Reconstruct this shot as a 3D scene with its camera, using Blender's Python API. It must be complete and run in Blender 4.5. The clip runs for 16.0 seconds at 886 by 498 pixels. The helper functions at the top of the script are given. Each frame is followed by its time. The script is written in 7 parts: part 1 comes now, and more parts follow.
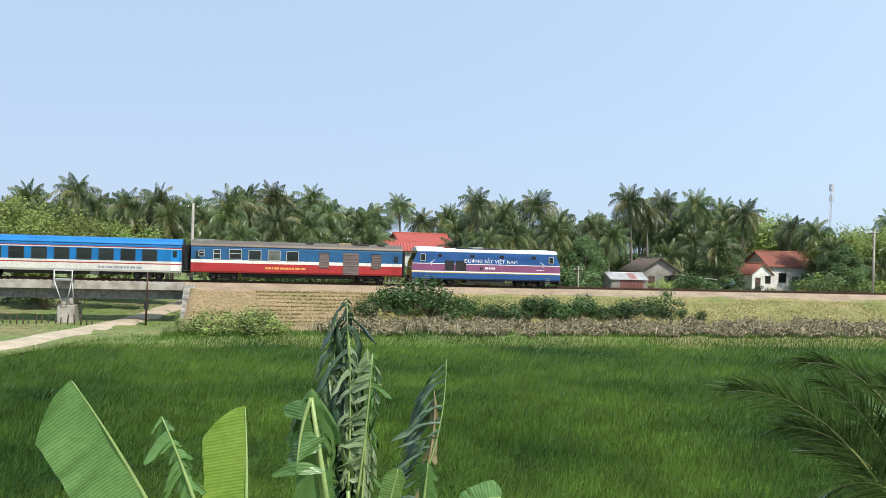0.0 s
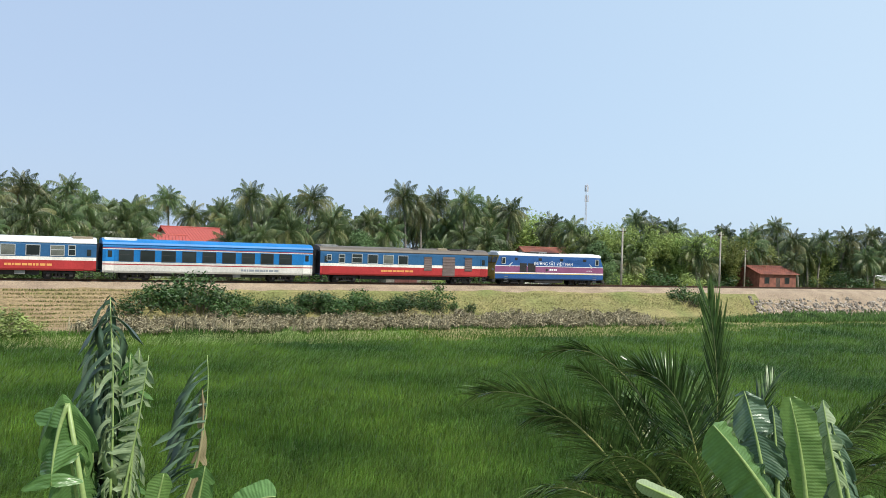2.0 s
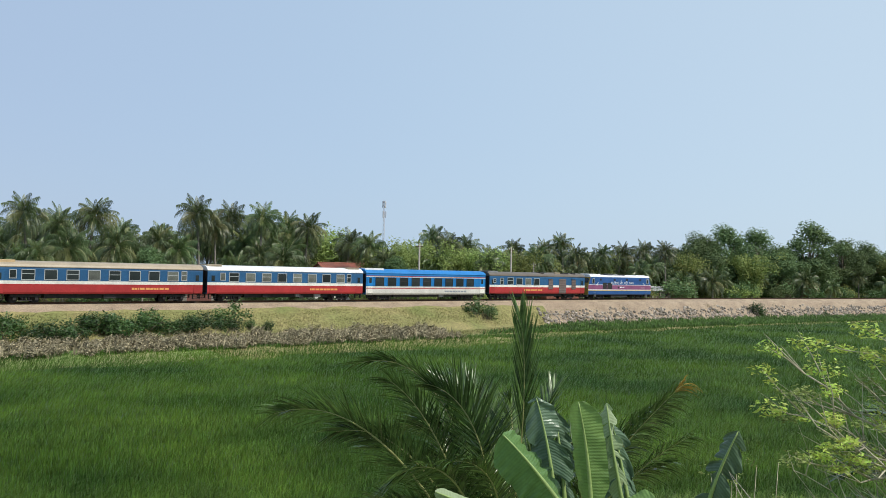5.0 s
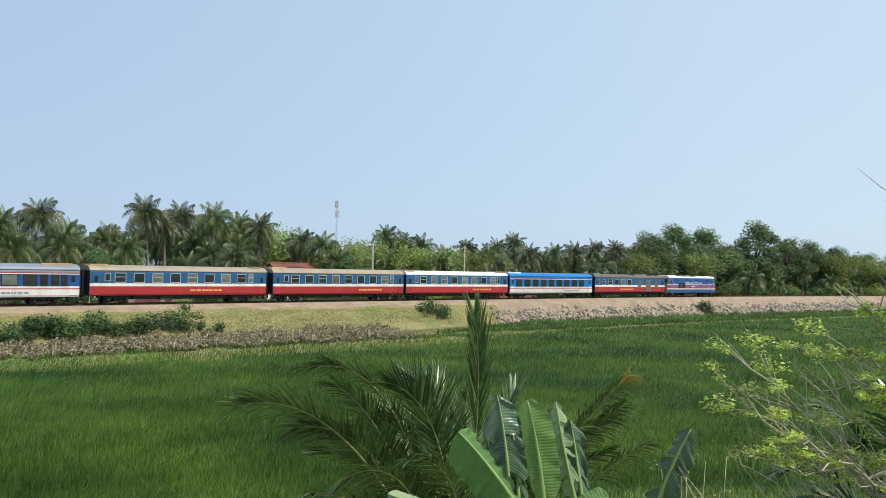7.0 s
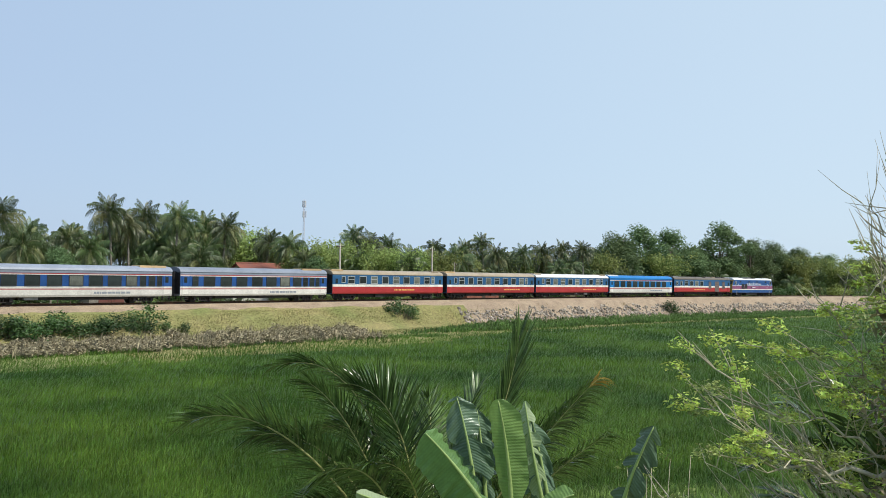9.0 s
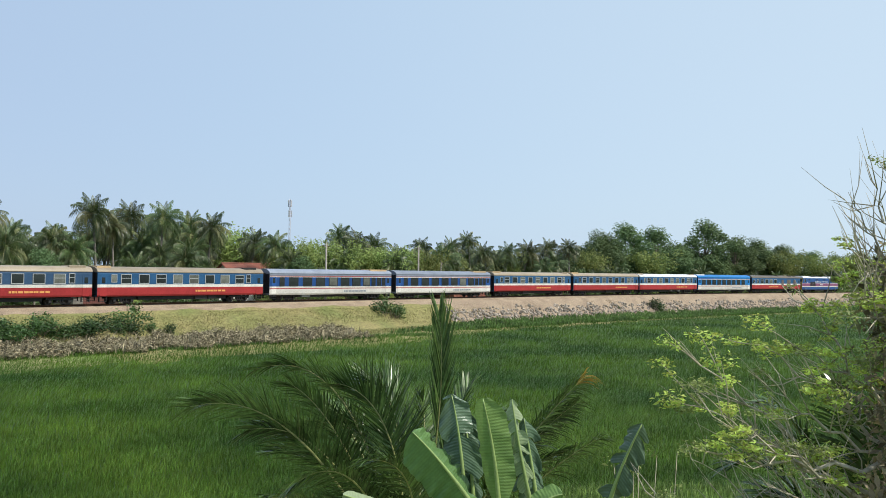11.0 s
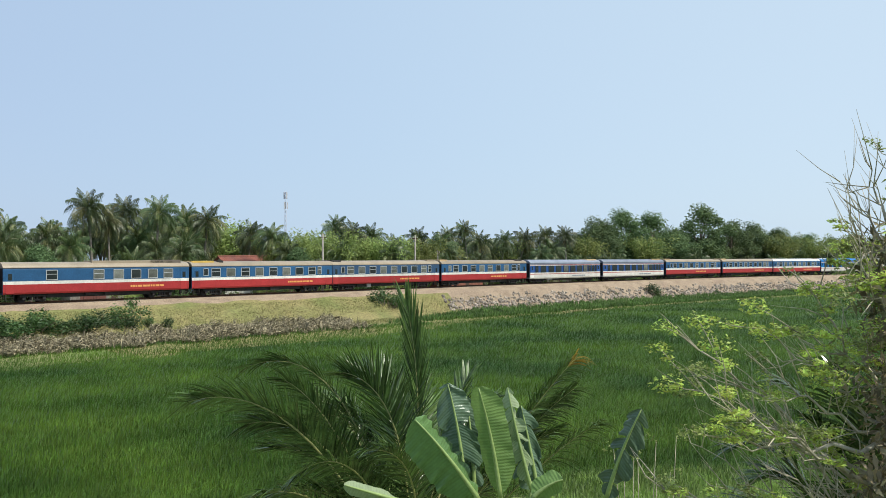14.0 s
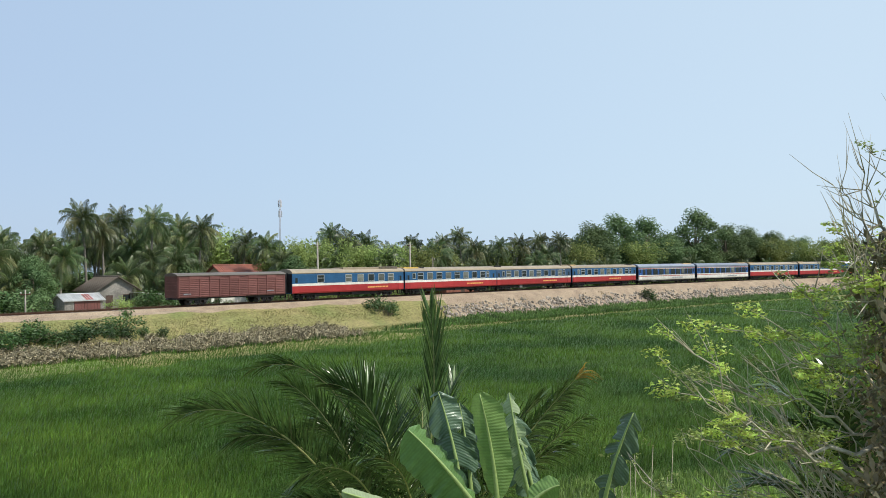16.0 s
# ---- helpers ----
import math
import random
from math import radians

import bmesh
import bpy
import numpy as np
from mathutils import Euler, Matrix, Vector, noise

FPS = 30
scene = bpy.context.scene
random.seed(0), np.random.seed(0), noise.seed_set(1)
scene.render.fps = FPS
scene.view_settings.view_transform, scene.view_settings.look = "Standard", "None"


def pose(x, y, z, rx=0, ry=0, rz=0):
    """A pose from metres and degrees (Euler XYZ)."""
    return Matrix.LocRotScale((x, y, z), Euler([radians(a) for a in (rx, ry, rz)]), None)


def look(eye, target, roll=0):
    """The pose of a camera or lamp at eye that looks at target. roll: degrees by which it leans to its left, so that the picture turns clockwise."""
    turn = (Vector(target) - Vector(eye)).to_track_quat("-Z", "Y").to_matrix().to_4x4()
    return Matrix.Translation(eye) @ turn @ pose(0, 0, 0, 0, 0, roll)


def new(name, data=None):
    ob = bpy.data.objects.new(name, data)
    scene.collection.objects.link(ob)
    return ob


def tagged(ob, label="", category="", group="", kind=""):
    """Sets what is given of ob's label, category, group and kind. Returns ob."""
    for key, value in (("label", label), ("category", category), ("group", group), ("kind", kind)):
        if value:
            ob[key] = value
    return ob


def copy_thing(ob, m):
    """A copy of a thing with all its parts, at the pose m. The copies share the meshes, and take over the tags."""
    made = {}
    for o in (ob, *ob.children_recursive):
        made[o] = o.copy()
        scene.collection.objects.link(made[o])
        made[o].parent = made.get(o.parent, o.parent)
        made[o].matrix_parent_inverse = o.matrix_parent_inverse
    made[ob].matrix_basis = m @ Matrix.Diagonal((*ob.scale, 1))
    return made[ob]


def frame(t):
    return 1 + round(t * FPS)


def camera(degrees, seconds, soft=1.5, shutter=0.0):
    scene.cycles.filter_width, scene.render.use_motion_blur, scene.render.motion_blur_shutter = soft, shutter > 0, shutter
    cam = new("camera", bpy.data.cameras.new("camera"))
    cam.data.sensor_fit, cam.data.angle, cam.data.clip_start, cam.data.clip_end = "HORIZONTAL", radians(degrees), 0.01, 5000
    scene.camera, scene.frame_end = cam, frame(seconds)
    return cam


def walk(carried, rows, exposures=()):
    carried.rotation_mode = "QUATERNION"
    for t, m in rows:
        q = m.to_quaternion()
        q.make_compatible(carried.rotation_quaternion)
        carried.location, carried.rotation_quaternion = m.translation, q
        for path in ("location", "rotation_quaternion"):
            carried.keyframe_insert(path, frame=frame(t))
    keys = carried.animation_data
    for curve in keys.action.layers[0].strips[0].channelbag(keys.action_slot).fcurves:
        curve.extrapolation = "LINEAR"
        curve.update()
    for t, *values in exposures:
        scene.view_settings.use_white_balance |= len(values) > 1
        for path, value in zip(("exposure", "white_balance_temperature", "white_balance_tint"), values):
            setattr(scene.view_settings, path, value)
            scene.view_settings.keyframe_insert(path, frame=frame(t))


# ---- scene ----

# The lens and the hand-held pan from one standing point.
RZ = 4.10          # rail head above the paddy
EYE = (0.0, 0.0, RZ + 4.016)
cam = camera(54.456, 16.0, soft=0.8)
PATH = [  # seconds, yaw, pitch, roll
    (0.0, -0.01, -0.24, -1.72), (0.5, -3.96, -0.05, -1.34), (1.0, -7.46, 0.03, -1.22),
    (1.5, -10.93, -0.19, -1.43), (2.0, -14.85, -0.09, -1.93), (2.5, -18.71, 0.54, -2.46),
    (3.0, -22.24, 0.94, -2.55), (3.5, -24.68, 1.30, -2.52), (4.0, -26.16, 1.41, -2.02),
    (6.5, -30.48, 1.31, -1.25), (7.0, -31.29, 1.39, -1.14), (7.5, -32.19, 1.35, -1.11),
    (8.0, -32.88, 1.32, -1.08), (8.5, -33.11, 1.37, -1.15), (9.0, -33.44, 1.45, -1.19),
    (11.5, -34.49, 1.36, -0.72), (12.0, -34.61, 1.33, -0.57), (12.5, -34.61, 1.26, -0.37),
    (13.0, -34.65, 1.13, -0.04), (13.5, -34.66, 0.86, 0.13), (14.0, -34.55, 0.67, 0.18),
    (14.5, -34.69, 0.88, 0.33), (15.0, -34.76, 1.00, 0.54), (15.5, -34.71, 1.01, 0.62),
    (16.0, -34.88, 1.12, 0.74)]
walk(cam, [(t, pose(*EYE, 90 + p, r, y)) for t, y, p, r in PATH], exposures=[(0.0, 0.19), (1.5, 0.15), (2.5, 0.01), (3.5, -0.11), (4.2, -0.18), (5.5, -0.10), (6.5, -0.05), (9.0, -0.04), (16.0, -0.03)])

# ---- light ----
SUN_EL, SUN_AZ = 52.0, 146.0     # degrees; azimuth clockwise from +y
world = bpy.data.worlds.new("sky")
scene.world = world
world.use_nodes = True
wn = world.node_tree
sky = wn.nodes.new("ShaderNodeTexSky")
sky.sky_type = "NISHITA"
sky.sun_disc = False
sky.sun_elevation = radians(SUN_EL)
sky.sun_rotation = radians(SUN_AZ)
sky.altitude = 0
sky.air_density, sky.dust_density, sky.ozone_density = 1.0, 1.1, 0.6
haze = wn.nodes.new("ShaderNodeMix")      # thin even haze over the clear sky
haze.data_type = "RGBA"
haze.inputs[0].default_value = 0.88
wn.links.new(sky.outputs[0], haze.inputs[6])
# the haze brightens smoothly towards the sun's side and is a little violet away from it
sky_dir = wn.nodes.new("ShaderNodeTexCoord")
sunward = wn.nodes.new("ShaderNodeVectorMath")
sunward.operation = "DOT_PRODUCT"
sunward.inputs[1].default_value = (math.sin(radians(100)), math.cos(radians(100)), 0.22)
wn.links.new(sky_dir.outputs["Generated"], sunward.inputs[0])
side_ramp = wn.nodes.new("ShaderNodeMapRange")
side_ramp.inputs[1].default_value, side_ramp.inputs[2].default_value = -0.65, 0.95
wn.links.new(sunward.outputs["Value"], side_ramp.inputs[0])
tint = wn.nodes.new("ShaderNodeValToRGB")
tint.color_ramp.interpolation = "B_SPLINE"
for at_, c_ in ((0.0, (0.468, 0.602, 0.830)), (0.33, (0.478, 0.622, 0.850)), (0.62, (0.535, 0.720, 0.935)), (0.92, (0.690, 0.850, 1.000))):
    el_ = tint.color_ramp.elements.new(at_) if at_ > 0 else tint.color_ramp.elements[0]
    el_.color = (*c_, 1)
tint.color_ramp.elements[-1].color = (0.70, 0.86, 1.0, 1)
gain = wn.nodes.new("ShaderNodeVectorMath")
gain.operation = "SCALE"
gain.inputs["Scale"].default_value = 6.2
wn.links.new(side_ramp.outputs[0], tint.inputs[0])
wn.links.new(tint.outputs[0], gain.inputs[0])
wn.links.new(gain.outputs[0], haze.inputs[7])
wn.links.new(haze.outputs[2], wn.nodes["Background"].inputs[0])
wn.nodes["Background"].inputs[1].default_value = 0.155
sun_lamp = bpy.data.lights.new("sun", "SUN")
sun_lamp.energy, sun_lamp.angle, sun_lamp.color = 4.2, radians(0.6), (1.0, 0.95, 0.86)
sun_ob = new("sun", sun_lamp)
sun_dir = Vector((math.sin(radians(SUN_AZ)) * math.cos(radians(SUN_EL)), math.cos(radians(SUN_AZ)) * math.cos(radians(SUN_EL)), math.sin(radians(SUN_EL))))
sun_ob.matrix_world = look(sun_dir * 300, (0, 0, 0))


# ---- materials ----
def mat(name, col, rough=0.6, metal=0.0, vary=0.2, scale=3.0, fine=30.0, bump=0.0, col2=None, per="", spec=0.5, trans=0.0, hue=0.0):
    """Base colour broken up by two noises; per: 'object' or 'island' adds a random shade per piece."""
    m = bpy.data.materials.new(name)
    m.use_nodes = True
    nt = m.node_tree
    N, Lk = nt.nodes, nt.links
    b = N["Principled BSDF"]
    b.inputs["Roughness"].default_value = rough
    b.inputs["Metallic"].default_value = metal
    b.inputs["Specular IOR Level"].default_value = spec
    tc = N.new("ShaderNodeTexCoord")
    n1 = N.new("ShaderNodeTexNoise")
    n1.inputs["Scale"].default_value = scale
    n1.inputs["Detail"].default_value = 4
    n2 = N.new("ShaderNodeTexNoise")
    n2.inputs["Scale"].default_value = fine
    n2.inputs["Detail"].default_value = 3
    Lk.new(tc.outputs["Object"], n1.inputs["Vector"])
    Lk.new(tc.outputs["Object"], n2.inputs["Vector"])
    mx = N.new("ShaderNodeMix")
    mx.data_type = "RGBA"
    c2 = col2 or tuple(min(1, c * (1 - 1.6 * vary)) for c in col)
    mx.inputs[6].default_value = (*col, 1)
    mx.inputs[7].default_value = (*c2, 1)
    rmp = N.new("ShaderNodeMapRange")
    rmp.inputs[1].default_value, rmp.inputs[2].default_value = 0.38, 0.66
    Lk.new(n1.outputs["Fac"], rmp.inputs[0])
    Lk.new(rmp.outputs[0], mx.inputs[0])
    hsv = N.new("ShaderNodeHueSaturation")
    Lk.new(mx.outputs[2], hsv.inputs["Color"])
    mr = N.new("ShaderNodeMapRange")
    mr.inputs[1].default_value, mr.inputs[2].default_value = 0.3, 0.7
    mr.inputs[3].default_value, mr.inputs[4].default_value = 1 - vary, 1 + vary
    Lk.new(n2.outputs["Fac"], mr.inputs[0])
    val = mr.outputs[0]
    if per:
        if per == "object":
            src = N.new("ShaderNodeObjectInfo").outputs["Random"]
        else:
            src = N.new("ShaderNodeNewGeometry").outputs["Random Per Island"]
        pr = N.new("ShaderNodeMapRange")
        pr.inputs[3].default_value, pr.inputs[4].default_value = 1 - 1.3 * vary, 1 + 1.3 * vary
        Lk.new(src, pr.inputs[0])
        mu = N.new("ShaderNodeMath")
        mu.operation = "MULTIPLY"
        Lk.new(val, mu.inputs[0])
        Lk.new(pr.outputs[0], mu.inputs[1])
        val = mu.outputs[0]
        if hue:
            hr = N.new("ShaderNodeMapRange")
            hr.inputs[3].default_value, hr.inputs[4].default_value = 0.5 - hue, 0.5 + hue
            Lk.new(src, hr.inputs[0])
            Lk.new(hr.outputs[0], hsv.inputs["Hue"])
    Lk.new(val, hsv.inputs["Value"])
    Lk.new(hsv.outputs[0], b.inputs["Base Color"])
    if bump:
        bp = N.new("ShaderNodeBump")
        bp.inputs["Strength"].default_value = bump
        bp.inputs["Distance"].default_value = 0.05
        Lk.new(n2.outputs["Fac"], bp.inputs["Height"])
        Lk.new(bp.outputs[0], b.inputs["Normal"])
    if trans:
        tr = N.new("ShaderNodeBsdfTranslucent")
        Lk.new(hsv.outputs[0], tr.inputs["Color"])
        ms = N.new("ShaderNodeMixShader")
        ms.inputs[0].default_value = trans
        Lk.new(b.outputs[0], ms.inputs[1])
        Lk.new(tr.outputs[0], ms.inputs[2])
        Lk.new(ms.outputs[0], N["Material Output"].inputs["Surface"])
    return m


M = {}
M["paddy"] = mat("paddy", (0.045, 0.095, 0.016), 0.9, vary=0.35, scale=0.12, fine=3.0, bump=0.5, col2=(0.026, 0.065, 0.012))
M["rice"] = mat("rice", (0.092, 0.164, 0.020), 0.55, vary=0.27, scale=0.085, fine=0.5, col2=(0.022, 0.062, 0.009), per="island", trans=0.08, hue=0.015, spec=0.15)
M["drygrass"] = mat("dry_grass", (0.25, 0.215, 0.085), 0.95, vary=0.3, scale=0.22, fine=3.0, bump=0.6, col2=(0.165, 0.18, 0.055))
M["ballast"] = mat("ballast", (0.35, 0.27, 0.185), 0.95, vary=0.3, scale=0.5, fine=9.0, bump=0.8, col2=(0.26, 0.195, 0.135))
M["rail"] = mat("rail_steel", (0.10, 0.055, 0.035), 0.55, 0.6, vary=0.2)
M["sleeper"] = mat("sleeper_concrete", (0.28, 0.24, 0.20), 0.9, vary=0.2)
M["concrete"] = mat("concrete", (0.42, 0.39, 0.34), 0.9, vary=0.22, scale=1.2, fine=14, bump=0.3, col2=(0.27, 0.24, 0.20))
M["stone"] = mat("rubble", (0.36, 0.31, 0.25), 0.9, vary=0.38, scale=2, fine=12, bump=0.4, per="island")
M["road"] = mat("dirt_road", (0.52, 0.43, 0.31), 0.95, vary=0.15, scale=0.6, fine=6, bump=0.3)
M["palmleaf"] = mat("coconut_leaf", (0.100, 0.140, 0.044), 0.38, vary=0.25, scale=0.5, fine=3, col2=(0.050, 0.082, 0.026), per="object", trans=0.14, hue=0.015)
# lighter, yellower copy of the palm leaf: sunlight on a frond, put into its colour
M["palmleaf_sunlit"] = mat("coconut_leaf_sunlit", (0.230, 0.235, 0.088), 0.4, vary=0.25, scale=0.6, fine=3, col2=(0.13, 0.15, 0.05), per="object", trans=0.16, hue=0.02)
M["palmrib"] = mat("coconut_rib", (0.46, 0.43, 0.22), 0.6, vary=0.2)
M["palmdry"] = mat("coconut_leaf_dry", (0.30, 0.22, 0.09), 0.7, vary=0.3, per="object", trans=0.2)
M["palmtrunk"] = mat("coconut_trunk", (0.26, 0.23, 0.19), 0.9, vary=0.25, scale=2, fine=9, bump=0.4)
M["bamboo"] = mat("bamboo_leaf", (0.33, 0.385, 0.125), 0.55, vary=0.25, scale=0.35, fine=2.0, col2=(0.22, 0.29, 0.085), per="object", trans=0.38, hue=0.02, spec=0.2)
# leaf green lightened and greyed, with the haze of distance put into it
M["broadleaf"] = mat("broad_leaf", (0.165, 0.235, 0.100), 0.6, vary=0.2, scale=0.35, fine=2.0, col2=(0.115, 0.175, 0.075), per="object", trans=0.35, hue=0.02, spec=0.15)
M["bush"] = mat("bush_leaf", (0.065, 0.13, 0.03), 0.45, vary=0.3, scale=0.6, fine=4.0, col2=(0.035, 0.08, 0.018), per="object", trans=0.2)
M["palebush"] = mat("pale_bush_leaf", (0.25, 0.32, 0.09), 0.5, vary=0.3, scale=0.6, fine=4.0, per="object", trans=0.25)
M["dead"] = mat("dead_stalks", (0.33, 0.285, 0.18), 0.9, vary=0.42, scale=0.5, fine=6.0, col2=(0.17, 0.155, 0.085), per="island")
M["bark"] = mat("bark", (0.22, 0.18, 0.13), 0.9, vary=0.25, scale=3, fine=25, bump=0.4)
M["tuft"] = mat("grass_tuft", (0.24, 0.22, 0.085), 0.8, vary=0.3, scale=0.25, fine=2.0, col2=(0.16, 0.185, 0.05), per="island", trans=0.25)
M["drybrown"] = mat("dry_brown_grass", (0.28, 0.20, 0.11), 0.95, vary=0.3, scale=0.4, fine=4.0, bump=0.5, col2=(0.22, 0.17, 0.08))
M["weed"] = mat("green_weed", (0.10, 0.20, 0.035), 0.6, vary=0.3, scale=0.3, fine=2.0, per="island", trans=0.3)
# train paint
for nm, c in dict(blue=(0.027, 0.104, 0.225), bright_blue=(0.014, 0.19, 0.50), red=(0.40, 0.038, 0.038), white=(0.76, 0.73, 0.66), tan=(0.33, 0.27, 0.19),
                  roof_brown=(0.15, 0.125, 0.10), roof_white=(0.74, 0.75, 0.75), roof_grey=(0.235, 0.265, 0.32), boxred=(0.20, 0.085, 0.075), purple=(0.25, 0.085, 0.17),
                  loco_blue=(0.028, 0.095, 0.27), yellow=(0.62, 0.42, 0.10), patch=(0.50, 0.36, 0.20), slate=(0.045, 0.10, 0.19), royal=(0.022, 0.085, 0.270), door_brown=(0.16, 0.12, 0.11)).items():
    M[nm] = mat(nm + "_paint", c, 0.45, vary=0.12, scale=0.7, fine=9.0, per="object", spec=0.28)
M["dark"] = mat("underframe_black", (0.028, 0.026, 0.025), 0.7, vary=0.3)
M["grey"] = mat("grey_metal", (0.30, 0.30, 0.29), 0.5, 0.3, vary=0.2)
M["glass"] = mat("dark_glass", (0.03, 0.038, 0.038), 0.12, spec=0.28, vary=0.2, scale=0.8, per="object")
M["paleglass"] = mat("curtained_glass", (0.17, 0.18, 0.155), 0.15, spec=0.3, vary=0.25, scale=1.0, per="object")
M["frame"] = mat("window_alloy", (0.55, 0.56, 0.56), 0.4, 0.4, vary=0.1)
M["gap"] = mat("rubber_bellows", (0.02, 0.02, 0.024), 0.85, vary=0.3)
M["letter_yellow"] = mat("letter_yellow", (0.75, 0.35, 0.10), 0.5, vary=0.05)
M["letter_grey"] = mat("letter_grey", (0.25, 0.27, 0.30), 0.5, vary=0.05)
M["letter_white"] = mat("letter_white", (0.85, 0.85, 0.85), 0.5, vary=0.03)


# ---- mesh helpers ----
def mesh_ob(name, verts, faces, mats, parent=None, idx=None, smooth=False, label=""):
    me = bpy.data.meshes.new(name)
    me.from_pydata([tuple(v) for v in verts], [], [tuple(f) for f in faces])
    for m in (mats if isinstance(mats, (list, tuple)) else [mats]):
        me.materials.append(m)
    if idx is not None:
        me.polygons.foreach_set("material_index", idx)
    if smooth:
        me.polygons.foreach_set("use_smooth", [True] * len(me.polygons))
    me.update()
    ob = new(name, me)
    if parent:
        ob.parent = parent
    if label:
        tagged(ob, label)
    return ob


def part(name, bm, material, parent, label="", smooth=False):
    me = bpy.data.meshes.new(name)
    bm.to_mesh(me)
    bm.free()
    for m in (material if isinstance(material, (list, tuple)) else [material]):
        me.materials.append(m)
    if smooth:
        me.polygons.foreach_set("use_smooth", [True] * len(me.polygons))
    ob = new(name, me)
    ob.parent = parent
    if label:
        tagged(ob, label)
    return ob


def shared(name, me, parent, m):
    ob = new(name, me)
    ob.parent = parent
    ob.matrix_local = m
    return ob


def thing(name, label, category, group="", kind="", m=None):
    ob = new(name)
    ob.empty_display_size = 0.3
    if m is not None:
        ob.matrix_world = m
    return tagged(ob, label, category, group, kind)


def box(bm, x0, x1, y0, y1, z0, z1, mi=0, bevel=0.0):
    vs = [bm.verts.new(p) for p in ((x0, y0, z0), (x1, y0, z0), (x1, y1, z0), (x0, y1, z0), (x0, y0, z1), (x1, y0, z1), (x1, y1, z1), (x0, y1, z1))]
    fs = [bm.faces.new([vs[i] for i in f]) for f in ((0, 3, 2, 1), (4, 5, 6, 7), (0, 1, 5, 4), (1, 2, 6, 5), (2, 3, 7, 6), (3, 0, 4, 7))]
    for f in fs:
        f.material_index = mi
    if bevel:
        es = list({e for f in fs for e in f.edges})
        r = bmesh.ops.bevel(bm, geom=es, offset=bevel, segments=1, affect="EDGES")
        for f in r["faces"]:
            f.material_index = mi
    return vs


def tube(bm, pts, radii, sides=6, mi=0):
    """A tapered round rod along pts."""
    rings = []
    up = Vector((0.13, 0.31, 0.94))
    for i, p in enumerate(pts):
        a = Vector(pts[max(0, i - 1)])
        b = Vector(pts[min(len(pts) - 1, i + 1)])
        d = (b - a).normalized()
        u = d.cross(up)
        if u.length < 0.05:
            u = d.cross(Vector((1, 0, 0)))
        u.normalize()
        w = d.cross(u)
        rings.append([bm.verts.new(Vector(p) + radii[i] * (math.cos(k * math.tau / sides) * u + math.sin(k * math.tau / sides) * w)) for k in range(sides)])
    for r0, r1 in zip(rings, rings[1:]):
        for k in range(sides):
            f = bm.faces.new((r0[k], r0[(k + 1) % sides], r1[(k + 1) % sides], r1[k]))
            f.material_index = mi
            f.smooth = True
    for r in (rings[0][::-1], rings[-1]):
        f = bm.faces.new(r)
        f.material_index = mi


def cyl(bm, c, axis, r, h, sides=14, mi=0):
    a = Vector(axis).normalized()
    tube(bm, [Vector(c) - a * h / 2, Vector(c) + a * h / 2], [r, r], sides, mi)


# ---- the line of the railway ----
TS = np.arange(-420, 560, 1.0)
_k = np.interp(TS, (-200, -100, 0, 100, 200, 320), (-0.076, -0.080, 0.205, -1.734, -2.120, -2.039)) / 1000
TH = np.cumsum(_k)
TH = TH - np.interp(0, TS, TH) + radians(13.4755)
TX = np.cumsum(np.cos(TH))
TY = np.cumsum(np.sin(TH))
TX = TX - np.interp(0, TS, TX) + 27.23
TY = TY - np.interp(0, TS, TY) + 94.05


def rail_at(s, lat=0.0):
    """Plan position at s metres along the line and lat metres off it (away from the eye is +), and the heading."""
    x, y, h = np.interp(s, TS, TX), np.interp(s, TS, TY), np.interp(s, TS, TH)
    return x - math.sin(h) * lat, y + math.cos(h) * lat, h


def polar(az, d):
    return d * math.sin(radians(az)), d * math.cos(radians(az))


def line_dist(az):
    """Distance of the railway from the eye in the direction az (degrees right of +y)."""
    a = np.degrees(np.arctan2(TX, TY))
    ok = (TY > 0) & (TS > -300)
    return float(np.interp(az, a[ok], np.hypot(TX, TY)[ok]))


BR0, BR1 = -104.0, -53.0     # bridge opening along the line


def bank_z(s, lat):
    """Height of the ground beside the line."""
    if lat >= 0:
        z = np.interp(lat, (0, 2.4, 6, 12, 300, 900), (RZ - 0.42, RZ - 0.5, RZ - 1.2, RZ - 1.1, RZ - 0.9, RZ - 0.9))
    else:
        f = np.interp(s, (15, 45), (1.0, 0.62))     # the bank is steeper where it is pitched with stone
        z = np.interp(-lat, (0, 2.4, 8.5 * f, 12.0 * f, 15.0 * f, 18.0 * f, 22.0), (RZ - 0.42, RZ - 0.5, 0.75, 0.40, 0.12, 0.0, -0.3))
    if BR0 - 12 < s < BR1 + 12:
        w = np.interp(s, (BR0 - 0.6, BR0, BR1, BR1 + 0.6), (1, 0, 0, 1)) if abs(lat) < 12 else np.interp(s, (BR0 - 12, BR0, BR1, BR1 + 12), (1, 0, 0, 1))
        if lat < -17:
            return z
        low = 0.12 if lat < 60 else np.interp(lat, (60, 120), (0.12, RZ - 0.9))
        z = z * w + low * (1 - w)
    return float(z)


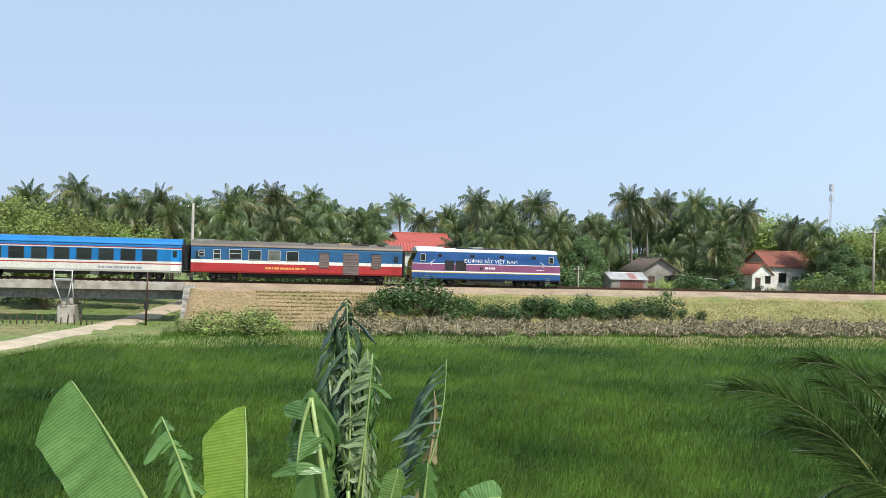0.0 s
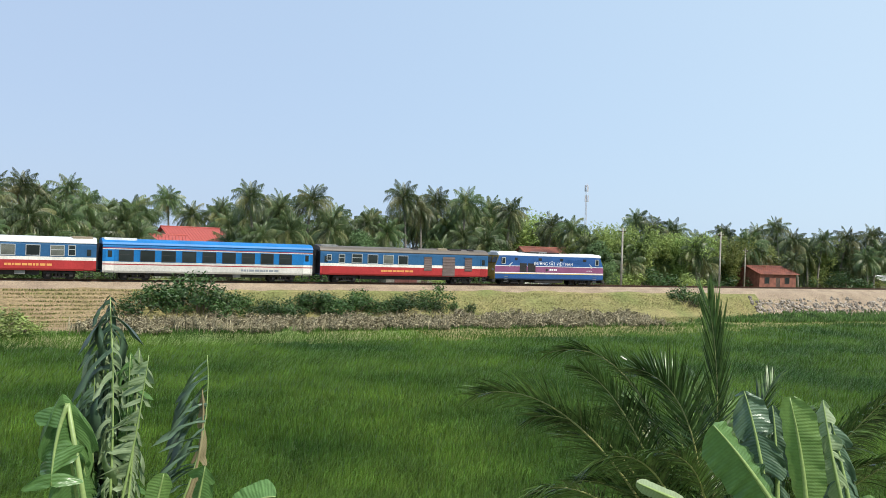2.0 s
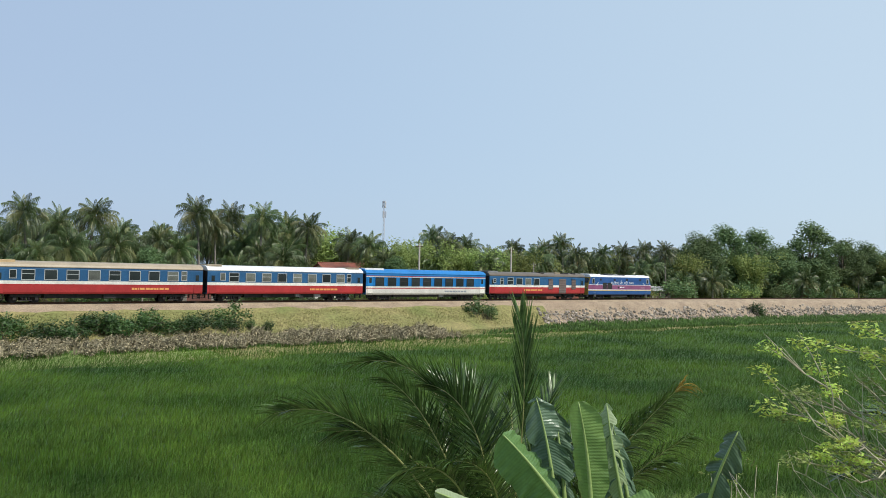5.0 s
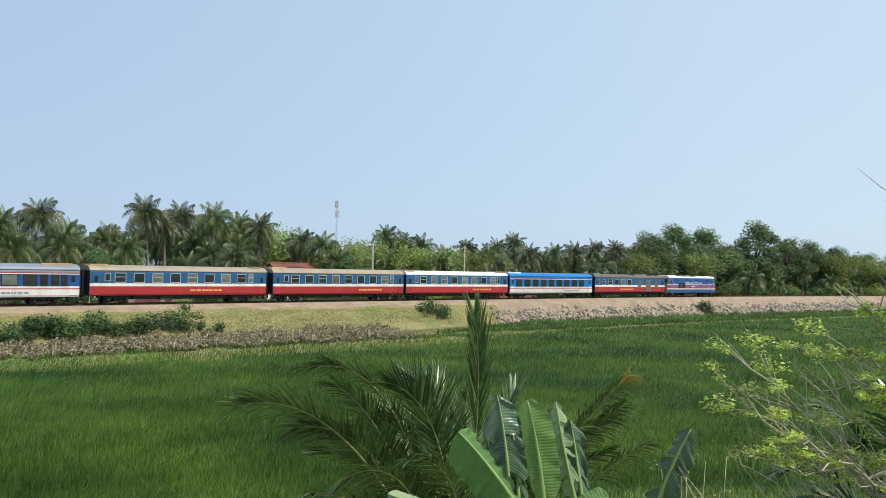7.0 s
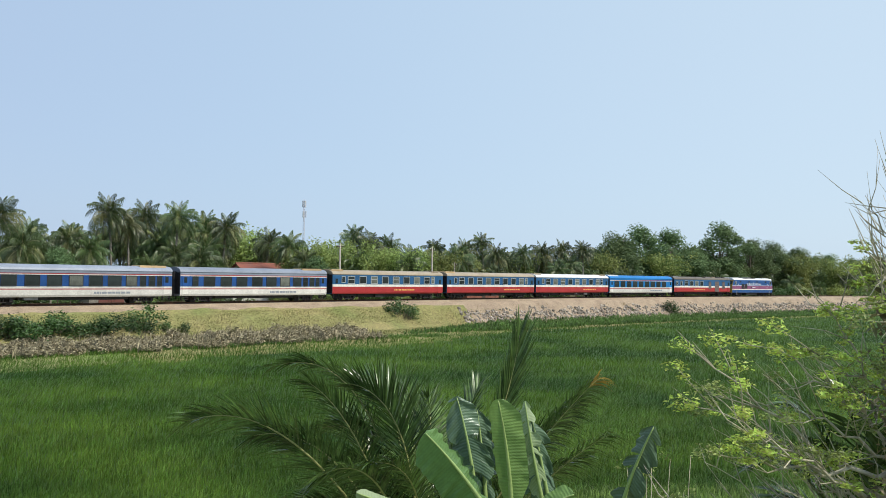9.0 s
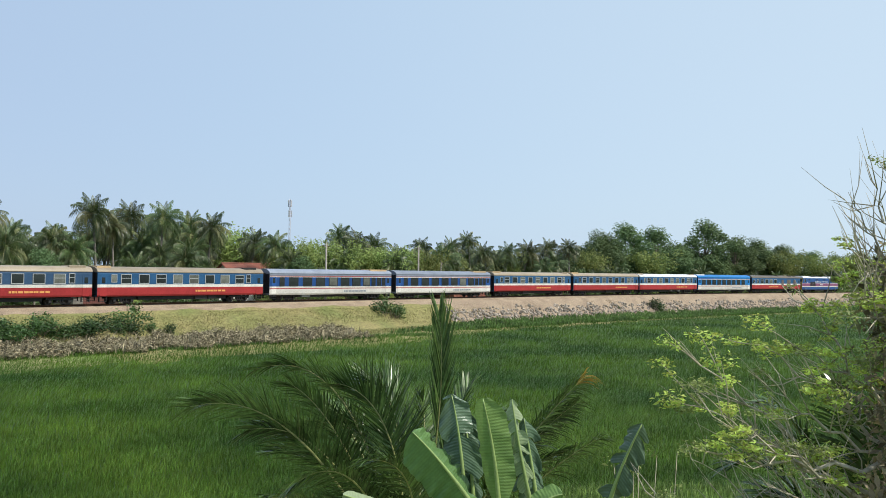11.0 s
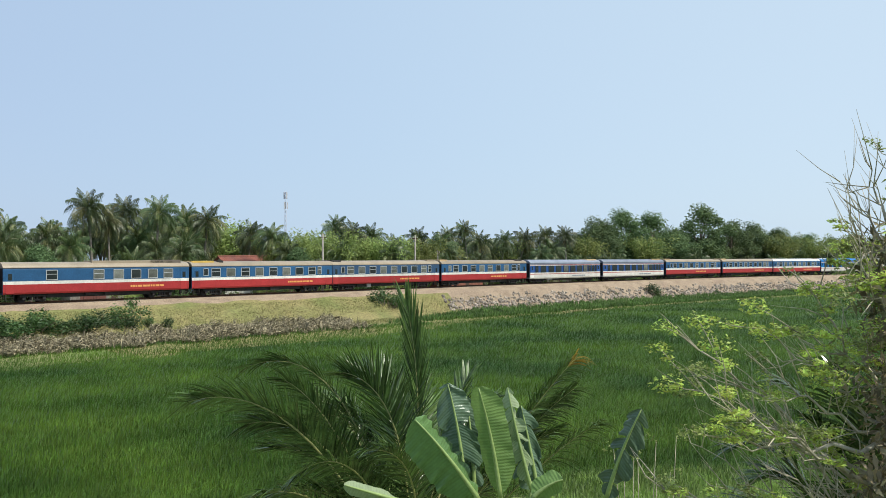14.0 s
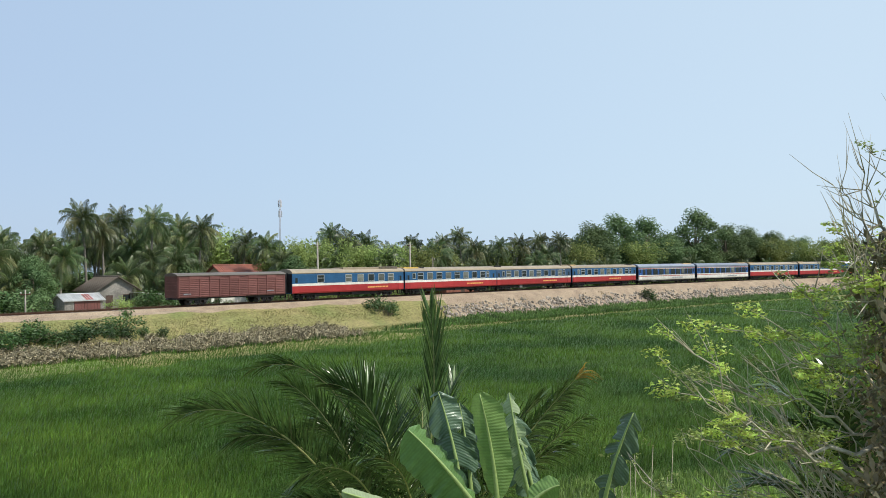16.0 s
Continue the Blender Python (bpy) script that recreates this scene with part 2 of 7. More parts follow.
# ---- ground, paddy, railway bank ----
def build_ground():
    R = 2600.0
    mesh = mesh_ob("ground", [(-R, -R, -0.02), (R, -R, -0.02), (R, R, -0.02), (-R, R, -0.02)], [(0, 1, 2, 3)], M["paddy"])
    tagged(mesh, "dark green wet paddy ground stretching to the horizon", "ground", kind="structure")
    ss = [-400, -360, -320, -260, -200, -150, -125, -116, -110] + list(np.arange(-105.2, -51, 0.6)) + list(np.arange(-50, 300, 2.0)) + list(range(310, 540, 15))
    ll = [-22, -20, -18.5, -17, -15.5, -14, -12.5, -11, -10, -9, -8, -7, -6, -5, -4.2, -3.4, -2.8, -2.4, -1.2, 0, 1.2, 2.4, 4, 6, 9, 12, 16, 24, 40, 60, 90, 120, 200, 400, 800]
    vs, fs, ix = [], [], []
    for s in ss:
        for l in ll:
            x, y, h = rail_at(s, l)
            z = bank_z(s, l)
            if abs(l) > 2.5 and l > -19:
                z += 0.22 * noise.noise(Vector((s * 0.35, l * 0.5, 3.0))) + 0.10 * noise.noise(Vector((s * 1.1, l * 1.3, 7.0)))
            vs.append((x, y, z))
    n = len(ll)
    for i in range(len(ss) - 1):
        for j in range(n - 1):
            fs.append((i * n + j, (i + 1) * n + j, (i + 1) * n + j + 1, i * n + j + 1))
            lm = (ll[j] + ll[j + 1]) / 2
            sm = (ss[i] + ss[i + 1]) / 2
            ix.append(1 if abs(lm) < 3.0 and not (BR0 < sm < BR1) else (2 if (lm > 12 or BR0 < sm < BR1) else (2 if sm < -12 and lm < -11.5 else 3 if BR1 < sm < -35 and lm < 0 else (1 if sm > 43 and -5.6 < lm < 0 else 0))))
    b = mesh_ob("ground", vs, fs, [M["drygrass"], M["ballast"], M["verge"], M["drybrown"]], idx=ix, smooth=True)
    tagged(b, "dry grassy railway embankment with sandy shoulder and village ground behind", "embankment", kind="structure")


M["verge"] = mat("verge_grass", (0.14, 0.20, 0.05), 0.95, vary=0.3, scale=0.12, fine=2.0, bump=0.4, col2=(0.20, 0.19, 0.08))
build_ground()


def blades(name, P, Hh, Wd, lean, mats, label, category, seed, bend=0.5, plain=False, gust=1.0):
    """Joined grass blades: each a bent, pointed strip, or one plain spike where far off."""
    rng = np.random.default_rng(seed)
    n = len(P)
    a = rng.uniform(0, math.tau, n)
    la = rng.normal(lean[0], 0.9, n)
    lm = np.abs(rng.normal(lean[1], lean[1] * 0.5, n)) * gust
    u = np.stack([np.cos(a), np.sin(a), 0 * a], 1) * (Wd / 2)[:, None]
    d = np.stack([np.cos(la), np.sin(la), 0 * la], 1)
    mid = P + d * (lm * Hh * bend * 0.5)[:, None]
    mid[:, 2] += Hh * 0.6
    tip = P + d * (lm * Hh)[:, None]
    tip[:, 2] += Hh * (1 - 0.35 * lm)
    if plain:
        V = np.stack([P - u, P + u, tip], 1).reshape(-1, 3)
    else:
        V = np.stack([P - u, P + u, mid + u * 0.8, mid - u * 0.8, tip], 1).reshape(-1, 3)
    k = np.arange(n) * (3 if plain else 5)
    me = bpy.data.meshes.new(name)
    me.vertices.add(len(V))
    me.vertices.foreach_set("co", V.ravel())
    loops = np.stack([k, k + 1, k + 2] if plain else [k, k + 1, k + 2, k + 3, k + 3, k + 2, k + 4], 1).ravel()
    me.loops.add(len(loops))
    me.loops.foreach_set("vertex_index", loops)
    me.polygons.add(n if plain else 2 * n)
    st = np.arange(n) * 3 if plain else np.stack([np.arange(n) * 7, np.arange(n) * 7 + 4], 1).ravel()
    me.polygons.foreach_set("loop_start", st)
    me.materials.append(mats)
    me.update(calc_edges=True)
    me.validate()
    ob = new(name, me)
    return tagged(ob, label, category, kind="stuff")


def lateral(x, y):
    """Signed distance of plan points from the railway, and the place along it."""
    s0 = (x - 27.23) * math.cos(0.235) + (y - 94.05) * math.sin(0.235)
    for _ in range(4):
        xx, yy, h = np.interp(s0, TS, TX), np.interp(s0, TS, TY), np.interp(s0, TS, TH)
        s0 = s0 + (x - xx) * np.cos(h) + (y - yy) * np.sin(h)
    xx, yy, h = np.interp(s0, TS, TX), np.interp(s0, TS, TY), np.interp(s0, TS, TH)
    return -(x - xx) * np.sin(h) + (y - yy) * np.cos(h), s0


def road_mid(y):
    """The dirt road's middle line, x over y; it passes under the bridge beside the abutment."""
    return np.interp(y, (20, 45, 58, 68, 78, 88, 100, 125, 160), (-40, -33.5, -31.2, -30.2, -29.4, -29.6, -31.0, -33.5, -36.0))


def build_rice():
    rng = np.random.default_rng(5)
    n = 950000
    # density falls with the square of the distance from the house
    d = np.exp(rng.uniform(math.log(17.0), math.log(215.0), n))
    az = np.radians(rng.uniform(-31, 68, n))
    x, y = d * np.sin(az), d * np.cos(az)
    lat, s = lateral(x, y)
    edge = np.interp(s, (-30, 20, 30, 42, 300), (-12.1, -12.2, -11.8, -8.2, -7.6)) + 0.5 * np.sin(s * 0.13) + 0.4 * np.sin(s * 0.37 + 1)
    keep = lat < edge
    keep &= x > np.interp(y, (20, 64, 72, 76), (-36, -27.2, -22.5, -19.5))
    near = 0.0 + np.interp(np.degrees(az), (-31, 25, 34, 44, 62), (17, 19, 27.5, 30, 34))
    keep &= d > near
    x, y, d = x[keep], y[keep], d[keep]
    lat, s = lateral(x, y)
    toe = -lat / np.interp(s, (15, 45), (1.0, 0.62))
    z = np.where((lat > -22) & (s > -54), np.interp(toe, (8.5, 12.0, 15.0, 18.0), (0.75, 0.40, 0.12, 0.0)), 0.0)
    P = np.stack([x, y, z], 1)
    lay = np.sin(x * 0.11 + 2 * np.sin(y * 0.13)) * np.sin(y * 0.21 + 1.5 * np.sin(x * 0.07))
    lay = 0.6 * lay + 0.4 * np.sin(x * 0.31 + y * 0.17 + 2.2 * np.sin(y * 0.23)) * np.sin(y * 0.62 + 1.9 * np.sin(x * 0.19))
    H = rng.uniform(0.32, 0.62, len(x)) * (1 + 0.22 * lay)
    gust = np.clip(1 + 0.75 * lay, 0.3, 2.0)      # patches laid over by the wind
    k = d < 46
    blades("rice_crop", P[k], H[k], 0.006 + 0.00036 * d[k], (0.3, 0.55), M["rice"], "dense green young rice plants bending in the wind", "rice", 6, gust=gust[k])
    k = ~k
    blades("rice_crop", P[k], H[k], 0.013 + 0.00036 * d[k], (0.3, 0.6), M["rice"], "dense green young rice plants across the far paddy", "rice", 7, plain=True, gust=gust[k])


build_rice()


def sweep(name, s0, s1, prof, m, label, category, step=2.0, kind="structure"):
    vs, fs = [], []
    ss = np.arange(s0, s1 + 0.01, step)
    n = len(prof)
    for s in ss:
        for l, z in prof:
            x, y, h = rail_at(s, l)
            vs.append((x, y, z))
    for i in range(len(ss) - 1):
        for j in range(n):
            fs.append((i * n + j, i * n + (j + 1) % n, (i + 1) * n + (j + 1) % n, (i + 1) * n + j))
    fs += [tuple(range(n))[::-1], tuple(range((len(ss) - 1) * n, len(ss) * n))]
    return tagged(mesh_ob(name, vs, fs, m), label, category, kind=kind)


def build_track():
    for sgn in (-1, 1):
        c = sgn * 0.535
        prof = [(c - 0.06, RZ - 0.14), (c + 0.06, RZ - 0.14), (c + 0.06, RZ - 0.12), (c + 0.012, RZ - 0.10), (c + 0.034, RZ - 0.03), (c + 0.034, RZ), (c - 0.034, RZ), (c - 0.034, RZ - 0.03), (c - 0.012, RZ - 0.10), (c - 0.06, RZ - 0.12)]
        sweep("rail", -400, 520, prof, M["rail"], "rust-brown steel running rail", "rail", 4.0)
    sweep("ballast", BR1, 520, [(-1.75, RZ - 0.55), (1.75, RZ - 0.55), (1.2, RZ - 0.17), (-1.2, RZ - 0.17)], M["ballast"], "brownish stone ballast bed under the track", "ballast", 3.0)
    sweep("ballast", -400, BR0, [(-1.75, RZ - 0.55), (1.75, RZ - 0.55), (1.2, RZ - 0.17), (-1.2, RZ - 0.17)], M["ballast"], "brownish stone ballast bed under the track", "ballast", 3.0)
    vs, fs = [], []
    for s in np.arange(-130, 330, 0.62):
        k = len(vs)
        for dz in (RZ - 0.26, RZ - 0.145):
            for ds, l in ((-0.11, -0.95), (0.11, -0.95), (0.11, 0.95), (-0.11, 0.95)):
                x, y, h = rail_at(s + ds, l)
                vs.append((x, y, dz))
        fs += [(k + 4, k + 5, k + 6, k + 7), (k, k + 1, k + 5, k + 4), (k + 1, k + 2, k + 6, k + 5), (k + 2, k + 3, k + 7, k + 6), (k + 3, k, k + 4, k + 7)]
    tagged(mesh_ob("sleepers", vs, fs, M["sleeper"]), "concrete railway sleepers under the rails", "sleeper", kind="stuff")


build_track()


# ---- the train ----
MESHES = {}


def cached(key, make, mats):
    if key not in MESHES:
        bm = bmesh.new()
        make(bm)
        me = bpy.data.meshes.new(key[0] if isinstance(key, tuple) else key)
        bm.to_mesh(me)
        bm.free()
        for m in mats:
            me.materials.append(m)
        MESHES[key] = me
    return MESHES[key]


def shell(bm, half, L, bands, nose=None):
    """Closed body: a half section (y, z) from the sill up to the roof's middle, mirrored and drawn out over L; bands give a slot per height."""
    ring = [(-y, z) for y, z in half] + [(y, z) for y, z in half[::-1][1:]]
    cols = []
    xs = (-1, 1) if nose is None else (-1, -0.82, 0.82, 1)
    for e in xs:
        col = []
        for y, z in ring:
            off = nose(z, e) if nose and abs(e) == 1 else 0.0
            yy = y * (0.93 if nose and abs(e) == 1 else 1)
            col.append(bm.verts.new((e * L / 2 - math.copysign(off, e), yy, z)))
        cols.append(col)
    for c0, c1 in zip(cols, cols[1:]):
        for j in range(len(ring)):
            k = (j + 1) % len(ring)
            f = bm.faces.new((c0[j], c1[j], c1[k], c0[k]))
            zm = (ring[j][1] + ring[k][1]) / 2
            f.material_index = next(i for i, (lo, hi) in enumerate(bands) if lo <= zm < hi) if k else 0
    for col in (cols[0], cols[-1]):
        f = bm.faces.new(col if col is cols[0] else col[::-1])
        f.material_index = len(bands) - 1 if nose is None else 1
    bmesh.ops.recalc_face_normals(bm, faces=bm.faces)


def wheelset(bm):
    for sgn in (-1, 1):
        cyl(bm, (0, sgn * 0.52, 0.39), (0, 1, 0), 0.39, 0.11, 18)
        cyl(bm, (0, sgn * 0.47, 0.39), (0, 1, 0), 0.42, 0.02, 18)
    cyl(bm, (0, 0, 0.39), (0, 1, 0), 0.07, 1.7, 8)


def bogie_frame(bm):
    for sgn in (-1, 1):
        y = sgn * 0.92
        box(bm, -1.35, 1.35, y - 0.09, y + 0.09, 0.52, 0.74, bevel=0.03)
        for x in (-0.95, 0.95):
            box(bm, x - 0.16, x + 0.16, y - 0.13, y + 0.13, 0.24, 0.56, bevel=0.03)
        for x in (-0.28, 0, 0.28):
            cyl(bm, (x, y, 0.42), (0, 0, 1), 0.11, 0.34, 8)
        box(bm, -0.55, 0.55, y - 0.10, y + 0.10, 0.18, 0.27)
    box(bm, -0.3, 0.3, -0.9, 0.9, 0.5, 0.8)


def add_bogies(car, at, axles=(-0.95, 0.95)):
    ws = cached("wheelset", wheelset, [M["dark"]])
    bf = cached("bogie", bogie_frame, [M["dark"]])
    for x in at:
        b = shared("bogie", bf, car, pose(x, 0, 0))
        for a in axles:
            shared("wheelset", ws, b, pose(a, 0, 0))


def window_frame(w, h, split):
    def make(bm):
        t, d = 0.06, 0.05
        box(bm, -w / 2 - t, w / 2 + t, -d, 0.02, -h / 2 - t, -h / 2)
        box(bm, -w / 2 - t, w / 2 + t, -d, 0.02, h / 2, h / 2 + t)
        box(bm, -w / 2 - t, -w / 2, -d, 0.02, -h / 2, h / 2)
        box(bm, w / 2, w / 2 + t, -d, 0.02, -h / 2, h / 2)
        if split:
            box(bm, -w / 2, w / 2, -d + 0.01, 0.02, h * 0.08 - 0.02, h * 0.08 + 0.03)
    return make


def add_window(car, x, z, w, h, half, split, pale, frame_mat, name="window"):
    fm = cached((name, w, h, split, frame_mat.name), window_frame(w, h, split), [frame_mat])
    gm = cached(("pane", w, h, pale), lambda bm: box(bm, -w / 2, w / 2, -0.015, 0.015, -h / 2, h / 2), [M["paleglass"] if pale else M["glass"]])
    for sgn in (-1, 1):
        wn_ = shared(name, fm, car, pose(x, sgn * half, z, 0, 0, 0 if sgn < 0 else 180))
        shared("pane", gm, wn_, pose(0, -0.012, 0))


def bars(name, parent, x0, x1, y, z, h, m, seed):
    """Unreadable lettering as a row of small plain bars."""
    rng = random.Random(seed)
    bm = bmesh.new()
    x = x0
    while x < x1:
        w = rng.uniform(0.12, 0.5)
        box(bm, x, min(x1, x + w), y - 0.008, y + 0.004, z - h / 2, z + h / 2)
        x += w + rng.uniform(0.05, 0.12)
    return tagged(part(name, bm, m, parent), kind="stuff")


def coach(spec, seed):
    """A passenger coach; spec: label, scheme, roof paint, window list, extras."""
    rng = random.Random(seed)
    car = thing("coach", spec["label"], "railway coach", "coaches of the train")
    L = spec.get("L", 20.1)
    if spec["skirt"] == "red":
        bands = [(0, 1.50, "red"), (1.50, 1.74, "red"), (1.74, 2.04, "white"), (2.04, 9, spec["upper"])]
        half = [(1.32, 0.82), (1.40, 0.98), (1.40, 1.74), (1.40, 2.04), (1.40, 3.12), (1.36, 3.30)]
    else:
        bands = [(0, 1.44, "white"), (1.44, 1.54, "red"), (1.54, 1.74, "white"), (1.74, 2.86, spec["upper"]), (2.86, 2.94, "white"), (2.94, 3.02, "red"), (3.02, 9, spec["top"])]
        half = [(1.32, 0.72), (1.40, 0.90), (1.40, 1.44), (1.40, 1.54), (1.40, 1.74), (1.40, 2.86), (1.40, 2.94), (1.40, 3.02), (1.40, 3.14), (1.36, 3.30)]
    bm = bmesh.new()
    shell(bm, half + [(0.0, 3.32)], L, [(a, b) for a, b, _ in bands])
    part("body", bm, [M[c] for _, _, c in bands], car)
    # roof with gutters
    bm = bmesh.new()
    rh = [(1.42, 3.28), (1.43, 3.34), (1.33, 3.52), (1.10, 3.68), (0.75, 3.79), (0.35, 3.84), (0.0, 3.855)]
    shell(bm, rh, L + 0.06, [(0, 9)])
    part("roof", bm, M[spec["roof"]], car, smooth=False)
    for x0, x1, zz, mm in spec.get("hatches", ()):
        bm = bmesh.new()
        box(bm, x0, x1, -0.9, 0.9, 3.70, zz, bevel=0.03)
        box(bm, x0 + 0.1, x1 - 0.1, -1.05, -0.95, 3.60, 3.74)
        part("roof_hatch", bm, M[mm], car)
    # ventilators along the ridge
    for x in np.linspace(-L * 0.4, L * 0.4, spec.get("vents", 0)):
        shared("vent", cached("vent", lambda bm: (cyl(bm, (0, 0, 0.06), (0, 0, 1), 0.16, 0.14, 10), cyl(bm, (0, 0, 0.15), (0, 0, 1), 0.22, 0.06, 10)), [M["grey"]]), car, pose(x, -0.3, 3.82))
    fr = M["frame"] if spec["skirt"] == "red" else M["dark"]
    for x, z, w, h, split in spec["windows"]:
        add_window(car, x, z, w, h, 1.40, split, rng.random() < (0.35 if spec["skirt"] == "red" else 0.1), fr)
    # vestibule doors with steps
    for e in spec.get("doors", (-1, 1)):
        def leaf_panel(bm):
            z0 = 0.9
            for i, (a, b, _) in enumerate(bands):
                hi = min(b, 2.84)
                if hi > z0:
                    box(bm, -0.36, 0.36, -0.02, 0.02, z0, hi, i)
                    z0 = hi
            bmesh.ops.remove_doubles(bm, verts=bm.verts, dist=0.0005)
        dm = cached(("door", spec["upper"], spec["skirt"]), leaf_panel, [M[c] for _, _, c in bands])
        pm = cached(("pane", 0.3, 0.6, 9), lambda bm: box(bm, -0.18, 0.18, -0.012, 0.012, -0.3, 0.3), [M["glass"]])
        sm = cached(("step",), lambda bm: (box(bm, -0.38, 0.38, 0, 0.25, 0.55, 0.59), box(bm, -0.38, 0.38, 0, 0.25, 0.30, 0.34), box(bm, -0.40, -0.37, 0, 0.25, 0.3, 0.9), box(bm, 0.37, 0.40, 0, 0.25, 0.3, 0.9)), [M["dark"]])
        for sgn in (-1, 1):
            d_ = shared("door", dm, car, pose(e * (L / 2 - 0.62), sgn * 1.405, 0, 0, 0, 0 if sgn < 0 else 180))
            shared("pane", pm, d_, pose(0, -0.025, 2.45))
            shared("step", sm, car, pose(e * (L / 2 - 0.62), sgn * 1.36, 0, 0, 0, 0 if sgn < 0 else 180))
    # underframe gear
    bm = bmesh.new()
    box(bm, -L / 2 + 0.1, L / 2 - 0.1, -1.2, 1.2, 0.78, 0.98)
    box(bm, -5.4, 5.4, -0.85, 0.85, 0.40, 0.80)
    part("underframe", bm, M["dark"], car)
    for i in range(spec.get("gear", 5)):
        x = rng.uniform(-4.6, 4.2)
        w = rng.uniform(0.5, 1.6)
        bm = bmesh.new()
        yy = rng.choice((-1, 1)) * 0.65
        if rng.random() < 0.3:
            cyl(bm, (x, yy, 0.6), (1, 0, 0), 0.2, w, 10)
        else:
            box(bm, x - w / 2, x + w / 2, yy - 0.45, yy + 0.45, rng.uniform(0.3, 0.5), 0.8, bevel=0.03)
        part("equipment_box", bm, M[rng.choice(("dark", "dark", "dark", "grey"))], car)
    add_bogies(car, (-L / 2 + 3.0, L / 2 - 3.0))
    # gangway bellows and couplers
    for e in (-1, 1):
        bm = bmesh.new()
        for k in range(4):
            box(bm, e * (L / 2 + 0.02 + k * 0.11), e * (L / 2 + 0.10 + k * 0.11), -0.62 + 0.05 * (k % 2), 0.62 - 0.05 * (k % 2), 0.95, 3.35 - 0.05 * (k % 2))
        part("bellows", bm, M["gap"], car)
        bm = bmesh.new()
        box(bm, e * (L / 2), e * (L / 2 + 0.42), -0.1, 0.1, 0.68, 0.88)
        part("coupler", bm, M["dark"], car)
        bm = bmesh.new()
        box(bm, e * (L / 2), e * (L / 2 + 0.03), -1.3, 1.3, 0.95, 3.25)
        part("end_panel", bm, M["gap"], car)
    z = 1.33 if spec["skirt"] == "red" else 1.12
    for sgn in (-1, 1):
        c = spec.get("text_at", 1.0) * -sgn if sgn > 0 else spec.get("text_at", 1.0)
        bars("lettering", car, c - 1.9, c + 1.9, sgn * 1.403 + (0.004 if sgn > 0 else 0), z, 0.20, M["letter_yellow"] if spec["skirt"] == "red" else M["letter_grey"], 4)
    if spec.get("baggage"):
        for sgn in (-1, 1):
            for x0, x1, z0, z1, nm in ((4.2, 5.75, 0.86, 2.98, "sliding_door"), (1.9, 2.85, 1.45, 2.95, "shutter"), (7.0, 7.95, 1.45, 2.95, "shutter")):
                bm = bmesh.new()
                zs = [(z0, 0.0), (z0, -0.03)]
                for k in range(6):
                    z = z0 + (k + 0.5) * (z1 - z0) / 6
                    zs += [(z - 0.06, -0.03), (z - 0.04, -0.05), (z + 0.04, -0.05), (z + 0.06, -0.03)]
                zs += [(z1, -0.03), (z1, 0.0)]
                cols = [[bm.verts.new((x, y, z)) for z, y in zs] for x in (x0, x1)]
                for j in range(len(zs) - 1):
                    bm.faces.new((cols[0][j], cols[1][j], cols[1][j + 1], cols[0][j + 1]))
                dpart = part(nm, bm, M["door_brown"], car)
                dpart.matrix_local = pose(0, sgn * 1.405, 0) if sgn < 0 else pose(2 * (x0 + x1) / 2, sgn * 1.405, 0, 0, 0, 180)
                if nm == "shutter":
                    bm = bmesh.new()
                    box(bm, x0 - 0.05, x1 + 0.05, sgn * 1.40 - 0.09, sgn * 1.40 + 0.09, z1, z1 + 0.05)
                    part("canopy", bm, M["blue"], car)
    return car


def even(n, x0, x1, z, w, h, splits=""):
    return [(x, z, w, h, splits[i % len(splits)] == "s" if splits else False) for i, x in enumerate(np.linspace(x0, x1, n))]


